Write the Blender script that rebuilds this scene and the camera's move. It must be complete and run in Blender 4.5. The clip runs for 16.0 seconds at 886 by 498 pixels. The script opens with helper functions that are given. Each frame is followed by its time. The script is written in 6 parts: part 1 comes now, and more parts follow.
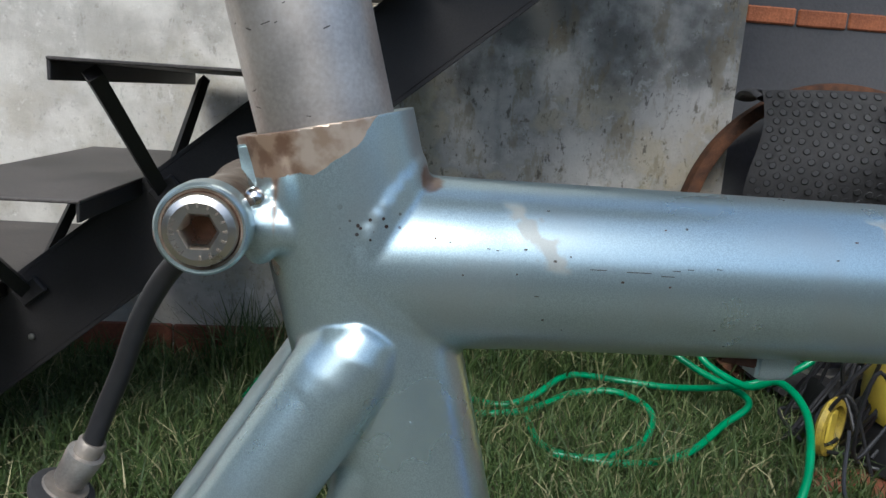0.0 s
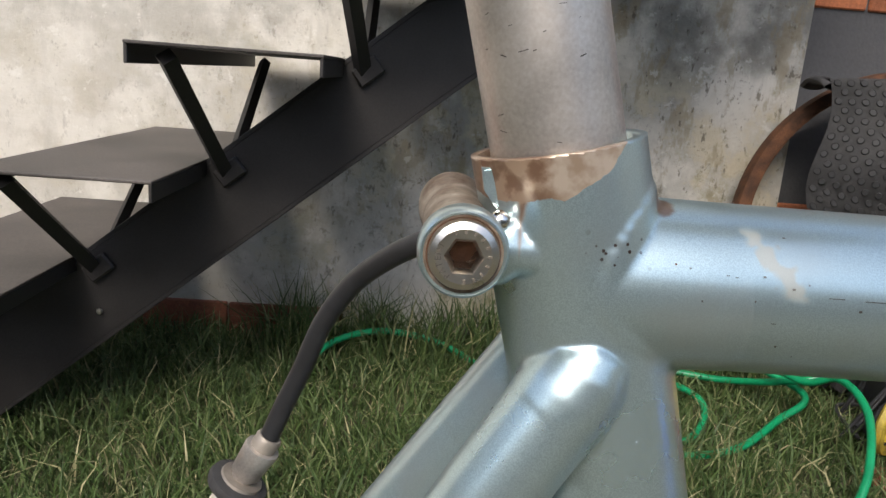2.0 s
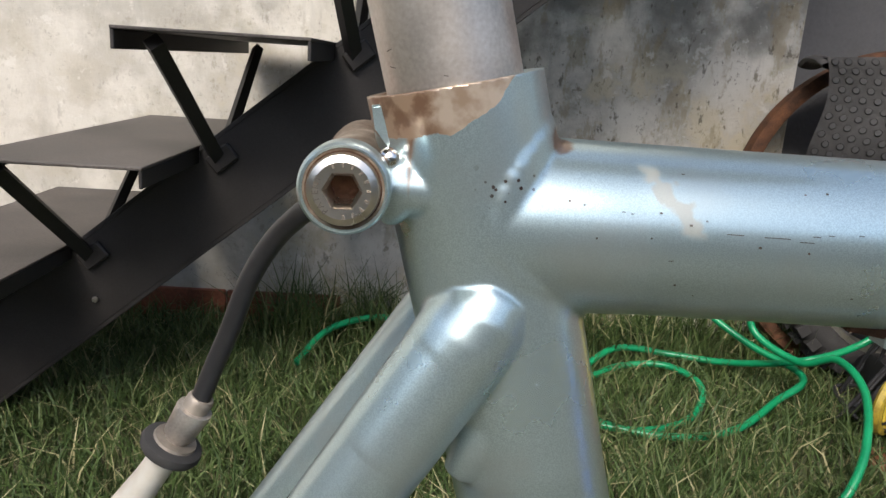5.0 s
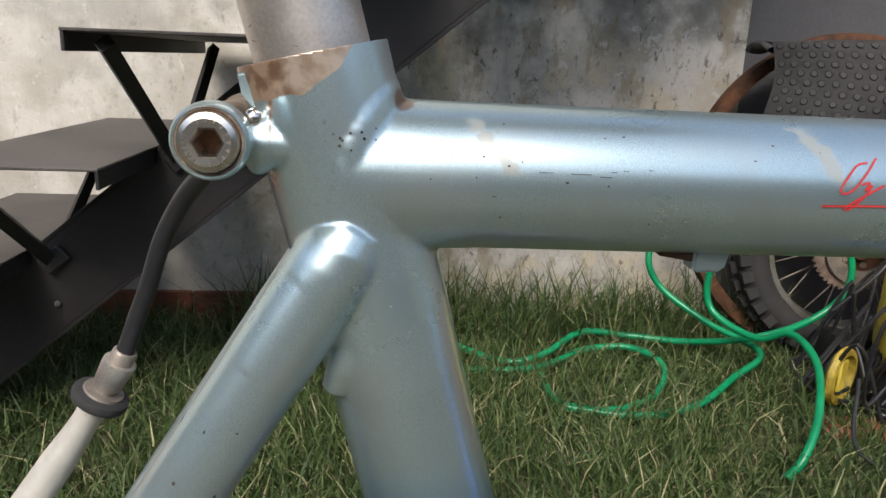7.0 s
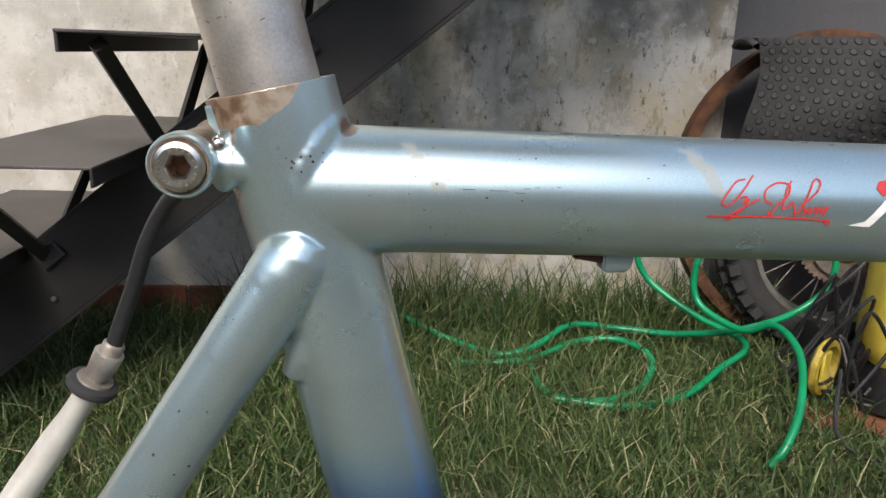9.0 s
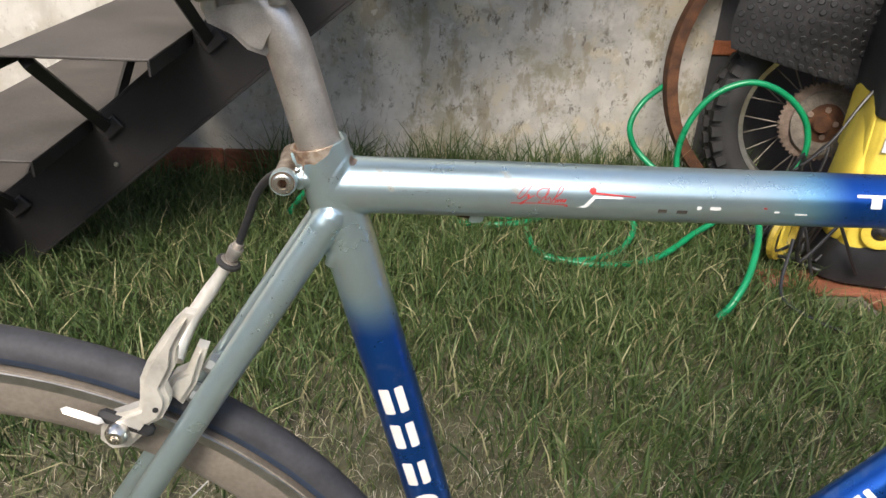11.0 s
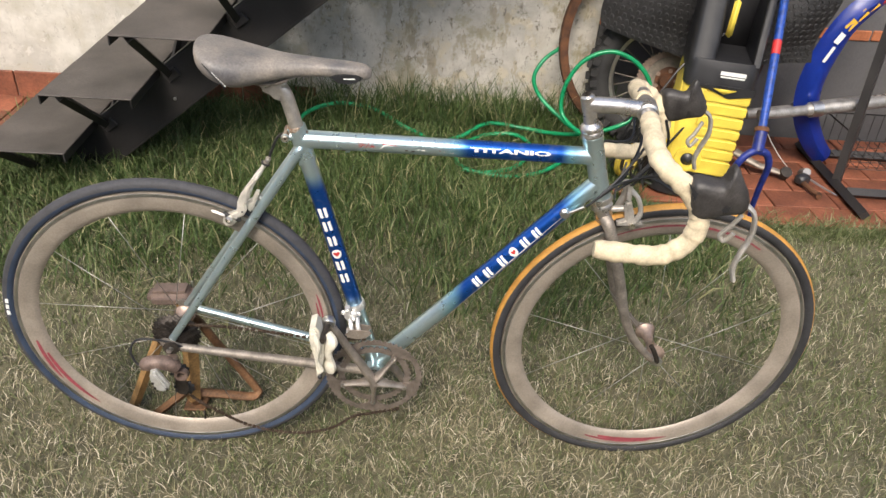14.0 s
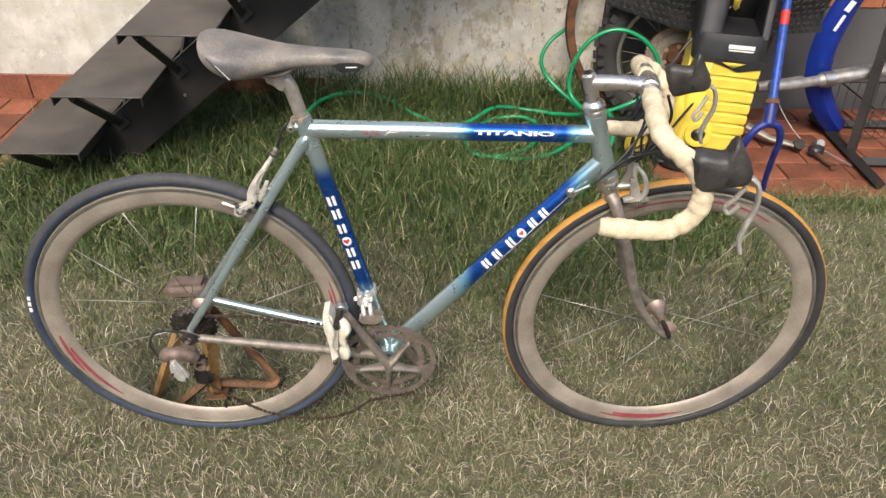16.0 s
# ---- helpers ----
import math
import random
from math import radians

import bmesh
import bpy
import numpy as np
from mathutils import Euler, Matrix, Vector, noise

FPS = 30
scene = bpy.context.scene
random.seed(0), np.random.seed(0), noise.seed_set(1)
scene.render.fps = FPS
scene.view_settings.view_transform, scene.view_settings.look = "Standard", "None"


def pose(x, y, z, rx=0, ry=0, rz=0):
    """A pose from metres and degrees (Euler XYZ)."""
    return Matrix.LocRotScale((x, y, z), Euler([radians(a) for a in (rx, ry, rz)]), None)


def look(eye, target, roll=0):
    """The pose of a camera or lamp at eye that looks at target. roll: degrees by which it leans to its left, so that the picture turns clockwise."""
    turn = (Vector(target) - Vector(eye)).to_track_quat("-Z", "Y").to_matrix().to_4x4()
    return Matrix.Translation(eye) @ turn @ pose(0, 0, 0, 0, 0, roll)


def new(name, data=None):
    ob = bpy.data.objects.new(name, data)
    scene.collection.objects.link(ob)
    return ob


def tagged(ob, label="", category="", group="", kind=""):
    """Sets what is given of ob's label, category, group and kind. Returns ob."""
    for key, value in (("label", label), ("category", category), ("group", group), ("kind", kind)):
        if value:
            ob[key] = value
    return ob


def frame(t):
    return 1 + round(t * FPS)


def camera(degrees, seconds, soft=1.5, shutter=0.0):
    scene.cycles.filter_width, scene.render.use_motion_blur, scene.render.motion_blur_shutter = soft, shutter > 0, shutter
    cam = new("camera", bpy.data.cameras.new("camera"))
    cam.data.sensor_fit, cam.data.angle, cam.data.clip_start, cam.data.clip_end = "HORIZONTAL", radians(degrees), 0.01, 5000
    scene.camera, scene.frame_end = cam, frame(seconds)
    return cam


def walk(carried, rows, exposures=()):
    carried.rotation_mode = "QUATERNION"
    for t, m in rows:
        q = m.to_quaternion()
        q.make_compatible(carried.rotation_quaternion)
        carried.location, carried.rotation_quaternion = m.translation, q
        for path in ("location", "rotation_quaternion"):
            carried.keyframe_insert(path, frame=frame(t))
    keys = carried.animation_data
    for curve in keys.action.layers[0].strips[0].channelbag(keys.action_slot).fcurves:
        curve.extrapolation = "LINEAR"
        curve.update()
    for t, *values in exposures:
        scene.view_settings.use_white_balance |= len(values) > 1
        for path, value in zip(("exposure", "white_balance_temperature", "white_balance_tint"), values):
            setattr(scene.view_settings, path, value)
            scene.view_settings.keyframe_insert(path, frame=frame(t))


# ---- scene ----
cam = camera(63.0, 16.0)
PATH = [
    (0, (0.0743, -0.1289, 0.7898), (0.274, 1.817, 0.374), 3.80),
    (0.5, (0.0641, -0.1275, 0.7907), (0.180, 1.811, 0.314), 3.46),
    (1, (0.0549, -0.1267, 0.7938), (0.152, 1.809, 0.299), 3.20),
    (1.5, (0.0510, -0.1290, 0.7968), (0.149, 1.811, 0.322), 3.02),
    (2, (0.0408, -0.1275, 0.7945), (0.136, 1.814, 0.323), 4.44),
    (2.5, (0.0393, -0.1257, 0.7901), (0.142, 1.803, 0.270), 4.28),
    (3, (0.0492, -0.1231, 0.7871), (0.207, 1.797, 0.252), 4.64),
    (5.5, (0.0625, -0.1305, 0.7877), (0.139, 1.806, 0.293), 3.60),
    (6, (0.0674, -0.1330, 0.7904), (0.174, 1.803, 0.299), 3.29),
    (6.5, (0.0733, -0.1358, 0.7898), (0.206, 1.798, 0.296), 2.94),
    (7, (0.0810, -0.1535, 0.7839), (0.240, 1.774, 0.275), 2.14),
    (7.5, (0.0862, -0.1633, 0.7853), (0.269, 1.760, 0.268), 2.20),
    (8, (0.0806, -0.1681, 0.7872), (0.254, 1.755, 0.264), 2.34),
    (8.5, (0.0853, -0.1730, 0.7905), (0.261, 1.749, 0.268), 2.09),
    (11, (0.1111, -0.3708, 0.9112), (0.225, 1.406, -0.000), 2.77),
    (11.5, (0.1251, -0.5334, 1.1104), (0.244, 1.108, -0.027), 5.95),
    (12, (0.262, -0.758, 1.193), (0.185, 0.917, 0.102), 6.6),
    (12.2, (0.298, -0.788, 1.215), (0.216, 0.831, 0.045), 6.4),
    (12.5, (0.318, -0.861, 1.247), (0.252, 0.776, 0.1), 3.3),
    (13, (0.304, -0.976, 1.269), (0.397, 0.645, 0.101), 3.7),
    (13.5, (0.27, -1.081, 1.308), (0.369, 0.572, 0.185), 2.2),
    (14, (0.25, -1.131, 1.308), (0.367, 0.525, 0.192), 4.7),
    (14.5, (0.236, -1.147, 1.308), (0.359, 0.498, 0.178), 4.2),
    (15, (0.241, -1.146, 1.312), (0.281, 0.5, 0.177), 2.6),
    (15.5, (0.258, -1.147, 1.312), (0.324, 0.496, 0.173), 2.0),
    (16, (0.267, -1.147, 1.311), (0.335, 0.49, 0.164), 1.7),
]
walk(cam, [(t, look(eye, target, roll)) for t, eye, target, roll in PATH],
     exposures=[(0.0, 0.38, 6050, 6), (0.8, 0.46, 6400, 8), (1.6, 0.70, 6850, 10), (2.4, 0.78, 6900, 10), (5.5, 0.79, 6900, 10), (6.9, 0.66, 6850, 10), (8.5, 0.69, 6800, 10), (11.0, 0.98, 7000, 10), (16.0, 1.02, 7200, 10)])

# ==== place ====
# ---- daylight: bright overcast sky, soft high sun ----
world = bpy.data.worlds.new("sky")
scene.world = world
world.use_nodes = True
wn, wl = world.node_tree.nodes, world.node_tree.links
sky = wn.new("ShaderNodeTexSky")
sky.sky_type = 'NISHITA'
sky.sun_disc = False
sky.sun_elevation = radians(47)
sky.sun_rotation = radians(195)
sky.dust_density = 2.0
wn["Background"].inputs["Strength"].default_value = 0.15
wl.new(sky.outputs["Color"], wn["Background"].inputs["Color"])
sun = new("sun", bpy.data.lights.new("sun", 'SUN'))
sun.data.energy = 2.0
sun.data.angle = radians(24)
sun.data.color = (1.0, 0.975, 0.94)
sun.matrix_world = look((-0.85, -3.17, 3.52), (0, 0, 0))


# ---- materials ----
def mat(name, base, rough=0.6, metal=0.0, var=0.25, scale=30.0, bump=0.1, fine=300.0, tint=None, spec=0.5, coat=0.0, own=0.0):
    """A surface with two scales of variation in colour and relief."""
    m = bpy.data.materials.new(name)
    m.use_nodes = True
    n, l = m.node_tree.nodes, m.node_tree.links
    b = n["Principled BSDF"]
    b.inputs["Roughness"].default_value = rough
    b.inputs["Metallic"].default_value = metal
    b.inputs["Specular IOR Level"].default_value = spec
    b.inputs["Coat Weight"].default_value = coat
    tc = n.new("ShaderNodeTexCoord")
    n1 = n.new("ShaderNodeTexNoise")
    n1.inputs["Scale"].default_value = scale
    n1.inputs["Detail"].default_value = 6
    n2 = n.new("ShaderNodeTexNoise")
    n2.inputs["Scale"].default_value = fine
    n2.inputs["Detail"].default_value = 3
    l.new(tc.outputs["Object"], n1.inputs["Vector"])
    l.new(tc.outputs["Object"], n2.inputs["Vector"])
    r = n.new("ShaderNodeValToRGB")
    t = tint or base
    lo = [c * (1 - var) for c in t]
    hi = [min(1, c * (1 + var * 0.6)) for c in base]
    r.color_ramp.elements[0].color, r.color_ramp.elements[1].color = (*lo, 1), (*hi, 1)
    r.color_ramp.elements[0].position, r.color_ramp.elements[1].position = 0.32, 0.68
    l.new(n1.outputs["Fac"], r.inputs["Fac"])
    mx = n.new("ShaderNodeMix")
    mx.data_type, mx.blend_type = 'RGBA', 'OVERLAY'
    mx.inputs[0].default_value = min(1.0, var * 1.2)
    l.new(r.outputs["Color"], mx.inputs[6])
    l.new(n2.outputs["Fac"], mx.inputs[7])
    col = mx.outputs[2]
    if own:
        oi, ow, sh = n.new("ShaderNodeObjectInfo"), n.new("ShaderNodeMapRange"), n.new("ShaderNodeHueSaturation")
        ow.inputs[3].default_value, ow.inputs[4].default_value = 1 - own, 1 + own
        l.new(oi.outputs["Random"], ow.inputs[0])
        l.new(ow.outputs[0], sh.inputs["Value"])
        l.new(col, sh.inputs["Color"])
        col = sh.outputs["Color"]
    l.new(col, b.inputs["Base Color"])
    if bump:
        bp = n.new("ShaderNodeBump")
        bp.inputs["Strength"].default_value = bump
        bp.inputs["Distance"].default_value = 0.5 / fine
        l.new(n2.outputs["Fac"], bp.inputs["Height"])
        l.new(bp.outputs["Normal"], b.inputs["Normal"])
    rr = n.new("ShaderNodeMapRange")
    rr.inputs[3].default_value, rr.inputs[4].default_value = max(0.02, rough - 0.1), min(1, rough + 0.12)
    l.new(n1.outputs["Fac"], rr.inputs[0])
    l.new(rr.outputs[0], b.inputs["Roughness"])
    return m


M_STEEL_BLACK = mat("black_painted_steel", (0.023, 0.0205, 0.020), 0.55, 0, 0.4, 8, 0.1)
M_TREAD = mat("dark_sheet_steel", (0.078, 0.068, 0.062), 0.5, 0.3, 0.55, 7, 0.15)
M_MAT = mat("black_rubber_mat", (0.052, 0.050, 0.051), 0.6, 0, 0.3, 20, 0.2)
M_RUBBER = mat("black_rubber", (0.026, 0.025, 0.025), 0.7, 0, 0.3, 30, 0.2)
M_RUST = mat("rusty_iron", (0.11, 0.045, 0.02), 0.8, 0.1, 0.55, 30, 0.5, 400)
M_HOSE = mat("green_hose", (0.0, 0.23, 0.09), 0.3, 0, 0.2, 20, 0.02)
M_YELLOW = mat("yellow_plastic", (0.74, 0.56, 0.08), 0.45, 0, 0.2, 12, 0.03)
M_BLACKP = mat("black_plastic", (0.02, 0.02, 0.022), 0.4, 0, 0.3, 20, 0.05)
M_BLUE = mat("blue_paint", (0.010, 0.045, 0.38), 0.3, 0, 0.2, 12, 0.03, coat=0.3)
M_ALU = mat("worn_aluminium", (0.55, 0.54, 0.52), 0.38, 1, 0.2, 40, 0.06)
M_TITAN = mat("dirty_titanium", (0.28, 0.245, 0.21), 0.52, 0.55, 0.35, 40, 0.15)
M_CREAM = mat("cream_tape", (0.62, 0.52, 0.36), 0.8, 0, 0.25, 40, 0.25)
M_HOOD = mat("hood_rubber", (0.040, 0.036, 0.034), 0.5, 0, 0.5, 45, 0.2)
M_TYRE = mat("tyre_black", (0.03, 0.03, 0.033), 0.65, 0, 0.3, 40, 0.1)
M_TYRE_O = mat("tyre_ochre", (0.45, 0.22, 0.045), 0.65, 0, 0.25, 30, 0.1)
M_TYRE_B = mat("tyre_blue", (0.028, 0.044, 0.078), 0.65, 0, 0.25, 30, 0.1)
M_RIM = mat("dusty_rim", (0.32, 0.275, 0.23), 0.5, 0.3, 0.25, 14, 0.05)
M_SADDLE = mat("worn_leather", (0.190, 0.166, 0.142), 0.46, 0, 0.36, 19, 0.3, 260, tint=(0.125, 0.120, 0.124))
M_WHITE = mat("white_mark", (0.75, 0.75, 0.72), 0.5, 0, 0.1, 60, 0.0)
M_RED = mat("red_mark", (0.5, 0.03, 0.03), 0.5, 0, 0.15, 60, 0.0)
M_GREY = mat("grey_wall_paint", (0.090, 0.088, 0.090), 0.8, 0, 0.12, 5, 0.3, 120)
M_BRICK = mat("red_brick", (0.42, 0.14, 0.06), 0.85, 0, 0.35, 18, 0.5, 150, own=0.22)
M_TILE = mat("terracotta_tile", (0.205, 0.068, 0.036), 0.65, 0, 0.45, 6, 0.2, 120, own=0.25)
M_GROUT = mat("cement_joint", (0.19, 0.16, 0.14), 0.9, 0, 0.2, 30, 0.3)


def plaster():
    """Old whitewash: cream base, grey mould in clouds and streaks, black specks, bare patches low down."""
    m = bpy.data.materials.new("mouldy_plaster")
    m.use_nodes = True
    n, l = m.node_tree.nodes, m.node_tree.links
    b = n["Principled BSDF"]
    b.inputs["Roughness"].default_value = 0.9
    tc = n.new("ShaderNodeTexCoord")
    sep = n.new("ShaderNodeSeparateXYZ")
    l.new(tc.outputs["Object"], sep.inputs[0])

    def noise(scale, detail=6, stretch=None, rough=0.6):
        q = n.new("ShaderNodeTexNoise")
        q.inputs["Scale"].default_value, q.inputs["Detail"].default_value, q.inputs["Roughness"].default_value = scale, detail, rough
        if stretch:
            mp = n.new("ShaderNodeMapping")
            mp.inputs["Scale"].default_value = stretch
            l.new(tc.outputs["Object"], mp.inputs["Vector"])
            l.new(mp.outputs[0], q.inputs["Vector"])
        else:
            l.new(tc.outputs["Object"], q.inputs["Vector"])
        return q.outputs["Fac"]

    def ramp(v, lo, hi):
        r = n.new("ShaderNodeMapRange")
        r.interpolation_type = 'SMOOTHSTEP'
        r.inputs[1].default_value, r.inputs[2].default_value = lo, hi
        l.new(v, r.inputs[0])
        return r.outputs[0]

    def mul(a, c, op='MULTIPLY'):
        x = n.new("ShaderNodeMath")
        x.operation = op
        for s, v in ((0, a), (1, c)):
            if isinstance(v, (int, float)):
                x.inputs[s].default_value = v
            else:
                l.new(v, x.inputs[s])
        return x.outputs[0]

    def mix(f, a, c):
        x = n.new("ShaderNodeMix")
        x.data_type = 'RGBA'
        for s, v in ((0, f), (6, a), (7, c)):
            if isinstance(v, tuple):
                x.inputs[s].default_value = v
            else:
                l.new(v, x.inputs[s])
        return x.outputs[2]

    big, med, fine = noise(2.3), noise(9, 8), noise(55, 8, None, 0.7)
    streak = noise(7, 5, (2.4, 1, 0.45))
    col = mix(ramp(med, 0.35, 0.7), (0.60, 0.57, 0.51, 1), (0.50, 0.47, 0.41, 1))
    # the damp side of the wall, greyer towards the east and in a cloud of mould
    east = ramp(sep.outputs[0], -0.70, 0.30)
    high = mul(east, ramp(sep.outputs[2], 0.40, 0.95))
    mould = mul(ramp(mul(big, mul(med, 0.6), 'ADD'), 0.66, 0.92), mul(0.30, mul(high, 0.55), 'ADD'))
    col = mix(mould, col, (0.155, 0.150, 0.135, 1))
    col = mix(mul(ramp(streak, 0.52, 0.72), mul(0.16, mul(high, 0.40), 'ADD')), col, (0.20, 0.19, 0.17, 1))
    low = mul(ramp(mul(sep.outputs[2], mul(mul(med, -0.5, "ADD"), 0.40), "ADD"), 0.94, 0.80), mul(0.25, mul(east, 0.75), "ADD"))
    col = mix(mul(mul(ramp(med, 0.5, 0.62), low), 0.55), col, (0.62, 0.54, 0.38, 1))
    col = mix(mul(ramp(fine, 0.58, 0.72), mul(0.35, mul(low, 0.4), 'ADD')), col, (0.12, 0.11, 0.09, 1))
    col = mix(mul(ramp(noise(13, 10, None, 0.78), 0.55, 0.63), mul(ramp(big, 0.44, 0.60), mul(0.3, mul(east, 0.5), "ADD"))), col, (0.13, 0.112, 0.080, 1))
    col = mix(mul(ramp(noise(15, 7, (1.3, 1, 0.55), 0.65), 0.53, 0.62), mul(east, 0.55)), col, (0.27, 0.215, 0.125, 1))
    col = mix(mul(ramp(noise(34, 6, (1.2, 1, 0.6), 0.7), 0.60, 0.66), mul(0.2, mul(east, 0.5), "ADD")), col, (0.075, 0.062, 0.045, 1))
    col = mix(mul(ramp(noise(30, 9, (1, 1, 0.6), 0.75), 0.57, 0.63), mul(low, 0.75)), col, (0.13, 0.105, 0.065, 1))
    col = mix(mul(ramp(noise(5, 10, None, 0.72), 0.54, 0.64), mul(low, 0.60)), col, (0.27, 0.24, 0.14, 1))
    col = mix(mul(ramp(noise(22, 9, None, 0.7), 0.60, 0.66), 0.5), col, (0.68, 0.66, 0.61, 1))
    l.new(col, b.inputs["Base Color"])
    bp = n.new("ShaderNodeBump")
    bp.inputs["Strength"].default_value, bp.inputs["Distance"].default_value = 0.5, 0.006
    l.new(mul(fine, mul(med, 0.8), 'ADD'), bp.inputs["Height"])
    l.new(bp.outputs[0], b.inputs["Normal"])
    return m


M_WALL = plaster()
M_SOIL = mat("soil", (0.10, 0.092, 0.055), 0.95, 0, 0.4, 12, 0.6, 100)

# ---- building blocks ----
def link(name, bm, material, parent=None, label="", smooth=True):
    me = bpy.data.meshes.new(name)
    bm.normal_update()
    if smooth:
        sharp(bm)
    bm.to_mesh(me)
    bm.free()
    for p in me.polygons:
        p.use_smooth = smooth
    ob = new(name, me)
    for m in (material if isinstance(material, (list, tuple)) else [material]):
        me.materials.append(m)
    if parent is not None:
        ob.parent = parent
    if label:
        ob["label"] = label
    return ob


def part(name, bm, material, parent, label="", smooth=True):
    return link(name, bm, material, parent, label, smooth)


def thing(name, label, category, at=(0, 0, 0), group="", kind=""):
    return tagged(new(name), label, category, group, kind) if at == (0, 0, 0) else placed(tagged(new(name), label, category, group, kind), at)


def placed(ob, at):
    ob.location = at
    return ob


def box(sx, sy, sz, c=(0, 0, 0), bevel=0.0, rot=None, bm=None, seg=1):
    own = bm is None
    bm = bmesh.new() if own else bm
    m = Matrix.Translation(c) @ (rot or Matrix.Identity(4)) @ Matrix.Diagonal((sx, sy, sz, 1))
    r = bmesh.ops.create_cube(bm, size=1, matrix=m)
    if bevel:
        es = {e for v in r["verts"] for e in v.link_edges}
        bmesh.ops.bevel(bm, geom=list(es), offset=bevel, segments=seg, affect='EDGES', clamp_overlap=True)
    return bm


def sharp(bm, deg=42):
    for e in bm.edges:
        if len(e.link_faces) == 2 and e.calc_face_angle(0) > radians(deg):
            e.smooth = False
    return bm


def tube(pts, rad, n=14, closed=False, caps=True, bm=None, squash=None):
    """A round bar swept along points; rad is one number or one for each point. squash: (side, up) factors."""
    bm = bmesh.new() if bm is None else bm
    pts = [Vector(p) for p in pts]
    k = len(pts)
    rads = rad if isinstance(rad, (list, tuple)) else [rad] * k
    rings, up = [], None
    for i in range(k):
        a = pts[(i - 1) % k] if closed or i else pts[0]
        b = pts[(i + 1) % k] if closed or i < k - 1 else pts[-1]
        t = (b - a).normalized()
        if up is None:
            up = Vector((0, 0, 1)) if abs(t.z) < 0.9 else Vector((1, 0, 0))
        s = t.cross(up).normalized()
        up = s.cross(t).normalized()
        q = squash or (1, 1)
        rings.append([bm.verts.new(pts[i] + rads[i] * (q[0] * math.cos(2 * math.pi * j / n) * s + q[1] * math.sin(2 * math.pi * j / n) * up)) for j in range(n)])
    for i in range(k if closed else k - 1):
        p, q2 = rings[i], rings[(i + 1) % k]
        for j in range(n):
            bm.faces.new((p[j], q2[j], q2[(j + 1) % n], p[(j + 1) % n]))
    if caps and not closed:
        bm.faces.new(rings[0])
        bm.faces.new(rings[-1][::-1])
    bmesh.ops.recalc_face_normals(bm, faces=bm.faces)
    return bm


def curve(pts, steps=8, closed=False):
    """A smooth line through points (Catmull-Rom)."""
    p = [Vector(q) for q in pts]
    out, k = [], len(p)
    for i in range(k if closed else k - 1):
        a = p[(i - 1) % k] if closed or i else 2 * p[0] - p[1]
        b, c = p[i], p[(i + 1) % k]
        d = p[(i + 2) % k] if closed or i < k - 2 else 2 * p[-1] - p[-2]
        for s in range(steps):
            t = s / steps
            out.append(0.5 * ((2 * b) + (c - a) * t + (2 * a - 5 * b + 4 * c - d) * t * t + (3 * b - a - 3 * c + d) * t ** 3))
    if not closed:
        out.append(p[-1])
    return out


def lathe(profile, n=32, m=None, bm=None, closed=False):
    """Turns (radius, height) points round z, then places the result by m."""
    bm = bmesh.new() if bm is None else bm
    m = m or Matrix.Identity(4)
    rings = []
    for r, h in profile:
        if r < 1e-6:
            rings.append([bm.verts.new(m @ Vector((0, 0, h)))])
        else:
            rings.append([bm.verts.new(m @ Vector((r * math.cos(2 * math.pi * j / n), r * math.sin(2 * math.pi * j / n), h))) for j in range(n)])
    prs = list(zip(rings, rings[1:])) + ([(rings[-1], rings[0])] if closed else [])
    for a, b in prs:
        for j in range(n):
            q = (j + 1) % n
            if len(a) == 1 and len(b) > 1:
                bm.faces.new((a[0], b[j], b[q]))
            elif len(b) == 1 and len(a) > 1:
                bm.faces.new((a[j], b[0], a[q]))
            elif len(a) > 1:
                bm.faces.new((a[j], b[j], b[q], a[q]))
    bmesh.ops.recalc_face_normals(bm, faces=bm.faces)
    return bm


def plate(outline, thick, m=None, bm=None, bevel=0.0):
    """A flat outline in xy, made thick along z, then placed by m."""
    bm = bmesh.new() if bm is None else bm
    m = m or Matrix.Identity(4)
    lo = [bm.verts.new(m @ Vector((x, y, -thick / 2))) for x, y in outline]
    hi = [bm.verts.new(m @ Vector((x, y, thick / 2))) for x, y in outline]
    k = len(lo)
    fs = [bm.faces.new(lo[::-1]), bm.faces.new(hi)]
    fs += [bm.faces.new((lo[i], lo[(i + 1) % k], hi[(i + 1) % k], hi[i])) for i in range(k)]
    bmesh.ops.recalc_face_normals(bm, faces=fs)
    if bevel:
        bmesh.ops.bevel(bm, geom=[e for f in fs[:2] for e in f.edges], offset=bevel, segments=2, affect='EDGES', clamp_overlap=True)
    return bm


SIDE = Matrix.Rotation(radians(90), 4, 'X')     # xy outline to the xz plane


def rise(y):
    """The ground's height: level under the bicycle, rising gently to the wall."""
    return 0.05 * max(0.0, y - 0.1) if y < 1.9 else 0.09


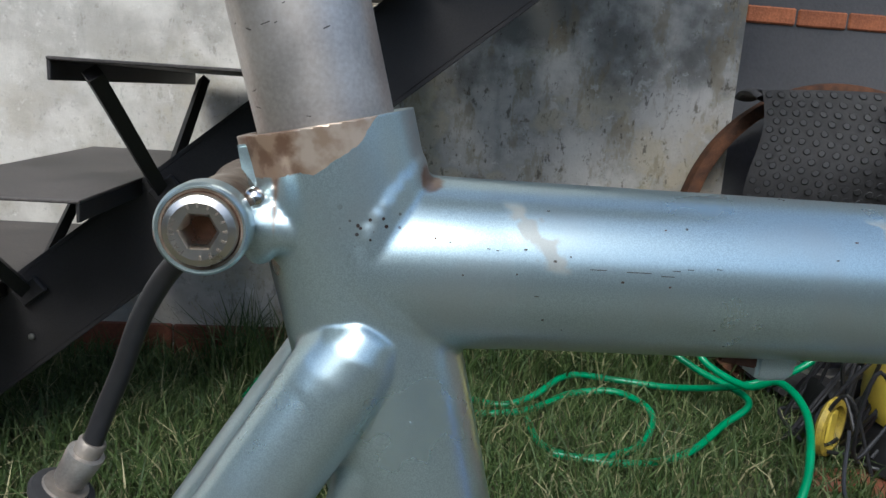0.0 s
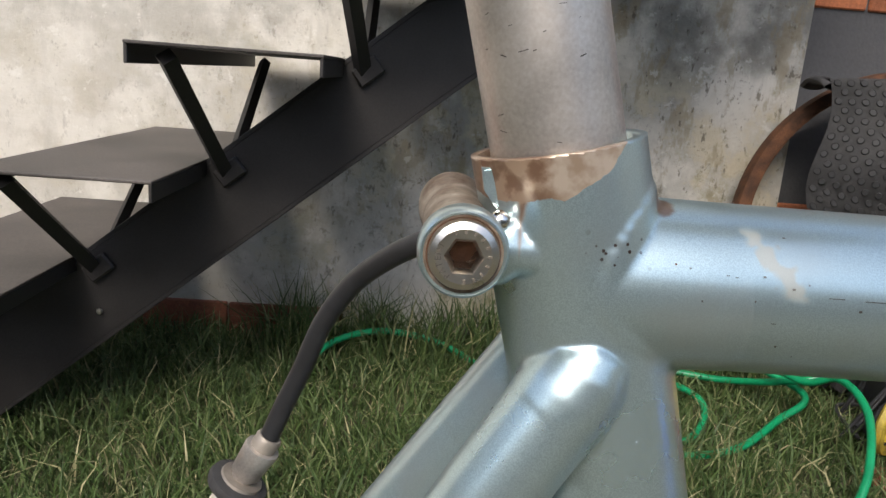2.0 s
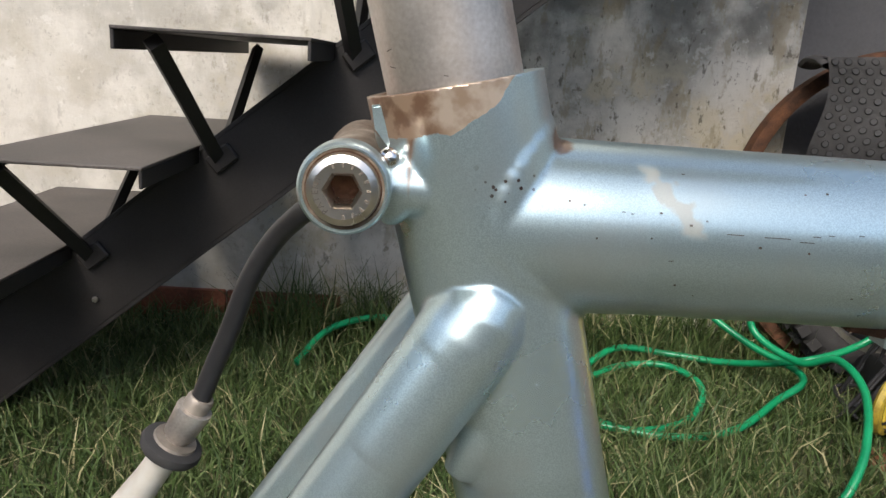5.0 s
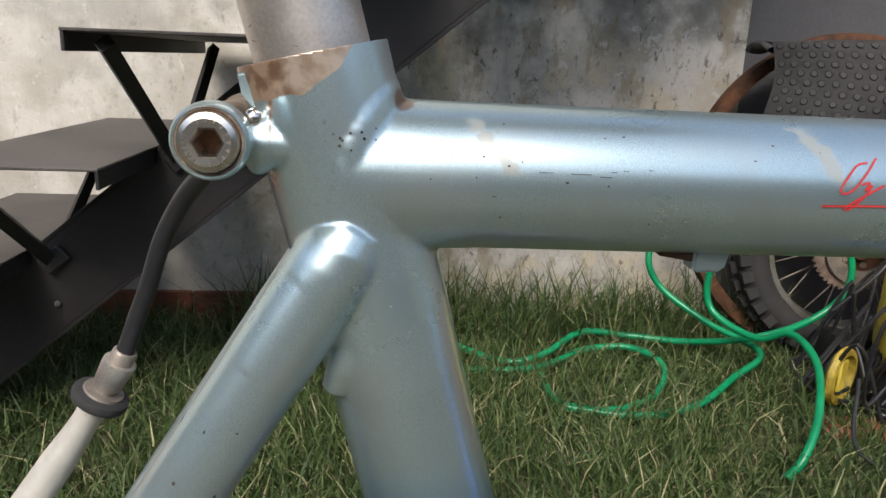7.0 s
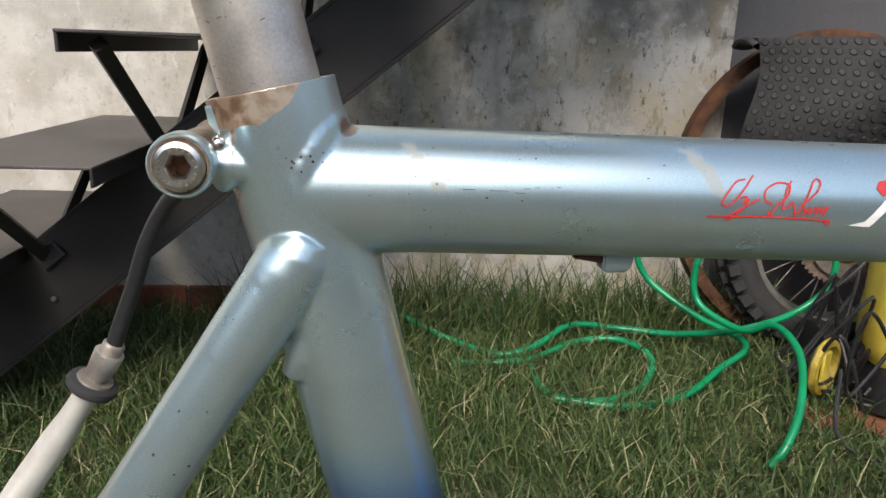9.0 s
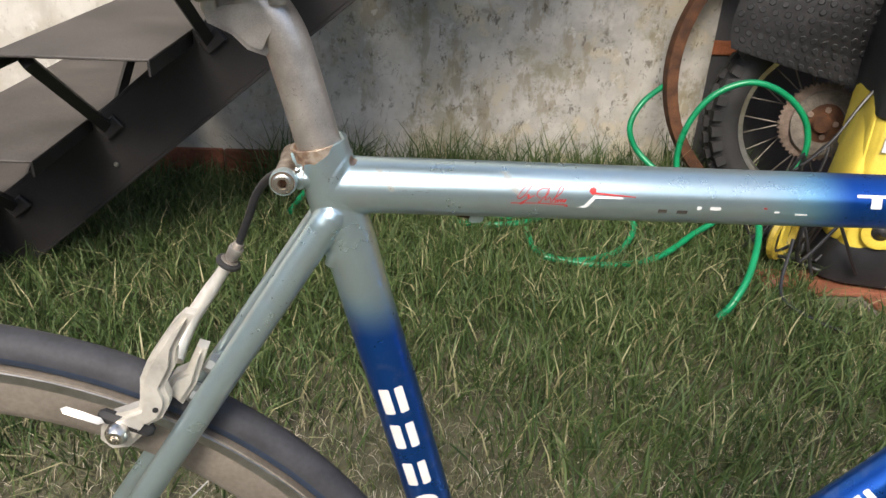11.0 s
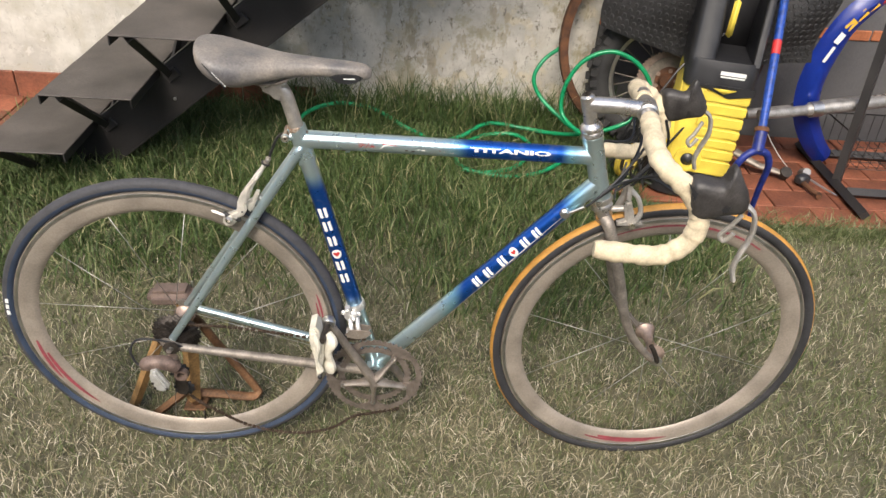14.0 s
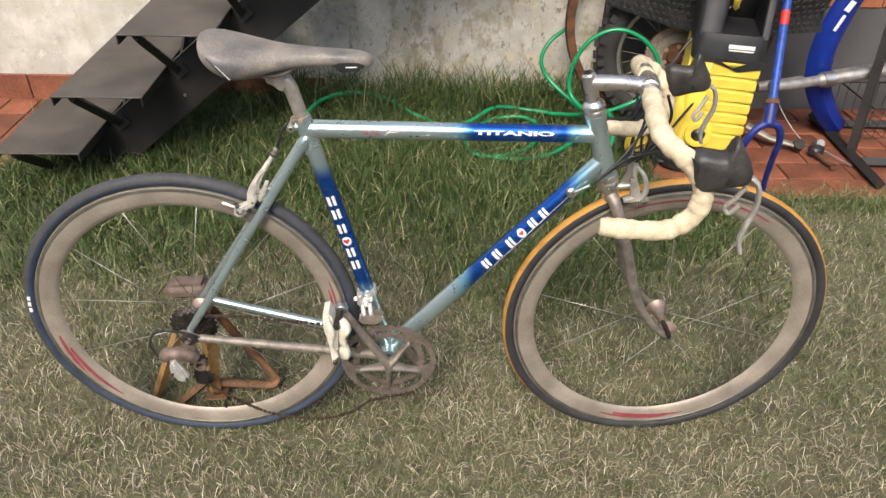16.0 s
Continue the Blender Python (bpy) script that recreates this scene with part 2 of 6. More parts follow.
# ---- ground, wall, patio ----
WALL_Y = 1.70
bm = bmesh.new()
ys = [-400, -40, -6, -3, -1.5, -0.5, 0.1, 0.4, 0.8, 0.99, 1.02, 1.2, 1.7, 3.0, 60]
xs = [-400, -40, -6, -3, -1.2, -1.16, 0, 1.22, 1.26, 3, 6, 40, 400]
grid = [[bm.verts.new((x, y, rise(y) - 0.004 - (0.045 if (x > 1.25 and y > 1.0) or (x < -1.19 and x > -6 and y > 0.95 and y < 1.75) else 0.0))) for x in xs] for y in ys]
for i in range(len(ys) - 1):
    for j in range(len(xs) - 1):
        bm.faces.new((grid[i][j], grid[i][j + 1], grid[i + 1][j + 1], grid[i + 1][j]))
tagged(link("ground", bm, M_SOIL), "trodden lawn ground with dry soil", "ground", kind="structure")

wall = tagged(link("wall_north", box(8.0, 0.2, 3.2, (-3.01, WALL_Y + 0.1, 1.6)), M_WALL, smooth=False), "mouldy whitewashed garden wall with dark stains", "wall", kind="structure")
# three added walls, out of view, that hold back light from the low sky
M_SCREEN = mat("sky_screen_grey", (0.36, 0.35, 0.31), 0.9, 0, 0.35, 3, 0.3, 80)
tagged(link("screen_south", box(15.0, 0.2, 2.4, (0.5, -4.6, 1.2)), M_SCREEN, smooth=False), "unseen plain screen wall added to block low sky", "wall", kind="structure")
tagged(link("screen_west", box(0.2, 6.2, 3.4, (-7.0, -1.4, 1.7)), M_SCREEN, smooth=False), "unseen plain screen wall added to block low sky", "wall", kind="structure")
tagged(link("screen_east", box(0.2, 6.2, 3.4, (8.0, -1.4, 1.7)), M_SCREEN, smooth=False), "unseen plain screen wall added to block low sky", "wall", kind="structure")
wall_grey = tagged(link("wall_grey", box(5.0, 0.18, 3.2, (3.5, WALL_Y + 0.11, 1.6)), M_GREY, smooth=False), "grey painted wall with thin brick courses", "wall", kind="structure")

# ---- bicycle paint: silver green fading to blue along a tube, with worn metal and rust where the paint is gone ----
def tube_paint(name, axis, a0=9.0, a1=9.1, b0=9.2, b1=9.3, worn=False, dust=0.14, metal=0.84):
    """axis: 0 for x, 2 for z. Blue between a1 and b0, fading in from a0 and out to b1."""
    m = bpy.data.materials.new(name)
    m.use_nodes = True
    n, l = m.node_tree.nodes, m.node_tree.links
    b = n["Principled BSDF"]
    tc = n.new("ShaderNodeTexCoord")
    sep = n.new("ShaderNodeSeparateXYZ")
    l.new(tc.outputs["Object"], sep.inputs[0])
    fine = n.new("ShaderNodeTexNoise")
    fine.inputs["Scale"].default_value = 4200
    fine.inputs["Detail"].default_value = 2
    big = n.new("ShaderNodeTexNoise")
    big.inputs["Scale"].default_value = 55
    big.inputs["Detail"].default_value = 5
    for q in (fine, big):
        l.new(tc.outputs["Object"], q.inputs["Vector"])

    def ramp(v, lo, hi, smooth=True):
        r = n.new("ShaderNodeMapRange")
        r.interpolation_type = 'SMOOTHSTEP' if smooth else 'LINEAR'
        r.inputs[1].default_value, r.inputs[2].default_value = lo, hi
        l.new(v, r.inputs[0])
        return r.outputs[0]

    def mix(f, a, c, kind='MIX'):
        x = n.new("ShaderNodeMix")
        x.data_type, x.blend_type = 'RGBA', kind
        for s, v in ((0, f), (6, a), (7, c)):
            if isinstance(v, (tuple, float)):
                x.inputs[s].default_value = v
            else:
                l.new(v, x.inputs[s])
        return x.outputs[2]

    def maths(op, a, c):
        x = n.new("ShaderNodeMath")
        x.operation = op
        for s, v in ((0, a), (1, c)):
            if isinstance(v, (int, float)):
                x.inputs[s].default_value = v
            else:
                l.new(v, x.inputs[s])
        return x.outputs[0]

    pos = sep.outputs[axis]
    inn, out = ramp(pos, a0, a1), ramp(pos, b0, b1)
    blue = maths('SUBTRACT', inn, out)
    wide_in, wide_out = ramp(pos, a0 - 0.03, a1 - 0.012), ramp(pos, b0 + 0.012, b1 + (0.03 if axis == 0 else 0.010))
    light = maths('SUBTRACT', wide_in, wide_out)
    base = mix(ramp(fine.outputs["Fac"], 0.35, 0.65), (0.40, 0.52, 0.55, 1), (0.53, 0.665, 0.685, 1))
    base = mix(maths('MULTIPLY', ramp(big.outputs["Fac"], 0.35, 0.75), 0.7), base, (0.46, 0.575, 0.60, 1))
    base = mix(maths("MULTIPLY", light, 0.75 if axis == 0 else 0.35), base, (0.16, 0.52, 0.72, 1))
    base = mix(blue, base, (0.008, 0.095, 0.42, 1))
    rough = 0.27
    b.inputs["Metallic"].default_value = metal
    # dust specks and small chips
    vor = n.new("ShaderNodeTexVoronoi")
    vor.inputs["Scale"].default_value = 170
    l.new(tc.outputs["Object"], vor.inputs["Vector"])
    chip = maths('MULTIPLY', ramp(vor.outputs["Distance"], 0.10, 0.06), ramp(big.outputs["Fac"], 0.62, 0.68))
    base = mix(maths('MULTIPLY', chip, 0.8), base, (0.10, 0.07, 0.05, 1))
    if worn:
        # bare brown metal above a ragged line on the collar, rust at its foot
        wob = n.new("ShaderNodeTexNoise")
        wob.inputs["Scale"].default_value = 260
        wob.inputs["Detail"].default_value = 5
        l.new(tc.outputs["Object"], wob.inputs["Vector"])
        # a flat stretch, then steeper and steeper towards the rim
        edge = maths('MAXIMUM', maths('ADD', maths('MULTIPLY', maths('SUBTRACT', sep.outputs[0], 0.0604), 0.12), 0.7756), maths('ADD', maths('MULTIPLY', maths('SUBTRACT', sep.outputs[0], 0.0647), 0.77), 0.7760))
        edge = maths('MAXIMUM', edge, maths('ADD', maths('MULTIPLY', maths('SUBTRACT', sep.outputs[0], 0.0712), 1.55), 0.7808))
        line = maths('SUBTRACT', sep.outputs[2], edge)
        w = maths('ADD', line, maths('MULTIPLY', maths('SUBTRACT', wob.outputs["Fac"], 0.5), 0.0030))
        patch_ = maths('MULTIPLY', ramp(w, -0.00012, 0.00018), ramp(sep.outputs[0], 0.0785, 0.0775))
        seep = maths('SUBTRACT', maths('MULTIPLY', maths('SUBTRACT', sep.outputs[2], 0.7680), 0.10), maths('ABSOLUTE', maths('SUBTRACT', sep.outputs[0], 0.0588), 0))
        seep = maths('ADD', seep, maths('MULTIPLY', maths('SUBTRACT', wob.outputs["Fac"], 0.5), 0.0012))
        seep = maths('MULTIPLY', ramp(seep, -0.0004, 0.0005), ramp(sep.outputs[1], 0.002, -0.004))
        right = maths('MAXIMUM', patch_, seep)
        rim_w = maths('SUBTRACT', sep.outputs[0], 0.0610)
        brown = mix(ramp(wob.outputs["Fac"], 0.40, 0.62), (0.34, 0.25, 0.18, 1), (0.48, 0.40, 0.325, 1))
        brown = mix(maths('MULTIPLY', ramp(big.outputs["Fac"], 0.45, 0.7), 0.7), brown, (0.52, 0.43, 0.35, 1))
        rusty = mix(ramp(wob.outputs["Fac"], 0.42, 0.60), (0.19, 0.11, 0.07, 1), (0.35, 0.24, 0.165, 1))
        brown = mix(ramp(maths('ADD', rim_w, maths('MULTIPLY', maths('SUBTRACT', wob.outputs["Fac"], 0.5), 0.008)), 0.0035, -0.0010), brown, rusty)
        base = mix(right, base, brown)
        # rust in the corner between collar and top tube
        d = n.new("ShaderNodeVectorMath")
        d.operation = 'DISTANCE'
        d.inputs[1].default_value = (0.0838, -0.0052, 0.7757)
        l.new(tc.outputs["Object"], d.inputs[0])
        spot = ramp(maths('ADD', d.outputs[1 if len(d.outputs) > 1 else 0], maths('MULTIPLY', wob.outputs["Fac"], 0.004)), 0.0056, 0.0042)
        base = mix(maths('MULTIPLY', spot, 0.85), base, (0.26, 0.145, 0.085, 1))
        dark = n.new("ShaderNodeTexVoronoi")
        dark.inputs["Scale"].default_value = 520
        l.new(tc.outputs["Object"], dark.inputs["Vector"])
        d2 = n.new("ShaderNodeVectorMath")
        d2.operation = 'DISTANCE'
        d2.inputs[1].default_value = (0.0750, -0.0150, 0.7692)
        l.new(tc.outputs["Object"], d2.inputs[0])
        dots = maths('MULTIPLY', ramp(maths("ADD", dark.outputs["Distance"], maths("MULTIPLY", wob.outputs["Fac"], 0.5)), 0.44, 0.38), ramp(d2.outputs[1], 0.0080, 0.002))
        base = mix(dots, base, (0.05, 0.02, 0.015, 1))
        mm = maths('SUBTRACT', metal, maths('MULTIPLY', right, 0.40))
        l.new(mm, b.inputs["Metallic"])
    # dust and grime
    base = mix(maths("MULTIPLY", ramp(big.outputs["Fac"], 0.66 - dust, 0.72), dust), base, (0.46, 0.43, 0.385, 1))
    # dried mud streak on the top tube
    ragged = n.new("ShaderNodeTexNoise")
    ragged.inputs["Scale"].default_value = 330
    ragged.inputs["Detail"].default_value = 5
    l.new(tc.outputs["Object"], ragged.inputs["Vector"])
    mud = 0.0
    for (cx, cz, tilt) in ((0.1025, 0.7668, -0.80), (0.1680, 0.7690, -0.75)):
        sx = maths('SUBTRACT', sep.outputs[0], maths('ADD', maths('MULTIPLY', maths('SUBTRACT', sep.outputs[2], cz), tilt), cx))
        w = maths('ADD', maths('ABSOLUTE', sx, 0), maths('MULTIPLY', maths('SUBTRACT', ragged.outputs["Fac"], 0.5), 0.0085))
        streak = maths('MULTIPLY', ramp(w, 0.0026, 0.0010), maths('MULTIPLY', ramp(sep.outputs[2], 0.7615, 0.7632), ramp(sep.outputs[2], 0.7732, 0.7718)))
        base = mix(maths('MULTIPLY', streak, 0.62), base, (0.37, 0.335, 0.28, 1))
        mud = maths('ADD', mud, streak)
    if not worn:
        l.new(maths('SUBTRACT', metal, maths('MULTIPLY', mud, 0.40)), b.inputs["Metallic"])
    l.new(base, b.inputs["Base Color"])
    rr = n.new("ShaderNodeMapRange")
    rr.inputs[3].default_value, rr.inputs[4].default_value = rough - 0.04, rough + 0.08
    l.new(big.outputs["Fac"], rr.inputs[0])
    l.new(rr.outputs[0], b.inputs["Roughness"])
    b.inputs["Coat Weight"].default_value = 0.25
    b.inputs["Coat Roughness"].default_value = 0.15
    return m


P_TOP = tube_paint("paint_top_tube", 0, 0.330, 0.362, 0.518, 0.540)
P_SEAT = tube_paint("paint_seat_tube", 2, 0.400, 0.440, 0.666, 0.700, worn=False)
P_LUG = tube_paint("paint_seat_lug", 0, worn=True, dust=0.20, metal=0.81)
P_DOWN = tube_paint("paint_down_tube", 0, 0.352, 0.378, 0.535, 0.562)
P_PLAIN = tube_paint("paint_plain", 0, dust=0.20, metal=0.81)

# ---- the bicycle ----
R_HUB, F_HUB, BB = Vector((-0.186, 0, 0.334)), Vector((0.777, 0, 0.334)), Vector((0.206, 0, 0.250))
SEAT = Vector((0.0720, 0, 0.7600))
HEAD_T, HEAD_B = Vector((0.570, 0, 0.795)), Vector((0.610, 0, 0.668))
ST = (SEAT - BB).normalized()
HT = (HEAD_T - HEAD_B).normalized()
R_TT, R_ST, R_DT, R_POST = 0.0155, 0.0151, 0.0165, 0.0119
TT_END = Vector((0.581, 0, 0.7550))
bike = thing("road_bicycle", "worn silver and blue road bicycle with cream bar tape", "bicycle")


def axis_to(p, d):
    """A pose whose z points along d, at p."""
    return Matrix.Translation(p) @ Vector(d).to_track_quat('Z', 'Y').to_matrix().to_4x4()


def straight(a, b, r, n=40, r2=None):
    a, b = Vector(a), Vector(b)
    return tube([a + (b - a) * i / 6 for i in range(7)], r if r2 is None else [r + (r2 - r) * i / 6 for i in range(7)], n)


part("top_tube", straight(SEAT + Vector((0.015, 0, 0)), TT_END, R_TT, 64), P_TOP, bike, "silver to blue painted top tube")
part("seat_tube", straight(BB, SEAT - ST * 0.03, R_ST, 64), P_SEAT, bike, "silver to blue painted seat tube")
DT_END = Vector((0.598, 0, 0.705))
part("down_tube", straight(BB, DT_END, R_DT, 48), P_DOWN, bike, "silver to blue painted down tube")
part("head_tube", lathe([(0.0165, 0), (0.019, 0.001), (0.0185, 0.012), (0.0172, 0.016), (0.0172, 0.118), (0.0185, 0.122), (0.019, 0.132), (0.0165, 0.1335)], 40, axis_to(HEAD_B, HT)), P_PLAIN, bike)
part("bottom_bracket_shell", tube([BB + Vector((0, -0.034, 0)), BB + Vector((0, 0.034, 0))], 0.0205, 40), P_PLAIN, bike)

# seat lug: collar, stub of each tube, weld pads and the rounded ends of the stays, grown together
def melt(ob, voxel, rounds, cutters=()):
    """Grows the overlapping pieces of ob's mesh into one skin, cuts it, and keeps the result as plain mesh."""
    rm = ob.modifiers.new("grow", 'REMESH')
    rm.mode, rm.voxel_size = 'VOXEL', voxel
    rm.use_smooth_shade = True
    sm = ob.modifiers.new("melt", 'SMOOTH')
    sm.factor, sm.iterations = 0.5, rounds
    for c in cutters:
        cut = ob.modifiers.new("cut", 'BOOLEAN')
        cut.object, cut.operation, cut.solver = c, 'DIFFERENCE', 'FAST'
    bpy.context.view_layer.update()
    grown = bpy.data.meshes.new_from_object(ob.evaluated_get(bpy.context.evaluated_depsgraph_get()))
    ob.modifiers.clear()
    ob.data = grown
    for p in grown.polygons:
        p.use_smooth = True
    for c in cutters:
        bpy.data.objects.remove(c)
    return grown


def cutter(bm):
    me = bpy.data.meshes.new("cutter")
    bm.to_mesh(me)
    bm.free()
    ob = bpy.data.objects.new("cutter", me)
    scene.collection.objects.link(ob)
    return ob


def blob(bm, at, radii, rot=None):
    bmesh.ops.create_uvsphere(bm, u_segments=24, v_segments=16, radius=1.0, matrix=Matrix.Translation(at) @ (rot or Matrix.Identity(4)) @ Matrix.Diagonal((*radii, 1)))


bm = bmesh.new()
COLLAR_TOP = SEAT + ST * 0.0248
tube([SEAT - ST * 0.064, SEAT - ST * 0.046, SEAT - ST * 0.03, SEAT, COLLAR_TOP + ST * 0.006], [R_ST - 0.0015, R_ST + 0.0001, R_ST + 0.0003, R_ST + 0.0003, R_ST + 0.0003], 72, bm=bm)
TTD = (TT_END - SEAT).normalized()
tube([SEAT, SEAT + TTD * 0.018, SEAT + TTD * 0.026, SEAT + TTD * 0.040], [R_TT + 0.0003, R_TT + 0.0002, R_TT + 0.00005, R_TT - 0.0012], 72, bm=bm)
STAY_R = 0.0087
STAYS = {}
for s in (-1, 1):
    top, low = Vector((0.0690, 0.0114 * s, 0.7400)), Vector((-0.184, 0.053 * s, 0.345))
    d = (low - top).normalized()
    STAYS[s] = (top, low, d)
    tube([top - d * 0.0125, top - d * 0.0110, top - d * 0.007, top - d * 0.002, top + d * 0.022, top + d * 0.036], [0.0030, 0.0058, 0.0079, STAY_R + 0.0002, STAY_R + 0.0001, STAY_R - 0.0012], 48, bm=bm)
    # flattened weld pad over the stay's rounded end, with a scalloped lower edge
    tube([top - d * 0.0135, top - d * 0.0118, top - d * 0.0075, top - d * 0.0022, top + d * 0.0018, top + d * 0.0022], [0.0028, 0.0064, 0.0083, STAY_R + 0.0003, STAY_R + 0.0003, STAY_R - 0.001], 48, bm=bm)
    # filler running down between stay and seat tube
    tube([top + Vector((0.0100, -0.0022 * s, 0.000)), top + Vector((0.0088, -0.0022 * s, -0.010)), top + Vector((0.0040, -0.0022 * s, -0.021)), top + Vector((0.0015, -0.0022 * s, -0.026))], [0.0046, 0.0050, 0.0044, 0.0030], 20, bm=bm)
# a broad filler pad where the top tube meets the seat tube, and the bead along its edge
nrm = Vector((ST.z, 0, -ST.x))
for s in (-1, 1):
    rows = []
    for i in range(29):
        row = []
        for j in range(15):
            th = s * radians(4 + 116 * j / 14)
            up_ = -0.0215 + 0.043 * i / 28
            p = SEAT + ST * up_ + nrm * math.cos(th) * R_ST + Vector((0, 1, 0)) * math.sin(th) * R_ST
            ell = math.sqrt((math.degrees(abs(th)) / 96) ** 2 + (up_ / 0.0178) ** 2)
            fade = min(1.0, max(0.0, (ell - 0.90) / 0.14))
            lift = 0.0008 - 0.0022 * fade * fade * (3 - 2 * fade)
            row.append(bm.verts.new(p + (nrm * math.cos(th) + Vector((0, 1, 0)) * math.sin(th)) * lift))
        rows.append(row)
    back = [[bm.verts.new(v.co * 0.93 + SEAT * 0.07) for v in row] for row in rows]
    for i in range(28):
        for j in range(14):
            bm.faces.new((rows[i][j], rows[i][j + 1], rows[i + 1][j + 1], rows[i + 1][j]))
            bm.faces.new((back[i][j], back[i + 1][j], back[i + 1][j + 1], back[i][j + 1]))
    for i in range(28):
        for j in (0, 14):
            bm.faces.new((rows[i][j], rows[i + 1][j], back[i + 1][j], back[i][j]))
    for j in range(14):
        for i in (0, 28):
            bm.faces.new((rows[i][j], rows[i][j + 1], back[i][j + 1], back[i][j]))
bead = []
for i in range(60):
    q = 2 * math.pi * i / 60
    y = min(max(R_TT * math.sin(q), -R_ST * 0.985), R_ST * 0.985)
    off = math.sqrt(R_ST * R_ST - y * y)
    along = (R_TT * math.cos(q) - nrm.z * off) / ST.z
    bead.append(SEAT + nrm * (off - 0.0004) + ST * along + Vector((0, y * 0.97, 0)))
tube(bead, [0.0013 + 0.0002 * math.sin(i * 2.1) for i in range(60)], 10, closed=True, bm=bm)
# rounded ears of the clamp, running from the collar to the binder
for s in (-1, 1):
    blob(bm, (0.0570, 0.0108 * s, 0.7662), (0.0036, 0.0030, 0.0058), Matrix.Rotation(radians(14), 4, 'Y'))
    tube([(0.0625, 0.0090 * s, 0.7662), (0.0560, 0.0100 * s, 0.7668), (0.0505, 0.0105 * s, 0.7676)], [0.0046, 0.0042, 0.0046], 20, bm=bm)
bmesh.ops.recalc_face_normals(bm, faces=bm.faces)
lug = part("seat_lug", bm, P_LUG, bike, "seat lug with paint worn to brown metal")
# the collar's cut: a slanting plane at its top, and the bore for the post
up = axis_to(COLLAR_TOP, Vector((-0.226, 0, 1.0)).normalized())
cb = box(0.2, 0.2, 0.05, (0, 0, 0.025))
bmesh.ops.transform(cb, matrix=up, verts=cb.verts)
grown = melt(lug, 0.00050, 7, [cutter(cb), cutter(tube([SEAT + ST * 0.012, SEAT + ST * 0.04], R_POST + 0.0012, 48))])
if not grown.materials:
    grown.materials.append(P_LUG)
# tab beside the collar's slit, and the bright pin under it
part("slit_tab", plate([(0.0521, 0.7797), (0.0539, 0.7801), (0.0546, 0.7780), (0.0560, 0.7742), (0.0572, 0.7715), (0.0548, 0.7735), (0.0528, 0.7760)], 0.0032, Matrix.Translation((0, -0.0072, 0)) @ SIDE, bevel=0.0004), P_PLAIN, bike)
part("slit_pin", lathe([(0, 0), (0.0010, 0.0002), (0.0017, 0.0009), (0.0019, 0.0020), (0.0019, 0.006)], 20, axis_to((0.0551, -0.0130, 0.7722), (0.25, 1, -0.3))), mat("bare_bright_metal", (0.75, 0.72, 0.68), 0.16, 1, 0.1, 90, 0.02), bike, "bright bare pin in the collar's slit")

M_POST = mat("scratched_seatpost", (0.60, 0.56, 0.52), 0.36, 0.8, 0.24, 70, 0.05, 1400)
post = [SEAT - ST * 0.02, SEAT + ST * 0.03, SEAT + ST * 0.065, SEAT + ST * 0.082 + Vector((-0.001, 0, 0)), SEAT + ST * 0.095 + Vector((-0.006, 0, 0)), SEAT + ST * 0.102 + Vector((-0.014, 0, 0))]
part("seatpost", tube(curve(post, 6), R_POST, 48, squash=None), M_POST, bike, "scratched bare aluminium seatpost")
clamp = part("seat_clamp", plate([(0.014, 0.852), (0.024, 0.857), (0.044, 0.858), (0.050, 0.843), (0.043, 0.830), (0.034, 0.833), (0.027, 0.840), (0.016, 0.845)], 0.024, SIDE, bevel=0.003), M_POST, bike)
part("clamp_plate", box(0.044, 0.036, 0.004, (0.034, 0, 0.8600), 0.0015, rot=Matrix.Rotation(radians(-7), 4, 'Y')), M_ALU, clamp)
for x in (0.018, 0.050):
    part("clamp_bolt", lathe([(0, -0.006), (0.0042, -0.006), (0.0046, 0), (0.0046, 0.007), (0, 0.007)], 14, Matrix.Translation((x, -0.010, 0.8575 + 0.12 * (x - 0.02)))), M_ALU, clamp)

# binder bolt on the back of the collar
BOLT = Vector((0.0492, 0, 0.7680))
barrel = part("binder_barrel", lathe([(0.0058, -0.0208), (0.0066, -0.0208), (0.0069, -0.0198), (0.0069, -0.016), (0.0063, -0.0125), (0.0060, 0.0125), (0.0069, 0.016), (0.0069, 0.0215), (0, 0.0215)], 48, Matrix.Translation(BOLT) @ SIDE.inverted()), mat("rusty_clamp", (0.33, 0.29, 0.24), 0.5, 0.4, 0.4, 130, 0.2, 900, tint=(0.17, 0.095, 0.055)), bike, "clamp barrel with rust in its recess")
part("barrel_rim", lathe([(0.0062, -0.0209), (0.0066, -0.0213), (0.0070, -0.0209), (0.00715, -0.0198), (0.00715, -0.0165), (0.0067, -0.0150)], 48, Matrix.Translation(BOLT) @ SIDE.inverted()), P_PLAIN, barrel)
part("rust_ring", lathe([(0.0054, -0.0206), (0.0061, -0.0206), (0.0061, -0.018), (0.0054, -0.018)], 40, Matrix.Translation(BOLT) @ SIDE.inverted(), closed=True), M_RUST, barrel)
bm = bmesh.new()
outer = [(0.0054, -0.0190), (0.0056, -0.0212), (0.0053, -0.0222), (0.0043, -0.0227)]
lathe(outer, 48, Matrix.Translation(BOLT) @ SIDE.inverted(), bm=bm)
# face with a hexagonal socket
M_B = Matrix.Translation(BOLT) @ SIDE.inverted()
ring_o = [bm.verts.new(M_B @ Vector((0.0043 * math.cos(2 * math.pi * j / 48), 0.0043 * math.sin(2 * math.pi * j / 48), -0.0227))) for j in range(48)]


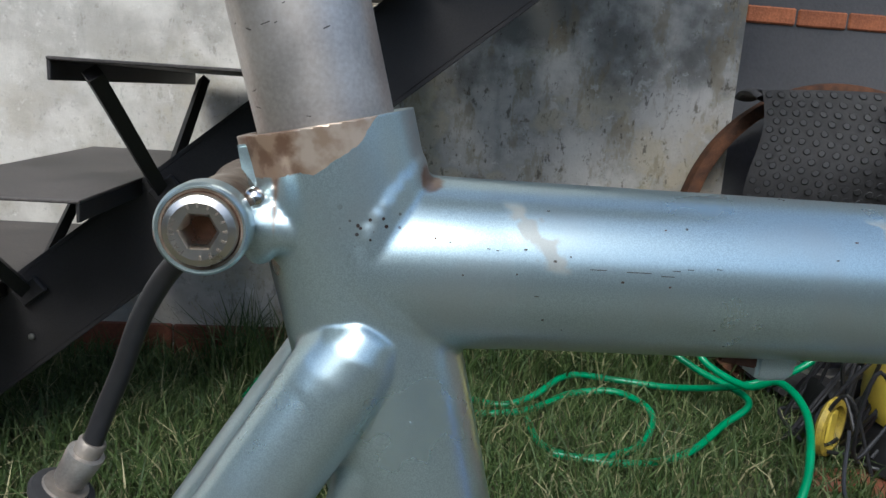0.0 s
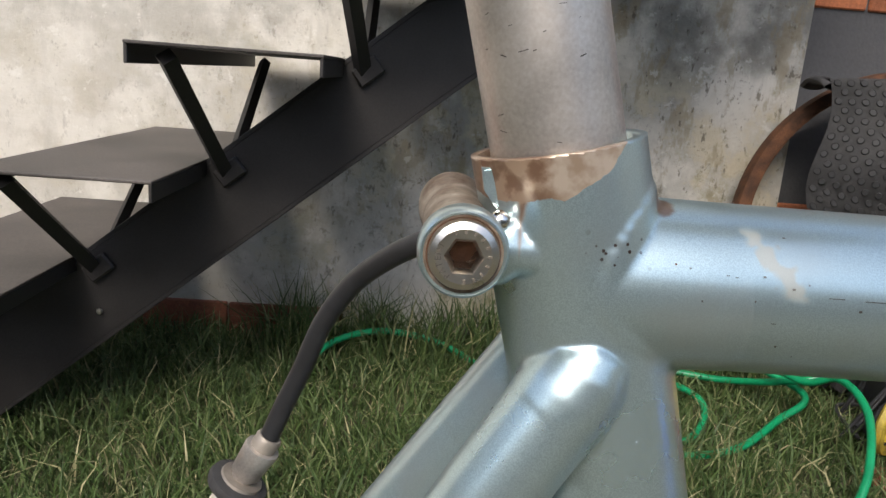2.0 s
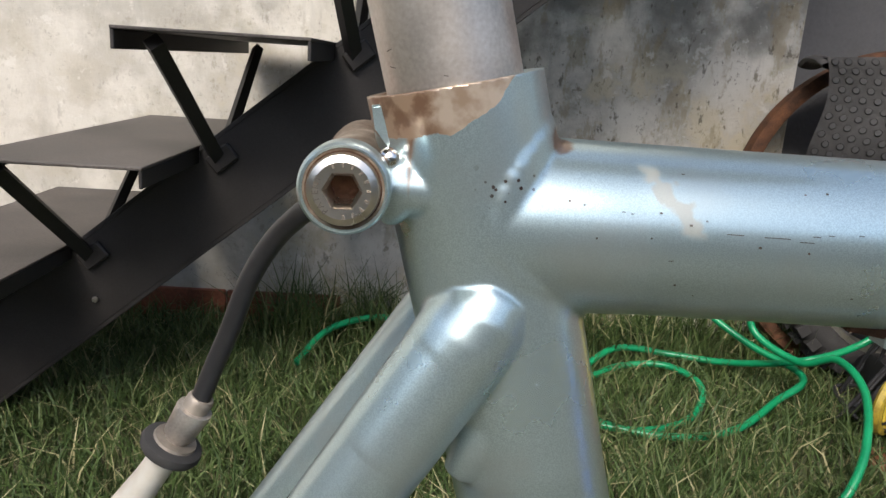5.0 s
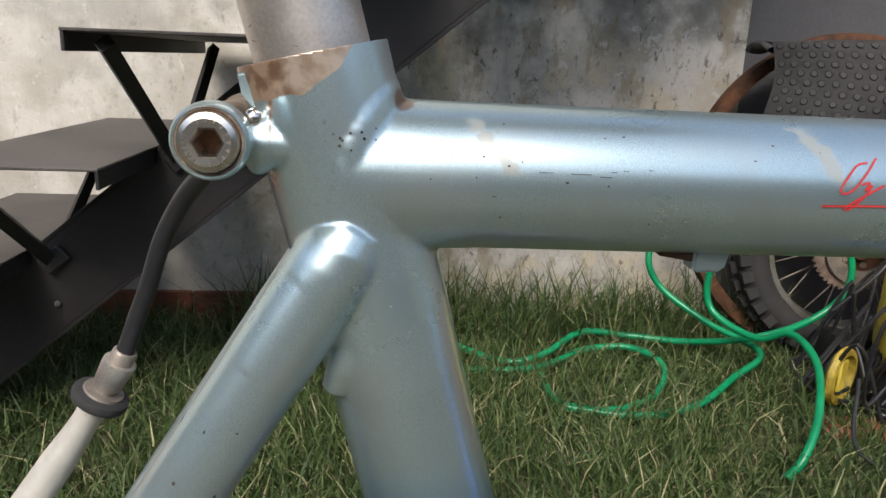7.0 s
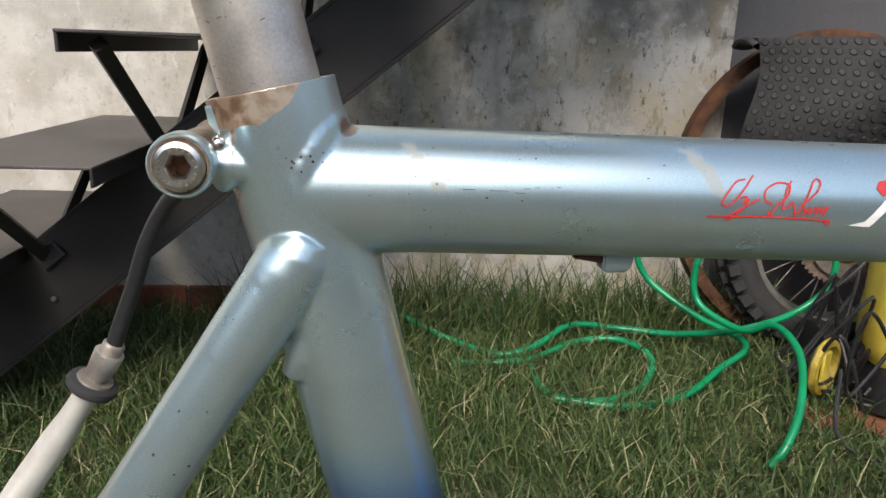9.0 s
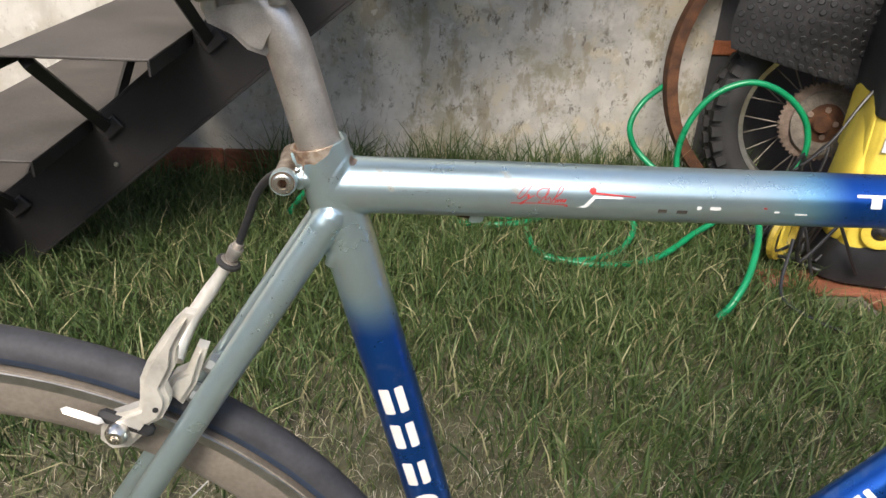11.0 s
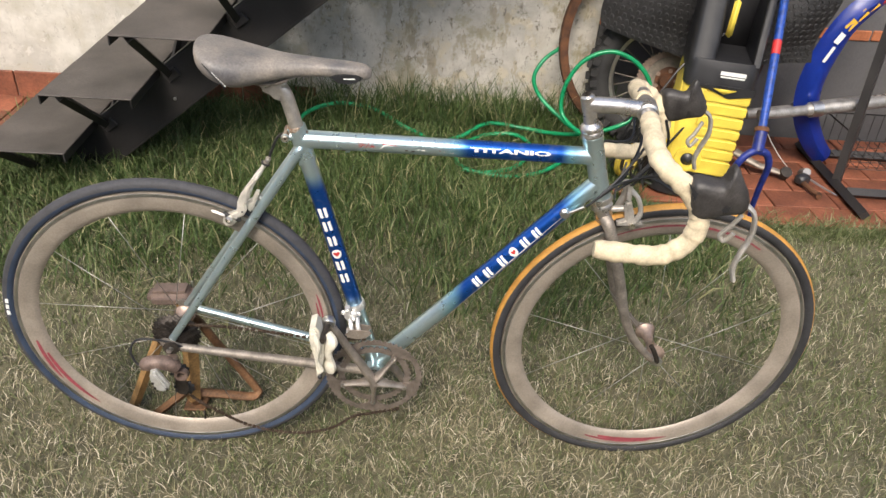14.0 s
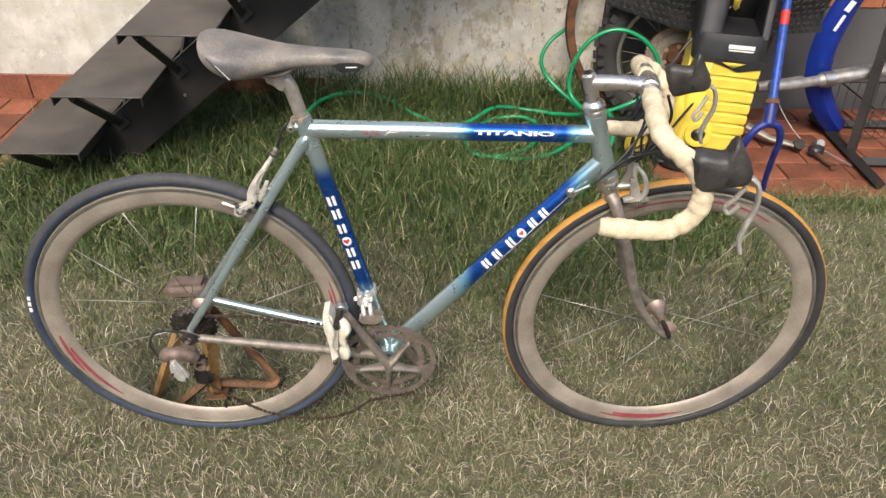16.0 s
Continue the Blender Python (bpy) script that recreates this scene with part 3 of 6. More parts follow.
def hexa(r, j, k=48):
    a = 2 * math.pi * j / k
    f = math.cos(math.pi / 6) / math.cos((a % (math.pi / 3)) - math.pi / 6)
    return r * f * math.cos(a), r * f * math.sin(a)


ring_m = [bm.verts.new(M_B @ Vector((*hexa(0.0031, j), -0.0226))) for j in range(48)]
ring_i = [bm.verts.new(M_B @ Vector((*hexa(0.0025, j), -0.0216))) for j in range(48)]
ring_d = [bm.verts.new(M_B @ Vector((*hexa(0.0025, j), -0.0165))) for j in range(48)]
for a, c in ((ring_o, ring_m), (ring_m, ring_i), (ring_i, ring_d)):
    for j in range(48):
        bm.faces.new((a[j], a[(j + 1) % 48], c[(j + 1) % 48], c[j]))
bm.faces.new(ring_d)
bmesh.ops.remove_doubles(bm, verts=bm.verts, dist=0.00002)
bmesh.ops.recalc_face_normals(bm, faces=bm.faces)
M_BOLT = mat("polished_bolt", (0.72, 0.68, 0.62), 0.28, 1, 0.12, 90, 0.05)
bolt = part("binder_bolt", sharp(bm, 30), M_BOLT, barrel, "polished socket bolt with rusty hexagon hole")
part("socket_rust", lathe([(0, -0.0168), (0.0024, -0.0168)], 12, M_B), M_RUST, bolt)


def letters(text, size, at, ang, material, parent, name):
    """A short word of the built-in font as a thin mesh, standing in the xz plane and turned by ang."""
    cu = bpy.data.curves.new(name, 'FONT')
    cu.body, cu.size, cu.align_x, cu.align_y = text, size, 'CENTER', 'CENTER'
    ob = bpy.data.objects.new(name, cu)
    scene.collection.objects.link(ob)
    bpy.context.view_layer.update()
    me = bpy.data.meshes.new_from_object(ob.evaluated_get(bpy.context.evaluated_depsgraph_get()))
    bpy.data.objects.remove(ob)
    bm = bmesh.new()
    bm.from_mesh(me)
    bmesh.ops.transform(bm, matrix=Matrix.Translation(at) @ SIDE @ Matrix.Rotation(ang, 4, 'Z'), verts=bm.verts)
    return part(name, bm, material, parent, smooth=False)


M_STAMP = mat("stamped_mark", (0.08, 0.07, 0.06), 0.6, 0.3, 0.1, 50, 0)
M_STAMP2 = mat("engraved_mark", (0.30, 0.26, 0.22), 0.5, 0.8, 0.1, 50, 0)
for k, ch in enumerate("PATENT"):
    a = radians(232 - 15.5 * k)
    p = BOLT + Vector((0.0039 * math.cos(a), -0.02262 - 0.0002, 0.0039 * math.sin(a)))
    letters(ch, 0.00135, p, a - math.pi / 2, M_STAMP2, bolt, "stamped_letter")
for k in range(10):
    a = radians(112 - 22 * k)
    bm = box(0.0004, 0.0002, 0.0007, BOLT + Vector((0.0039 * math.cos(a), -0.02270, 0.0039 * math.sin(a))), rot=Matrix.Rotation(-(a - math.pi / 2), 4, 'Y'))
    part("stamped_bar", bm, M_STAMP2, bolt, smooth=False)

for s in (-1, 1):
    top, low, d = STAYS[s]
    part("seat_stay", straight(top + d * 0.012, low, STAY_R, 40, 0.0075), P_PLAIN, bike)
    a, c = BB + Vector((-0.005, 0.027 * s, 0.002)), R_HUB + Vector((0.018, 0.060 * s, -0.004))
    part("chain_stay", straight(a, c, 0.0105, 24, 0.008), P_PLAIN if s > 0 else M_TITAN, bike, "" if s > 0 else "chain stay brown with dirt")
    drop = [(-0.022, 0.012), (-0.010, 0.018), (0.004, 0.012), (0.020, 0.003), (0.020, -0.010), (0.004, -0.010), (-0.004, -0.026), (-0.014, -0.026), (-0.012, -0.008)]
    part("dropout", plate(drop, 0.006, Matrix.Translation(R_HUB + Vector((0, 0.061 * s, 0))) @ SIDE, bevel=0.001), M_TITAN, bike)
part("stay_bridge", tube([STAYS[-1][0] + STAYS[-1][2] * 0.13, STAYS[1][0] + STAYS[1][2] * 0.13], 0.006, 16), P_PLAIN, bike)
part("cable_guide", plate([(0.1486, 0.7455), (0.1486, 0.7408), (0.1500, 0.7401), (0.1548, 0.7403), (0.1562, 0.7415), (0.1570, 0.7455)], 0.006, Matrix.Translation((0, -0.002, 0)) @ SIDE, bevel=0.0007), P_PLAIN, bike)
part("guide_tongue", plate([(0.1408, 0.7450), (0.1412, 0.7437), (0.1490, 0.7424), (0.1490, 0.7450)], 0.005, Matrix.Translation((0, -0.002, 0)) @ SIDE, bevel=0.0004), M_RUST, bike)
part("shifter_boss", lathe([(0, 0), (0.009, 0), (0.009, 0.006), (0.006, 0.009), (0.006, 0.013), (0, 0.014)], 20, Matrix.Translation((0.543, -0.016, 0.648)) @ SIDE), M_ALU, bike)
part("adjuster", tube([(0.552, -0.020, 0.650), (0.575, -0.022, 0.664)], 0.003, 12), M_ALU, bike)


# ---- decals: thin marks that hug a tube ----
def hug(bm, a, b, r, lift=0.00025):
    """Wraps a flat mesh (u along the tube, v across it, in metres) onto the camera side of a tube from a to b."""
    a, b = Vector(a), Vector(b)
    d = (b - a).normalized()
    side = Vector((0, -1, 0))
    upv = side.cross(d)
    for lim in [i * 0.0022 for i in range(-7, 8)]:
        bmesh.ops.bisect_plane(bm, geom=bm.verts[:] + bm.edges[:] + bm.faces[:], plane_co=(0, lim, 0), plane_no=(0, 1, 0))
    for v in bm.verts:
        u, w = v.co.x, v.co.y
        q = w / r
        v.co = a + d * u + (side * math.cos(q) + upv * math.sin(q)) * (r + lift)
    bmesh.ops.recalc_face_normals(bm, faces=bm.faces)
    return bm


def flat(outline, bm=None):
    bm = bmesh.new() if bm is None else bm
    f = bm.faces.new([bm.verts.new((x, y, 0)) for x, y in outline])
    bmesh.ops.triangulate(bm, faces=[f])
    return bm


def stroke(pts, w, bm=None):
    bm = bmesh.new() if bm is None else bm
    pts = [Vector((x, y, 0)) for x, y in pts]
    prev = None
    for i, p in enumerate(pts):
        t = (pts[min(i + 1, len(pts) - 1)] - pts[max(i - 1, 0)]).normalized()
        n = Vector((-t.y, t.x, 0)) * w / 2
        cur = (bm.verts.new(p + n), bm.verts.new(p - n))
        if prev:
            bm.faces.new((prev[0], prev[1], cur[1], cur[0]))
        prev = cur
    return bm


def word_mesh(text, size, wide):
    cu = bpy.data.curves.new("word", 'FONT')
    cu.body, cu.size, cu.align_x, cu.align_y, cu.offset = text, size, 'LEFT', 'CENTER', 0.0004
    ob = bpy.data.objects.new("word", cu)
    scene.collection.objects.link(ob)
    bpy.context.view_layer.update()
    me = bpy.data.meshes.new_from_object(ob.evaluated_get(bpy.context.evaluated_depsgraph_get()))
    bpy.data.objects.remove(ob)
    bm = bmesh.new()
    bm.from_mesh(me)
    xs = [v.co.x for v in bm.verts]
    k = wide / (max(xs) - min(xs))
    for v in bm.verts:
        v.co.x = (v.co.x - min(xs)) * k
    return bm


bm = word_mesh("TITANIO", 0.0100, 0.140)
bmesh.ops.translate(bm, verts=bm.verts, vec=(0.361 - SEAT.x, 0.0052, 0))
part("word_decal", hug(bm, SEAT, TT_END, R_TT), M_WHITE, bike, "white lettering on the top tube", smooth=False)


def block(u, v, w, h, cut=0.14):
    c = min(w, h) * cut
    return [(u - w / 2 + c, v - h / 2), (u + w / 2 - c, v - h / 2), (u + w / 2, v - h / 2 + c), (u + w / 2, v + h / 2 - c), (u + w / 2 - c, v + h / 2), (u - w / 2 + c, v + h / 2), (u - w / 2, v + h / 2 - c), (u - w / 2, v - h / 2 + c)]


def heart(u, v, s, turn=0.0):
    out = []
    for i in range(20):
        t = 2 * math.pi * i / 20
        x, y = 16 * math.sin(t) ** 3, 13 * math.cos(t) - 5 * math.cos(2 * t) - 2 * math.cos(3 * t) - math.cos(4 * t)
        x, y = x * s / 32, y * s / 32
        out.append((u + x * math.cos(turn) - y * math.sin(turn), v + x * math.sin(turn) + y * math.cos(turn)))
    return out


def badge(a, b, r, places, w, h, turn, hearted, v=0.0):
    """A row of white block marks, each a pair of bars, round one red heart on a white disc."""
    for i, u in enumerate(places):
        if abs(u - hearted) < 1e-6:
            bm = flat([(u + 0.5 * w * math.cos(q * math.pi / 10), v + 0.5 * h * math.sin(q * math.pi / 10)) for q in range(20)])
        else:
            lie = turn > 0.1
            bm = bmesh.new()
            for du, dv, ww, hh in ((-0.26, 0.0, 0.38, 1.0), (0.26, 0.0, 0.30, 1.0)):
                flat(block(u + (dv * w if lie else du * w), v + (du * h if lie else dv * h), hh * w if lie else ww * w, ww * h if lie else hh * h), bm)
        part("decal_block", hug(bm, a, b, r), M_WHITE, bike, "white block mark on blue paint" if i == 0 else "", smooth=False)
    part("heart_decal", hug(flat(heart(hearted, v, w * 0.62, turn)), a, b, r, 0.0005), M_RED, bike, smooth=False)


sl = (SEAT - BB).length


def on_seat(z):
    return (SEAT.z - z) / ST.z


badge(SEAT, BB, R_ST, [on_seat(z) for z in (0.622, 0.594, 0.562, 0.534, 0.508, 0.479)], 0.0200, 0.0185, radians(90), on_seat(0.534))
dd = (DT_END - BB).normalized()
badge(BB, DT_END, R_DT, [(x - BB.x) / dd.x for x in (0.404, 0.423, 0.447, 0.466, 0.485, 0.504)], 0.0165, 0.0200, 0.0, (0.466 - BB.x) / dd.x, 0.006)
# red pen flourish with a line under it, then small worn marks
FLOURISH = [
    [(785, 255), (752, 266), (718, 312), (701, 345), (714, 358), (742, 343), (782, 290), (816, 238)],
    [(765, 328), (790, 322), (778, 346), (798, 330), (772, 372), (736, 408), (724, 402), (762, 374), (806, 346), (836, 328)],
    [(884, 348), (856, 330), (862, 292), (902, 266), (946, 272), (940, 312), (902, 350), (878, 392), (872, 372)],
    [(956, 256), (936, 292), (922, 362), (944, 352), (960, 340), (972, 388)],
    [(972, 388), (1002, 338), (1040, 252), (1062, 256), (1050, 292), (1016, 330), (992, 346), (1006, 362), (1000, 388)],
    [(1000, 388), (1024, 356), (1022, 380), (1046, 354), (1046, 380), (1066, 352), (1066, 376), (1090, 350), (1076, 386)],
    [(650, 400), (860, 395), (1070, 402), (1106, 410), (1098, 418), (1084, 408)],
]
for line in FLOURISH:
    pts = [(0.0530 + 0.0000678 * p.x, 0.0239 - 0.0000629 * p.z) for p in curve([(x, 0, z) for x, z in line], 6)]
    part("red_scribble", hug(stroke(pts, 0.00042), SEAT, TT_END, R_TT), M_RED, bike, smooth=False)
part("red_mark", hug(flat([(0.1392, 0.0065), (0.1408, 0.0047), (0.1425, 0.0049), (0.1432, 0.0077), (0.1418, 0.0087), (0.1400, 0.0083)]), SEAT, TT_END, R_TT), M_RED, bike, smooth=False)
part("red_mark", hug(flat([(0.1415, 0.0061), (0.165, 0.0043), (0.165, 0.0038), (0.1415, 0.0050)]), SEAT, TT_END, R_TT), M_RED, bike, smooth=False)
part("white_mark", hug(flat([(0.133, -0.0027), (0.137, -0.0015), (0.142, 0.0044), (0.158, 0.0037), (0.158, 0.0029), (0.1432, 0.0027), (0.1385, -0.0029)]), SEAT, TT_END, R_TT, 0.0002), M_WHITE, bike, smooth=False)
for u, v, w, h, mm in ((0.181, -0.0035, 0.005, 0.0022, M_STAMP), (0.192, -0.0038, 0.006, 0.0022, M_STAMP), (0.201, -0.001, 0.0025, 0.002, M_WHITE), (0.210, -0.001, 0.006, 0.002, M_WHITE), (0.245, -0.002, 0.003, 0.0012, M_WHITE), (0.259, -0.003, 0.007, 0.001, M_WHITE), (0.238, 0.0, 0.002, 0.0008, M_RED)):
    part("worn_mark", hug(flat(block(u, v, w, h)), SEAT, TT_END, R_TT), mm, bike, smooth=False)
for u, v, w in ((0.0400, 0.0035, 0.0040), (0.0470, 0.0034, 0.0062), (0.0520, 0.0030, 0.0034), (0.0535, 0.0040, 0.0020), (0.0560, 0.0043, 0.0016), (0.0610, 0.0046, 0.0014), (0.0215, 0.0060, 0.0009), (0.0230, 0.0058, 0.0007), (0.0300, -0.0014, 0.0012)):
    part("scratch", hug(flat(block(u, v, w * 0.7, 0.00013)), SEAT, TT_END, R_TT), M_STAMP, bike, smooth=False)

# scratches and dark nicks on the seatpost and the lug
nick = random.Random(17)
for k in range(26):
    u, v = nick.gauss(0.050, 0.010), nick.uniform(-0.010, 0.012)
    bm = flat(block(0, 0, nick.uniform(0.00009, 0.00019), nick.uniform(0.0003, 0.0016) * (0.4 + nick.random())))
    bmesh.ops.rotate(bm, verts=bm.verts, cent=(0, 0, 0), matrix=Matrix.Rotation(nick.uniform(-0.5, 0.5), 3, 'Z'))
    bmesh.ops.translate(bm, verts=bm.verts, vec=(u, v, 0))
    part("nick", hug(bm, SEAT, SEAT + ST * 0.1, R_POST, 0.00012), M_STAMP, bike, smooth=False)
for k in range(18):
    u, v = nick.uniform(0.012, 0.105), nick.uniform(-0.013, 0.014)
    part("chip", hug(flat(block(u, v, nick.uniform(0.0002, 0.0006), nick.uniform(0.0002, 0.0004))), SEAT, TT_END, R_TT), M_STAMP if nick.random() < 0.6 else M_RUST, bike, smooth=False)
for k in range(16):
    u, v = nick.uniform(0.03, 0.12), nick.uniform(-0.012, 0.012)
    part("chip", hug(flat(block(u, v, nick.uniform(0.0003, 0.0008), nick.uniform(0.0003, 0.0007))), STAYS[-1][0], STAYS[-1][1], STAY_R, 0.00022), M_STAMP, bike, smooth=False)

# ---- wheels ----
M_SPOKE = mat("steel_spoke", (0.40, 0.39, 0.37), 0.4, 0.9, 0.1, 40, 0)
M_BRONZE = mat("rusty_hub", (0.36, 0.27, 0.225), 0.45, 0.6, 0.3, 60, 0.1)
M_DARKSTEEL = mat("oily_steel", (0.05, 0.042, 0.036), 0.5, 0.6, 0.4, 60, 0.2)
M_DECAL_RED = mat("faded_red_decal", (0.26, 0.05, 0.065), 0.55, 0, 0.3, 90, 0)
RIM = [(0.271, 0.0035), (0.268, 0.0), (0.271, -0.0035), (0.279, -0.0075), (0.297, -0.0098), (0.3075, -0.0102), (0.3105, -0.0095), (0.3105, 0.0095), (0.3075, 0.0102), (0.297, 0.0098), (0.279, 0.0075)]


def rim_y(r):
    return 0.0075 + (r - 0.279) * 0.128


def arc_decal(c, a0, a1, r0, r1, parent, material, steps=14):
    bm = bmesh.new()
    prev = None
    for i in range(steps + 1):
        t = i / steps
        a = radians(a0 + (a1 - a0) * t)
        grow = math.sin(math.pi * min(1, 0.12 + t * 0.88)) ** 0.7
        mid = r0 + (r1 - r0) * (0.25 + 0.5 * t)
        h = (r1 - r0) * 0.26 * grow + 0.0006
        cur = []
        for r in (mid - h, mid + h):
            cur.append(bm.verts.new(c + Vector((r * math.cos(a), -rim_y(r) - 0.0007, r * math.sin(a)))))
        if prev:
            bm.faces.new((prev[0], prev[1], cur[1], cur[0]))
        prev = cur
    bmesh.ops.recalc_face_normals(bm, faces=bm.faces)
    return part("rim_decal", bm, material, parent, smooth=False)


def wheel(name, c, tread, wall_mat, label, flange_y, spokes, turn, cut0=5):
    at = Matrix.Translation(c) @ SIDE
    w = part(name, lathe(RIM, 128, at, closed=True), M_RIM, bike, label)
    prof = [(0.3225 + 0.0118 * math.cos(a), 0.0118 * math.sin(a)) for a in [radians(-150 + i * 300 / 16) for i in range(17)]]
    part("tyre", lathe(prof[cut0:17 - cut0], 128, at), tread, w)
    part("sidewall", lathe(prof[:cut0 + 1], 128, at), wall_mat, w)
    part("sidewall", lathe(prof[16 - cut0:], 128, at), wall_mat, w)
    for s in (-1, 1):
        part("brake_track", lathe([(0.3025, s * 0.0102), (0.3028, s * 0.0108), (0.3090, s * 0.0108), (0.3094, s * 0.0100)], 128, at), M_ALU, w)
    fy = flange_y
    part("hub", lathe([(0, -0.05), (0.006, -0.05), (0.007, fy[0] - 0.008), (0.021, fy[0] - 0.003), (0.021, fy[0]), (0.012, fy[0] + 0.008), (0.009, 0), (0.012, fy[1] - 0.008), (0.021, fy[1]), (0.021, fy[1] + 0.003), (0.007, fy[1] + 0.008), (0.006, 0.05), (0, 0.05)], 28, at @ Matrix.Rotation(math.pi, 4, 'X')), M_BRONZE, w)
    for i in range(spokes):
        a = 2 * math.pi * (i + 0.5) / spokes + turn
        side = fy[i % 2]
        lead = 0.35 * (1 if (i // 2) % 2 else -1)
        p = c + Vector((0.020 * math.cos(a + lead), side, 0.020 * math.sin(a + lead)))
        q = c + Vector((0.270 * math.cos(a), 0, 0.270 * math.sin(a)))
        part("spoke", tube([p, q], 0.0007, 6), M_SPOKE, w)
    return w


M_TYRE_K = mat("tyre_tread_dark", (0.045, 0.045, 0.05), 0.7, 0, 0.25, 60, 0.1)
rear = wheel("rear_wheel", R_HUB, M_TYRE_K, M_TYRE_B, "deep dusty grey rim with blue-walled black tyre", (-0.018, 0.034), 12, 0.1, 3)
front = wheel("front_wheel", F_HUB, M_TYRE_O, M_TYRE, "deep dusty grey rim with ochre tread tyre", (-0.034, 0.034), 10, 0.08)
arc_decal(R_HUB, 196, 228, 0.281, 0.293, rear, M_DECAL_RED)
arc_decal(R_HUB, 189, 210, 0.287, 0.298, rear, M_DECAL_RED)
for a in (16, 20):
    arc_decal(R_HUB, a - 12, a, 0.281 + 0.008 * (a == 20), 0.287 + 0.008 * (a == 20), rear, M_DECAL_RED)
arc_decal(F_HUB, 258, 290, 0.281, 0.295, front, M_DECAL_RED)
arc_decal(F_HUB, 252, 282, 0.288, 0.296, front, M_DECAL_RED)
arc_decal(F_HUB, 58, 120, 0.290, 0.297, front, M_DECAL_RED)
part("valve", tube([R_HUB + Vector((0.02, 0, -0.268)), R_HUB + Vector((0.02, 0, -0.245))], 0.0025, 8), M_DARKSTEEL, rear)
for i in range(3):
    a = radians(170 + i * 2.6)
    p = R_HUB + Vector((0.3225 * math.cos(a), -0.0122, 0.3225 * math.sin(a)))
    part("tyre_mark", box(0.006, 0.0006, 0.010, p, rot=Matrix.Rotation(-a, 4, 'Y')), M_WHITE, rear, smooth=False)


# ---- drivetrain ----
def gear(r, teeth, thick, at, bm=None, hole=0.0, depth=0.004):
    out = []
    for i in range(teeth):
        for f, q in ((0.0, -depth), (0.3, 0.0), (0.55, 0.0), (0.85, -depth)):
            a = 2 * math.pi * (i + f) / teeth
            out.append(((r + q) * math.cos(a), (r + q) * math.sin(a)))
    bm = bmesh.new() if bm is None else bm
    if not hole:
        return plate(out, thick, at, bm)
    k = len(out)
    rows = []
    for z in (-thick / 2, thick / 2):
        rows.append(([bm.verts.new(at @ Vector((x, y, z))) for x, y in out], [bm.verts.new(at @ Vector((hole * math.cos(2 * math.pi * i / k), hole * math.sin(2 * math.pi * i / k), z))) for i in range(k)]))
    for i in range(k):
        j = (i + 1) % k
        for o, h in rows:
            bm.faces.new((o[i], o[j], h[j], h[i]))
        for s in (0, 1):
            bm.faces.new((rows[0][s][i], rows[1][s][i], rows[1][s][j], rows[0][s][j]))
    bmesh.ops.recalc_face_normals(bm, faces=bm.faces)
    return bm


cassette = part("cassette", gear(0.048, 23, 0.002, Matrix.Translation(R_HUB + Vector((0, -0.024, 0))) @ SIDE), M_DARKSTEEL, bike, "oily dark sprocket stack")
for i, r in enumerate((0.045, 0.042, 0.039, 0.036, 0.033, 0.030, 0.027, 0.025)):
    part("sprocket", gear(r, int(r * 480), 0.002, Matrix.Translation(R_HUB + Vector((0, -0.0275 - 0.0034 * i, 0))) @ SIDE), M_DARKSTEEL, cassette)
part("axle_nut", lathe([(0, 0), (0.009, 0), (0.009, 0.006), (0.005, 0.008), (0.005, 0.014), (0, 0.014)], 18, Matrix.Translation(R_HUB + Vector((0, -0.064, 0))) @ SIDE), M_ALU, bike)
M_CRANK = mat("dull_alloy_crank", (0.33, 0.285, 0.245), 0.42, 0.6, 0.25, 45, 0.08)
M_RINGS = mat("oily_chainring", (0.20, 0.165, 0.14), 0.5, 0.45, 0.3, 60, 0.1)
CR = Vector((0.207, -0.050, 0.254))
crank = part("crankset", gear(0.0985, 53, 0.003, Matrix.Translation(CR + Vector((0, 0.004, 0))) @ SIDE, hole=0.0865, depth=0.0035), M_RINGS, bike, "five-arm alloy crankset with two chainrings")
part("small_chainring", gear(0.075, 39, 0.003, Matrix.Translation(CR + Vector((0, 0.011, 0))) @ SIDE, hole=0.061, depth=0.0035), M_RINGS, crank)
for i in range(5):
    a = radians(53 + 72 * i)
    ray_ = Vector((math.cos(a), 0, math.sin(a)))
    bm = tube([CR + Vector((0, -0.006, 0)), CR + ray_ * 0.018 + Vector((0, -0.006, 0)), CR + ray_ * 0.036 + Vector((0, -0.004, 0)), CR + ray_ * 0.060, CR + ray_ * 0.0675, CR + ray_ * 0.0715], [0.016, 0.013, 0.0088, 0.0082, 0.0080, 0.0045], 14, squash=(1, 0.55))
    part("spider_arm", bm, M_CRANK, crank)
    # curved tab that ties the bolt to the ring
    tab = [(math.cos(a + w) * r, math.sin(a + w) * r) for r, w in ((0.060, -0.07), (0.066, -0.12), (0.074, -0.13), (0.082, -0.25), (0.0885, -0.40), (0.0890, -0.2), (0.0890, 0.0), (0.0890, 0.2), (0.0885, 0.40), (0.082, 0.25), (0.074, 0.13), (0.066, 0.12), (0.060, 0.07))]
    part("ring_tab", plate(tab, 0.0026, Matrix.Translation(CR + Vector((0, 0.0042, 0))) @ SIDE), M_RINGS, crank)
    part("ring_bolt", lathe([(0, 0.001), (0.0022, 0.001), (0.0028, 0.003), (0.0050, 0.003), (0.0050, 0), (0, 0)], 14, Matrix.Translation(CR + ray_ * 0.065 + Vector((0, -0.0035, 0))) @ SIDE), M_ALU, crank)
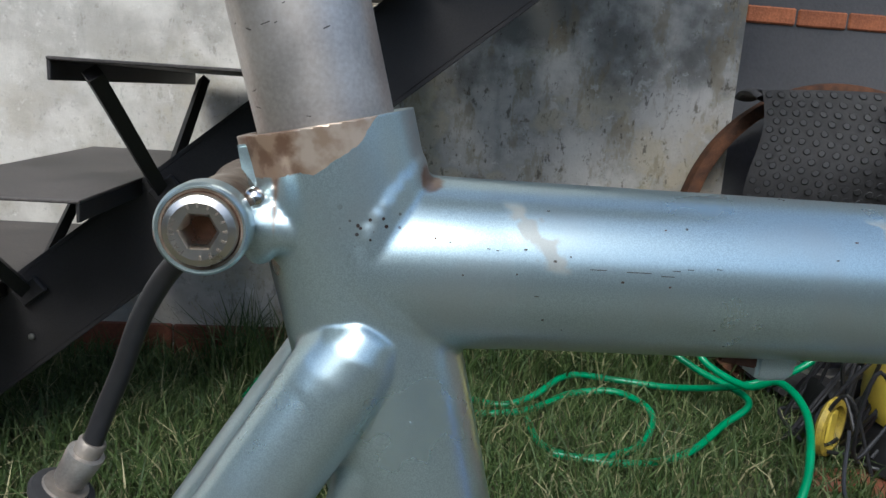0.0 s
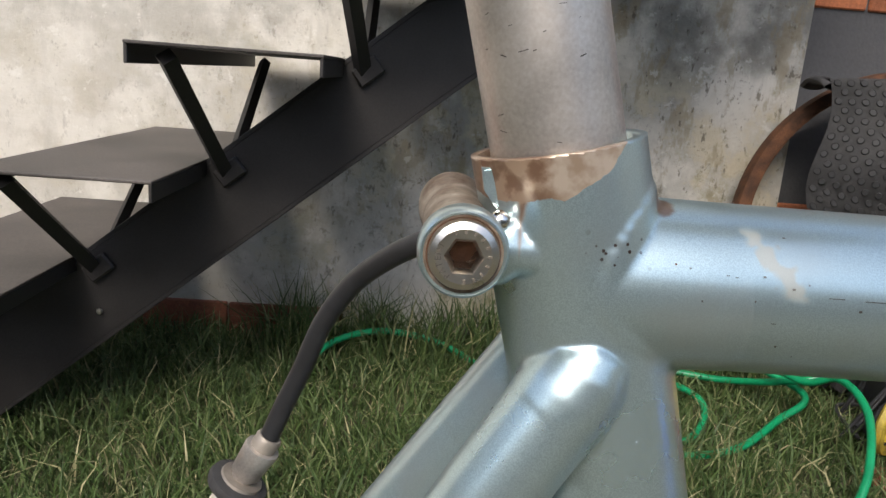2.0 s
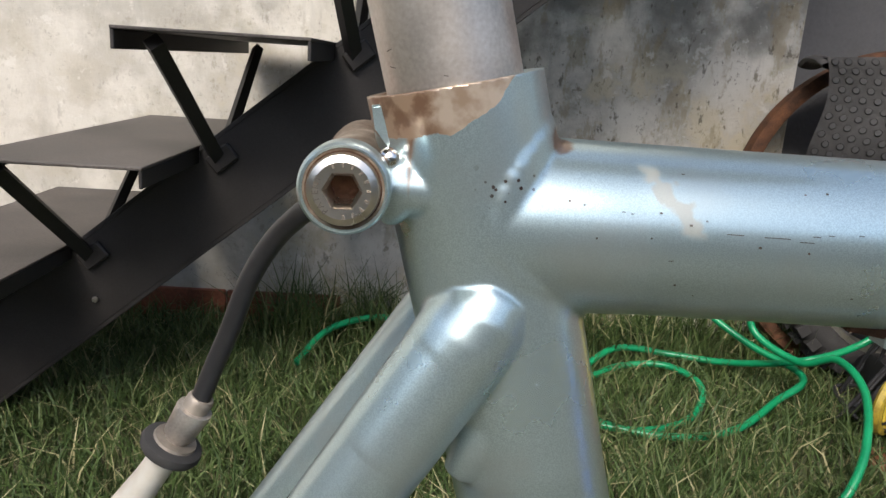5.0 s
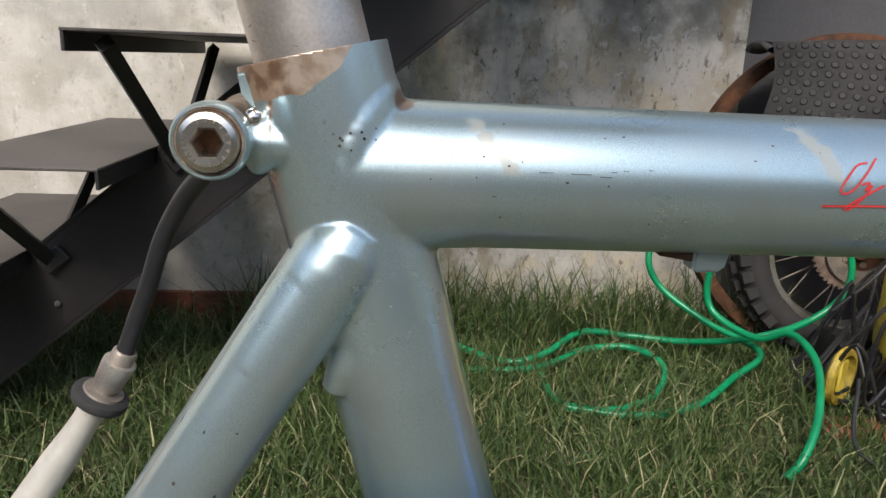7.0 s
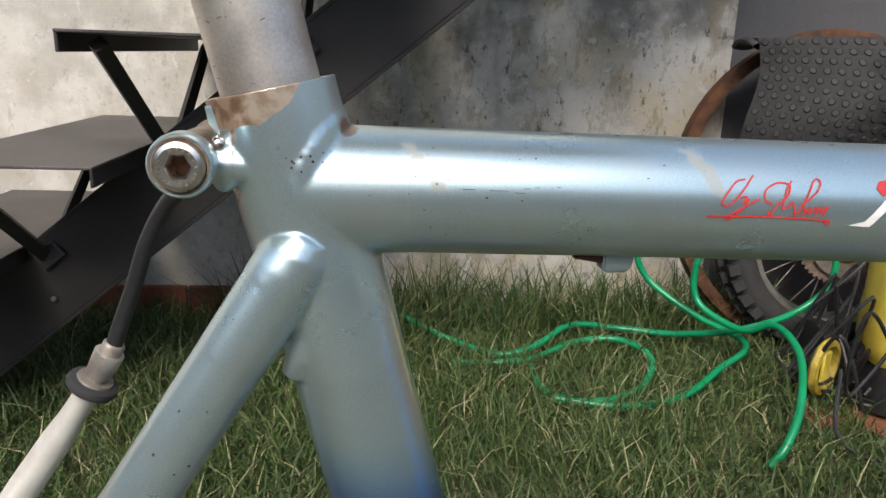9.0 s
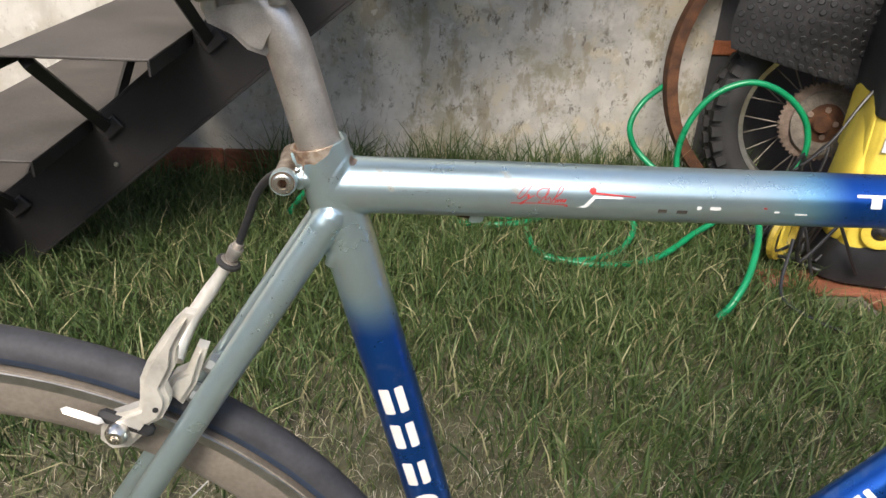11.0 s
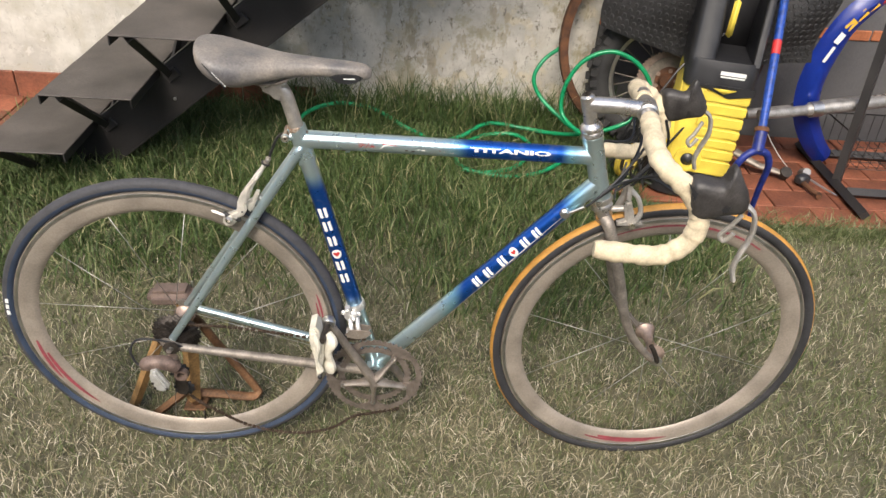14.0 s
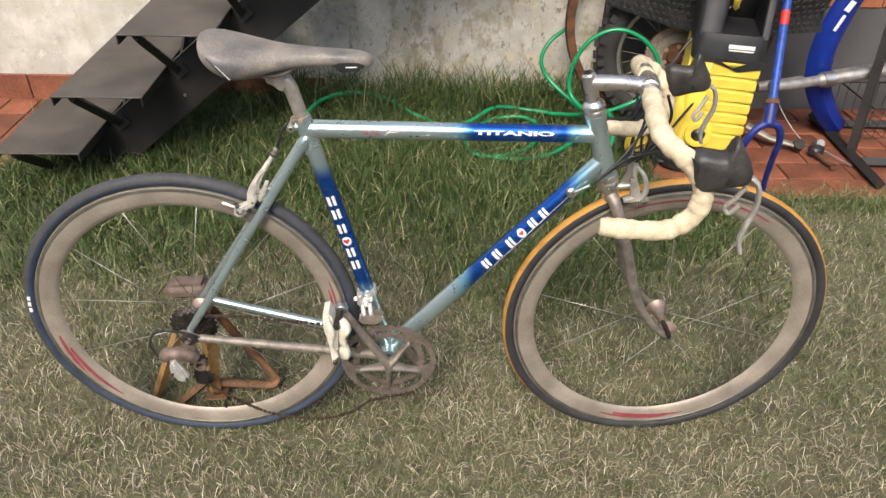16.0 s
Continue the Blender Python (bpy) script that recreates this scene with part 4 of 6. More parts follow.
TIP = Vector((0.119, -0.066, 0.411))
part("crank_arm", tube([CR + Vector((0, -0.008, 0)), CR + (TIP - CR) * 0.2 + Vector((0, -0.006, 0)), TIP + (CR - TIP) * 0.1, TIP], [0.015, 0.0125, 0.0105, 0.0115], 16, squash=(1, 0.65)), M_CRANK, crank)
part("crank_cap", lathe([(0, 0), (0.009, 0), (0.009, 0.004), (0.004, 0.0055), (0, 0.0045)], 20, Matrix.Translation(CR + Vector((0, -0.016, 0))) @ SIDE), M_CRANK, crank)
part("arm_end", lathe([(0, -0.008), (0.012, -0.008), (0.0135, -0.004), (0.0135, 0.006), (0.011, 0.009), (0, 0.009)], 20, Matrix.Translation(TIP) @ SIDE), M_ALU, crank)
far_tip = Vector((0.296, 0.066, 0.097))
part("crank_arm", tube([Vector((0.203, 0.055, 0.252)), far_tip], [0.014, 0.011], 14, squash=(1, 0.65)), M_CRANK, crank)
part("axle", tube([CR, Vector((0.203, 0.055, 0.252))], 0.009, 14), M_DARKSTEEL, crank)
M_PEDAL = mat("dirty_white_pedal", (0.66, 0.62, 0.52), 0.55, 0, 0.25, 40, 0.1)
ped = plate([(0.090, 0.434), (0.101, 0.439), (0.107, 0.428), (0.110, 0.402), (0.116, 0.396), (0.113, 0.352), (0.108, 0.318), (0.101, 0.314), (0.097, 0.362), (0.089, 0.402)], 0.046, Matrix.Translation((0, -0.094, 0)) @ SIDE, bevel=0.005)
pedal = part("pedal", ped, M_PEDAL, crank, "dirty white clipless pedal hanging straight down")
part("pedal_spindle", tube([TIP, TIP + Vector((-0.006, -0.055, 0))], 0.006, 12), M_DARKSTEEL, pedal)
part("pedal_pad", box(0.008, 0.03, 0.010, (0.106, -0.104, 0.316), 0.002), M_BLACKP, pedal)
fold = curve([(0.118, -0.098, 0.408), (0.126, -0.104, 0.398), (0.121, -0.106, 0.372), (0.125, -0.104, 0.348), (0.121, -0.100, 0.324)], 6)
part("wrap_fold", tube(fold, [0.0085 + 0.0025 * math.sin(i * 0.33) + 0.0008 * math.cos(i * 0.9) for i in range(len(fold))], 9, squash=(1, 1.5)), M_PEDAL, pedal, "crumpled white wrapping")
fold = curve([(0.098, -0.118, 0.425), (0.106, -0.121, 0.398), (0.103, -0.120, 0.366), (0.110, -0.119, 0.336)], 6)
part("wrap_fold", tube(fold, [0.0045 + 0.0015 * math.sin(i * 0.4) for i in range(len(fold))], 8), M_PEDAL, pedal)

M_CHROME2 = mat("bright_alloy", (0.66, 0.65, 0.63), 0.33, 0.6, 0.2, 60, 0.03)
mech = part("rear_derailleur", lathe([(0, 0), (0.010, 0), (0.012, 0.004), (0.012, 0.016), (0.007, 0.02), (0, 0.02)], 20, Matrix.Translation((-0.184, -0.066, 0.308)) @ SIDE), M_BRONZE, bike, "dirty rear derailleur with bright alloy body")
M_MUDDY = mat("mud_brown_alloy", (0.17, 0.12, 0.10), 0.55, 0.3, 0.4, 70, 0.15)
knuckle = curve([(-0.238, -0.086, 0.293), (-0.229, -0.088, 0.308), (-0.208, -0.088, 0.314), (-0.188, -0.084, 0.308), (-0.178, -0.078, 0.296)], 5)
part("mech_body", tube(knuckle, [0.004 + 0.0105 * min(1.0, i / 5) for i in range(len(knuckle))], 16), M_MUDDY, mech, "mud-brown derailleur knuckle")
part("mech_ring", lathe([(0.0085, -0.006), (0.013, -0.006), (0.014, 0), (0.013, 0.006), (0.0085, 0.006)], 28, Matrix.Translation((-0.171, -0.074, 0.271)) @ SIDE, closed=True), M_MUDDY, mech)
part("mech_plate", plate([(-0.217, 0.307), (-0.206, 0.312), (-0.198, 0.297), (-0.186, 0.270), (-0.190, 0.258), (-0.201, 0.253), (-0.213, 0.258), (-0.220, 0.278), (-0.221, 0.292)], 0.014, Matrix.Translation((0, -0.102, 0)) @ SIDE, bevel=0.0045), M_CHROME2, mech, "shiny white alloy body")
part("mech_ridge", tube([(-0.210, -0.1095, 0.300), (-0.194, -0.1095, 0.264)], 0.0026, 10), M_CHROME2, mech)
# dark discs stand for three holes, their inner shade given as colour
for x, z in ((-0.2150, 0.2790), (-0.2125, 0.2665), (-0.1905, 0.2655)):
    part("mech_hole_disc", lathe([(0, 0), (0.0026, 0), (0.0026, 0.0012), (0, 0.0012)], 12, Matrix.Translation((x, -0.1095, z)) @ SIDE), M_DARKSTEEL, mech)
part("lock_ring", lathe([(0.006, 0), (0.0145, 0), (0.0145, 0.004), (0.006, 0.006)], 24, Matrix.Translation((-0.183, -0.070, 0.338)) @ SIDE), M_DARKSTEEL, mech)
part("jockey_wheel", gear(0.021, 11, 0.004, Matrix.Translation((-0.180, -0.060, 0.268)) @ SIDE), M_BLACKP, mech)
part("jockey_wheel", gear(0.021, 11, 0.004, Matrix.Translation((-0.176, -0.060, 0.222)) @ SIDE), M_BLACKP, mech)
part("cage", plate([(-0.012, 0.054), (0.008, 0.054), (0.014, 0.0), (0.006, -0.016), (-0.010, -0.012)], 0.003, Matrix.Translation((-0.178, -0.066, 0.222)) @ SIDE, bevel=0.0008), M_DARKSTEEL, mech)
part("gear_cable", tube(curve([(-0.16, -0.063, 0.332), (-0.20, -0.066, 0.350), (-0.245, -0.068, 0.352), (-0.262, -0.070, 0.325), (-0.254, -0.074, 0.297), (-0.238, -0.078, 0.288)], 8), 0.0024, 8), M_BLACKP, mech)


M_CHAIN = mat("rusty_oily_chain", (0.085, 0.058, 0.042), 0.55, 0.5, 0.5, 80, 0.2)


def chain(path, name="chain"):
    line = curve(path, 40)
    step, acc, marks = 0.0085, 0.0, []
    for p, q in zip(line, line[1:]):
        acc += (q - p).length
        if acc >= step:
            acc = 0
            marks.append((q, (q - p).normalized()))
    bm = bmesh.new()
    for i, (p, d) in enumerate(marks):
        m = axis_to(p, d)
        wide = 0.0062 if i % 2 else 0.0040
        box(0.0042, wide * 0.8, 0.0080, bm=bm, rot=Matrix.Identity(4), c=(0, 0, 0))
        vs = bm.verts[-8:]
        rot = Vector((d.x, 0, d.z)).to_track_quat('Z', 'Y').to_matrix().to_4x4()
        ang = math.atan2(d.z, d.x)
        bmesh.ops.transform(bm, matrix=Matrix.Translation(p) @ Matrix.Rotation(math.pi / 2 - ang, 4, 'Y'), verts=vs)
    return part(name, bm, M_CHAIN, bike, "slack oily chain" if name == "chain" else "", smooth=False)


chain([(-0.172, -0.058, 0.204), (-0.150, -0.056, 0.176), (-0.119, -0.052, 0.147), (-0.065, -0.050, 0.108), (-0.004, -0.048, 0.086), (0.06, -0.047, 0.082), (0.12, -0.046, 0.100), (0.165, -0.046, 0.136), (0.203, -0.046, 0.147), (0.26, -0.046, 0.163)])
chain([(-0.180, -0.046, 0.376), (-0.06, -0.046, 0.372), (0.10, -0.046, 0.352), (0.185, -0.046, 0.355)])
fd = part("front_derailleur", lathe([(R_ST + 0.0005, -0.007), (R_ST + 0.003, -0.0075), (R_ST + 0.004, -0.004), (R_ST + 0.004, 0.004), (R_ST + 0.003, 0.0075), (R_ST + 0.0005, 0.007)], 32, axis_to(BB + ST * 0.160, ST), closed=True), M_CHROME2, bike, "bright alloy front derailleur")
part("mech_block", plate([(0.147, 0.416), (0.156, 0.418), (0.159, 0.404), (0.170, 0.402), (0.170, 0.391), (0.153, 0.387), (0.146, 0.396)], 0.018, Matrix.Translation((0, -0.026, 0)) @ SIDE, bevel=0.003), M_CHROME2, fd)
for x, z in ((0.1450, 0.4125), (0.1745, 0.4105), (0.1640, 0.3965)):
    part("mech_bolt", lathe([(0, 0), (0.0045, 0), (0.0050, 0.004), (0.0030, 0.006), (0.0026, 0.003), (0, 0.003)], 16, Matrix.Translation((x, -0.034, z)) @ SIDE), M_CHROME2, fd)
for x in (0.157, 0.171):
    part("mech_link", tube(curve([(x, -0.030, 0.396), (x + 0.002, -0.042, 0.388), (x + 0.004, -0.048, 0.379)], 4), 0.0032, 10, squash=(1.4, 0.8)), M_CHROME2, fd)
cage_ = [(0.149, 0.373), (0.160, 0.384), (0.178, 0.386), (0.196, 0.384), (0.201, 0.378), (0.190, 0.366), (0.176, 0.362), (0.158, 0.364)]
part("cage", plate(cage_, 0.0022, Matrix.Translation((0, -0.0555, 0)) @ SIDE, bevel=0.0006), M_CRANK, fd)
part("cage", plate(cage_, 0.0022, Matrix.Translation((0, -0.0385, 0)) @ SIDE, bevel=0.0006), M_CRANK, fd)
part("cage_pin", tube([(0.153, -0.0560, 0.3725), (0.153, -0.0380, 0.3725)], 0.0024, 10), M_CHROME2, fd)

# ---- saddle ----
bm = bmesh.new()
rows = []
SECT = [(-0.0845, 0.006, 0.921, 0.010), (-0.082, 0.036, 0.923, 0.022), (-0.073, 0.056, 0.9225, 0.036), (-0.054, 0.068, 0.920, 0.051), (-0.028, 0.067, 0.915, 0.060), (0.000, 0.058, 0.910, 0.050), (0.025, 0.045, 0.906, 0.040), (0.050, 0.034, 0.902, 0.033),
        (0.080, 0.026, 0.899, 0.028), (0.110, 0.0215, 0.896, 0.025), (0.140, 0.0200, 0.893, 0.025), (0.165, 0.0195, 0.890, 0.027), (0.180, 0.0170, 0.887, 0.025), (0.189, 0.0115, 0.882, 0.017), (0.1925, 0.003, 0.875, 0.006)]
for x, w, z, dep in SECT:
    z += 0.055 * max(0.0, x - 0.02)
    ring = []
    for j in range(17):
        a = math.pi * j / 16
        cy = -math.cos(a)
        y = w * (abs(cy) ** 0.70) * (1 if cy > 0 else -1)
        sag = math.sin(a)
        zz = z - dep * (1 - sag ** 0.42)
        ring.append(bm.verts.new((x, y, zz)))
    rows.append(ring)
for a, c in zip(rows, rows[1:]):
    for j in range(16):
        bm.faces.new((a[j], a[j + 1], c[j + 1], c[j]))
for a, c in zip(rows, rows[1:]):
    bm.faces.new((a[0], c[0], c[-1], a[-1]))
bm.faces.new(rows[0])
bm.faces.new(rows[-1][::-1])
bmesh.ops.recalc_face_normals(bm, faces=bm.faces)
saddle = part("saddle", sharp(bm, 60), M_SADDLE, bike, "worn grey leather racing saddle")
sub = saddle.modifiers.new("round", 'SUBSURF')
sub.levels = sub.render_levels = 1
for s in (-1, 1):
    part("saddle_rail", tube(curve([(-0.055, 0.028 * s, 0.890), (-0.03, 0.024 * s, 0.874), (0.010, 0.021 * s, 0.8625), (0.045, 0.021 * s, 0.8655), (0.085, 0.016 * s, 0.884), (0.15, 0.005 * s, 0.884)], 5), 0.0028, 10), M_TITAN, saddle)
bm = plate([(0.125, 0.880), (0.137, 0.8845), (0.152, 0.8860), (0.168, 0.8850), (0.179, 0.8800), (0.167, 0.8715), (0.152, 0.8690), (0.138, 0.8705)], 0.003, Matrix.Translation((0, -0.0193, 0)) @ SIDE, bevel=0.001)
for v in bm.verts:
    v.co.y += 14.0 * max(0.0, v.co.x - 0.163) ** 2
part("nose_badge", bm, M_BLACKP, saddle, "black badge on the saddle nose")
part("badge_bar", box(0.018, 0.0012, 0.0016, (0.157, -0.0209, 0.8785), rot=Matrix.Rotation(radians(-2), 4, 'Y')), M_WHITE, saddle, smooth=False)
part("seam", tube(curve([(-0.0740, -0.0400, 0.9150), (-0.0650, -0.0550, 0.9070), (-0.0500, -0.0660, 0.8940), (-0.0370, -0.0668, 0.8800), (-0.0290, -0.0662, 0.8700)], 6), 0.0012, 8), M_RUBBER, saddle)
for i in range(7):
    t = i / 6
    part("stitch", box(0.0030, 0.001, 0.0011, (-0.046 + 0.017 * t, -0.0672 + 0.001 * t, 0.894 - 0.020 * t), rot=Matrix.Rotation(radians(44), 4, 'Y')), M_WHITE, saddle, smooth=False)

# ---- headset, stem, fork ----
M_CHROME = mat("worn_chrome", (0.60, 0.57, 0.54), 0.27, 0.9, 0.25, 40, 0.05)
part("headset_cup", lathe([(0.0125, 0), (0.019, 0), (0.020, 0.004), (0.0175, 0.009), (0.020, 0.012), (0.020, 0.017), (0.016, 0.022), (0.0125, 0.025)], 32, axis_to(HEAD_T, HT)), M_CHROME, bike)
part("headset_cup", lathe([(0.0165, 0.010), (0.0205, 0.008), (0.0215, 0.002), (0.0185, -0.004), (0.0205, -0.008), (0.0205, -0.014), (0.016, -0.018)], 32, axis_to(HEAD_B, HT)), M_CHROME, bike)
QUILL = Vector((0.5495, 0, 0.862))
CLAMP = Vector((0.654, 0, 0.846))
stem = part("stem", tube([HEAD_T + HT * 0.02, QUILL - HT * 0.012, QUILL + HT * 0.002, QUILL + HT * 0.005], [0.0118, 0.0124, 0.0120, 0.009], 28), M_CHROME, bike, "polished alloy quill stem")
part("stem_arm", tube([QUILL - HT * 0.012, QUILL * 0.5 + CLAMP * 0.5 - HT * 0.004, CLAMP], [0.0136, 0.0138, 0.0150], 28), M_CHROME, stem)
part("stem_clamp", lathe([(0.0135, -0.021), (0.0175, -0.019), (0.018, 0), (0.0175, 0.019), (0.0135, 0.021)], 28, Matrix.Translation(CLAMP) @ Matrix.Rotation(radians(-9), 4, 'Z') @ SIDE), M_CHROME, stem)
part("stem_bolt", lathe([(0, 0), (0.006, 0), (0.006, 0.004), (0.003, 0.004), (0.003, 0.001), (0, 0.001)], 12, axis_to(QUILL + HT * 0.004, HT)), M_DARKSTEEL, stem)
CROWN = HEAD_B - HT * 0.018
fork = part("fork", tube([CROWN + HT * 0.002, CROWN - HT * 0.014, CROWN - HT * 0.03], [0.0165, 0.017, 0.012], 28), M_CHROME, bike, "tarnished steel fork")
for s in (-1, 1):
    c0 = CROWN - HT * 0.012
    pts = [c0 + Vector((0, 0.012 * s, 0)), c0 + Vector((0.012, 0.027 * s, -0.022)), (0.668, 0.040 * s, 0.512), (0.690, 0.045 * s, 0.440), (0.716, 0.048 * s, 0.388), (0.748, 0.050 * s, 0.350), (0.770, 0.051 * s, 0.332)]
    line = curve(pts, 6)
    part("fork_blade", tube(line, [0.0125 - 0.006 * (i / (len(line) - 1)) for i in range(len(line))], 18), M_TITAN, fork)
    part("fork_end", plate([(-0.010, 0.012), (0.008, 0.010), (0.012, -0.006), (0.004, -0.014), (-0.006, -0.012)], 0.005, Matrix.Translation(F_HUB + Vector((-0.004, 0.051 * s, -0.003))) @ SIDE, bevel=0.001), M_ALU, fork)
part("quick_release", tube(curve([(0.776, -0.060, 0.334), (0.770, -0.068, 0.348), (0.758, -0.070, 0.372), (0.750, -0.070, 0.384)], 5), [0.005] * 16, 10), M_DARKSTEEL, front)
part("quick_nut", lathe([(0, 0), (0.009, 0), (0.009, 0.008), (0, 0.010)], 16, Matrix.Translation(F_HUB + Vector((0, -0.055, 0))) @ SIDE), M_ALU, front)

# ---- handlebar, a little askew on its stem ----
M_LEVER = mat("grey_alloy_lever", (0.50, 0.47, 0.43), 0.42, 0.5, 0.25, 50, 0.05)
BARM = Matrix.Translation(CLAMP) @ Matrix.Rotation(radians(-9), 4, 'Z')
bar = part("handlebar", tube([BARM @ Vector((0, y, 0)) for y in (-0.075, -0.03, 0.03, 0.075)], 0.0128, 24), M_CHROME, bike, "drop handlebar wrapped in dirty cream tape")
for s in (-1, 1):
    pts = [(0, 0.040, 0), (0, 0.110, 0.0), (0.002, 0.160, -0.001), (0.014, 0.192, -0.006), (0.040, 0.203, -0.022), (0.066, 0.205, -0.048), (0.076, 0.206, -0.080), (0.070, 0.207, -0.112), (0.048, 0.208, -0.136), (0.020, 0.210, -0.146), (-0.030, 0.211, -0.147), (-0.066, 0.212, -0.146)]
    line = curve([BARM @ Vector((x, s * y, z - (0.150 * max(0.0, y - 0.05) * 1.3 if s > 0 else 0.05 * max(0.0, y - 0.05)))) for x, y, z in pts], 10)
    rads, run = [], 0.0
    for i, p in enumerate(line):
        run += (p - line[i - 1]).length if i else 0
        rads.append(0.0150 + 0.0016 * (run / 0.019 % 1.0) + 0.0008 * math.sin(run * 170 + 2 * math.sin(run * 37)))
    part("bar_tape", tube(line, rads, 20), M_CREAM, bar)
    part("bar_plug", lathe([(0, 0), (0.013, 0), (0.014, 0.002), (0.012, 0.004), (0, 0.004)], 16, axis_to(line[-1], line[-1] - line[-2])), M_CREAM, bar)

    def b(x, y, z):
        return BARM @ Vector((x + (0.013 if s > 0 else 0.0), s * y, z - (0.150 * y if s > 0 else 0.045 * y)))
    side = [(0.046, -0.012), (0.058, -0.002), (0.076, -0.004), (0.091, -0.004), (0.098, 0.008), (0.101, 0.020), (0.107, 0.021), (0.118, 0.004), (0.131, -0.016), (0.137, -0.034), (0.132, -0.049), (0.116, -0.054), (0.097, -0.059), (0.078, -0.066), (0.064, -0.064), (0.052, -0.044)]
    side = [(p.x, p.z) for p in curve([(x, 0, z) for x, z in side], 3, closed=True)]
    mx, mz = 0.095, -0.030
    bm = bmesh.new()
    rings = []
    for off, q in ((-0.0205, 0.30), (-0.0195, 0.62), (-0.0165, 0.84), (-0.010, 0.97), (0.0, 1.0), (0.010, 0.97), (0.0165, 0.84), (0.0195, 0.62), (0.0205, 0.30)):
        rings.append([bm.verts.new(b(mx + (x - mx) * (q * 0.4 + 0.6 if x < 0.07 else q * 0.75 + 0.25) + 0.0008 * math.sin(9 * i + 40 * off), 0.206 + off * (1.0 if x < 0.10 else 0.86), mz + (z - mz) * q)) for i, (x, z) in enumerate(side)])
    for p, q in zip(rings, rings[1:]):
        for i in range(len(side)):
            i2 = (i + 1) % len(side)
            bm.faces.new((p[i], p[i2], q[i2], q[i]))
    bm.faces.new(rings[0])
    bm.faces.new(rings[-1][::-1])
    bmesh.ops.recalc_face_normals(bm, faces=bm.faces)
    lever = part("brake_lever", bm, M_HOOD, bar, "black rubber brake hood with alloy lever")
    blade = [b(0.132, 0.207, -0.036), b(0.150, 0.208, -0.052), b(0.156, 0.209, -0.085), b(0.148, 0.212, -0.118), b(0.144, 0.214, -0.145), b(0.150, 0.216, -0.166)]
    part("lever_blade", tube(curve(blade, 6), 0.0058, 12, squash=(1.4, 0.7)), M_LEVER, lever)
    part("shift_paddle", tube(curve([b(0.136, 0.200, -0.060), b(0.126, 0.196, -0.085), b(0.116, 0.194, -0.102), b(0.124, 0.194, -0.112), b(0.134, 0.197, -0.095)], 5), 0.0038, 10), M_LEVER, lever)
    part("hood_badge", lathe([(0, 0), (0.007, 0), (0.006, 0.0012), (0, 0.0016)], 16, Matrix.Translation(b(0.100, 0.207, -0.040) + Vector((0, -0.0172, 0))) @ SIDE), M_BLACKP, lever)
part("tape_tear", plate([(-0.014, 0.006), (0.010, 0.004), (0.016, -0.007), (0.004, -0.003)], 0.003, Matrix.Translation(BARM @ Vector((0.047, -0.2260, -0.026))) @ Matrix.Rotation(radians(38), 4, 'Y') @ SIDE), M_BLACKP, bar)

# ---- brakes and cables ----
M_BRAKE = mat("dusty_pale_alloy", (0.74, 0.70, 0.63), 0.4, 0.5, 0.2, 60, 0.05)
arm_line = [(-0.009, 0.691), (-0.003, 0.690), (-0.007, 0.683), (-0.016, 0.667), (-0.018, 0.655), (-0.026, 0.640), (-0.024, 0.632), (-0.025, 0.626), (-0.030, 0.617), (-0.038, 0.612), (-0.045, 0.602), (-0.053, 0.594), (-0.063, 0.593), (-0.069, 0.600), (-0.067, 0.610), (-0.060, 0.618), (-0.043, 0.625), (-0.041, 0.632), (-0.039, 0.646), (-0.033, 0.659), (-0.023, 0.674), (-0.016, 0.684)]
rb = part("rear_brake", plate(arm_line, 0.013, Matrix.Translation((0, -0.022, 0)) @ SIDE, bevel=0.0038), M_BRAKE, bike, "dusty silver caliper brake")
arm_pts = curve([(-0.0002, 0.042, 0.6856), (-0.0035, 0.0415, 0.6805), (-0.0118, 0.0405, 0.6680), (-0.0245, 0.036, 0.6490), (-0.0310, 0.026, 0.6360), (-0.0330, 0.016, 0.6290)], 6)
part("pivot_arm", tube(arm_pts, [0.0058 - 0.0012 * math.sin(math.pi * min(1.0, i / 12)) + 0.0016 * max(0.0, i / 30 - 0.4) for i in range(len(arm_pts))], 20, squash=(1.0, 0.85)), M_BRAKE, rb)
part("clamp_body", plate([(-0.008, 0.661), (-0.002, 0.659), (-0.006, 0.648), (-0.011, 0.634), (-0.021, 0.618), (-0.031, 0.629), (-0.024, 0.640), (-0.016, 0.644)], 0.014, Matrix.Translation((0, -0.010, 0)) @ SIDE, bevel=0.003), M_BRAKE, rb)
part("brake_block", box(0.034, 0.009, 0.009, (-0.052, -0.024, 0.612), 0.003, rot=Matrix.Rotation(radians(24), 4, 'Y')), M_RUBBER, rb)
part("brake_shoe", box(0.026, 0.006, 0.006, (-0.074, -0.030, 0.622), 0.003, rot=Matrix.Rotation(radians(24), 4, 'Y')), M_BRAKE, rb)
part("shoe_bolt", lathe([(0, 0), (0.0068, 0), (0.0068, 0.004), (0.0045, 0.007), (0.0025, 0.007), (0.0025, 0.003), (0, 0.003)], 20, Matrix.Translation((-0.0560, -0.0285, 0.609)) @ SIDE), M_BOLT, rb)
part("arm_pin", lathe([(0, 0), (0.0018, 0), (0.0016, 0.001), (0, 0.001)], 10, Matrix.Translation((-0.0320, -0.0285, 0.6255)) @ SIDE), M_RUBBER, rb)
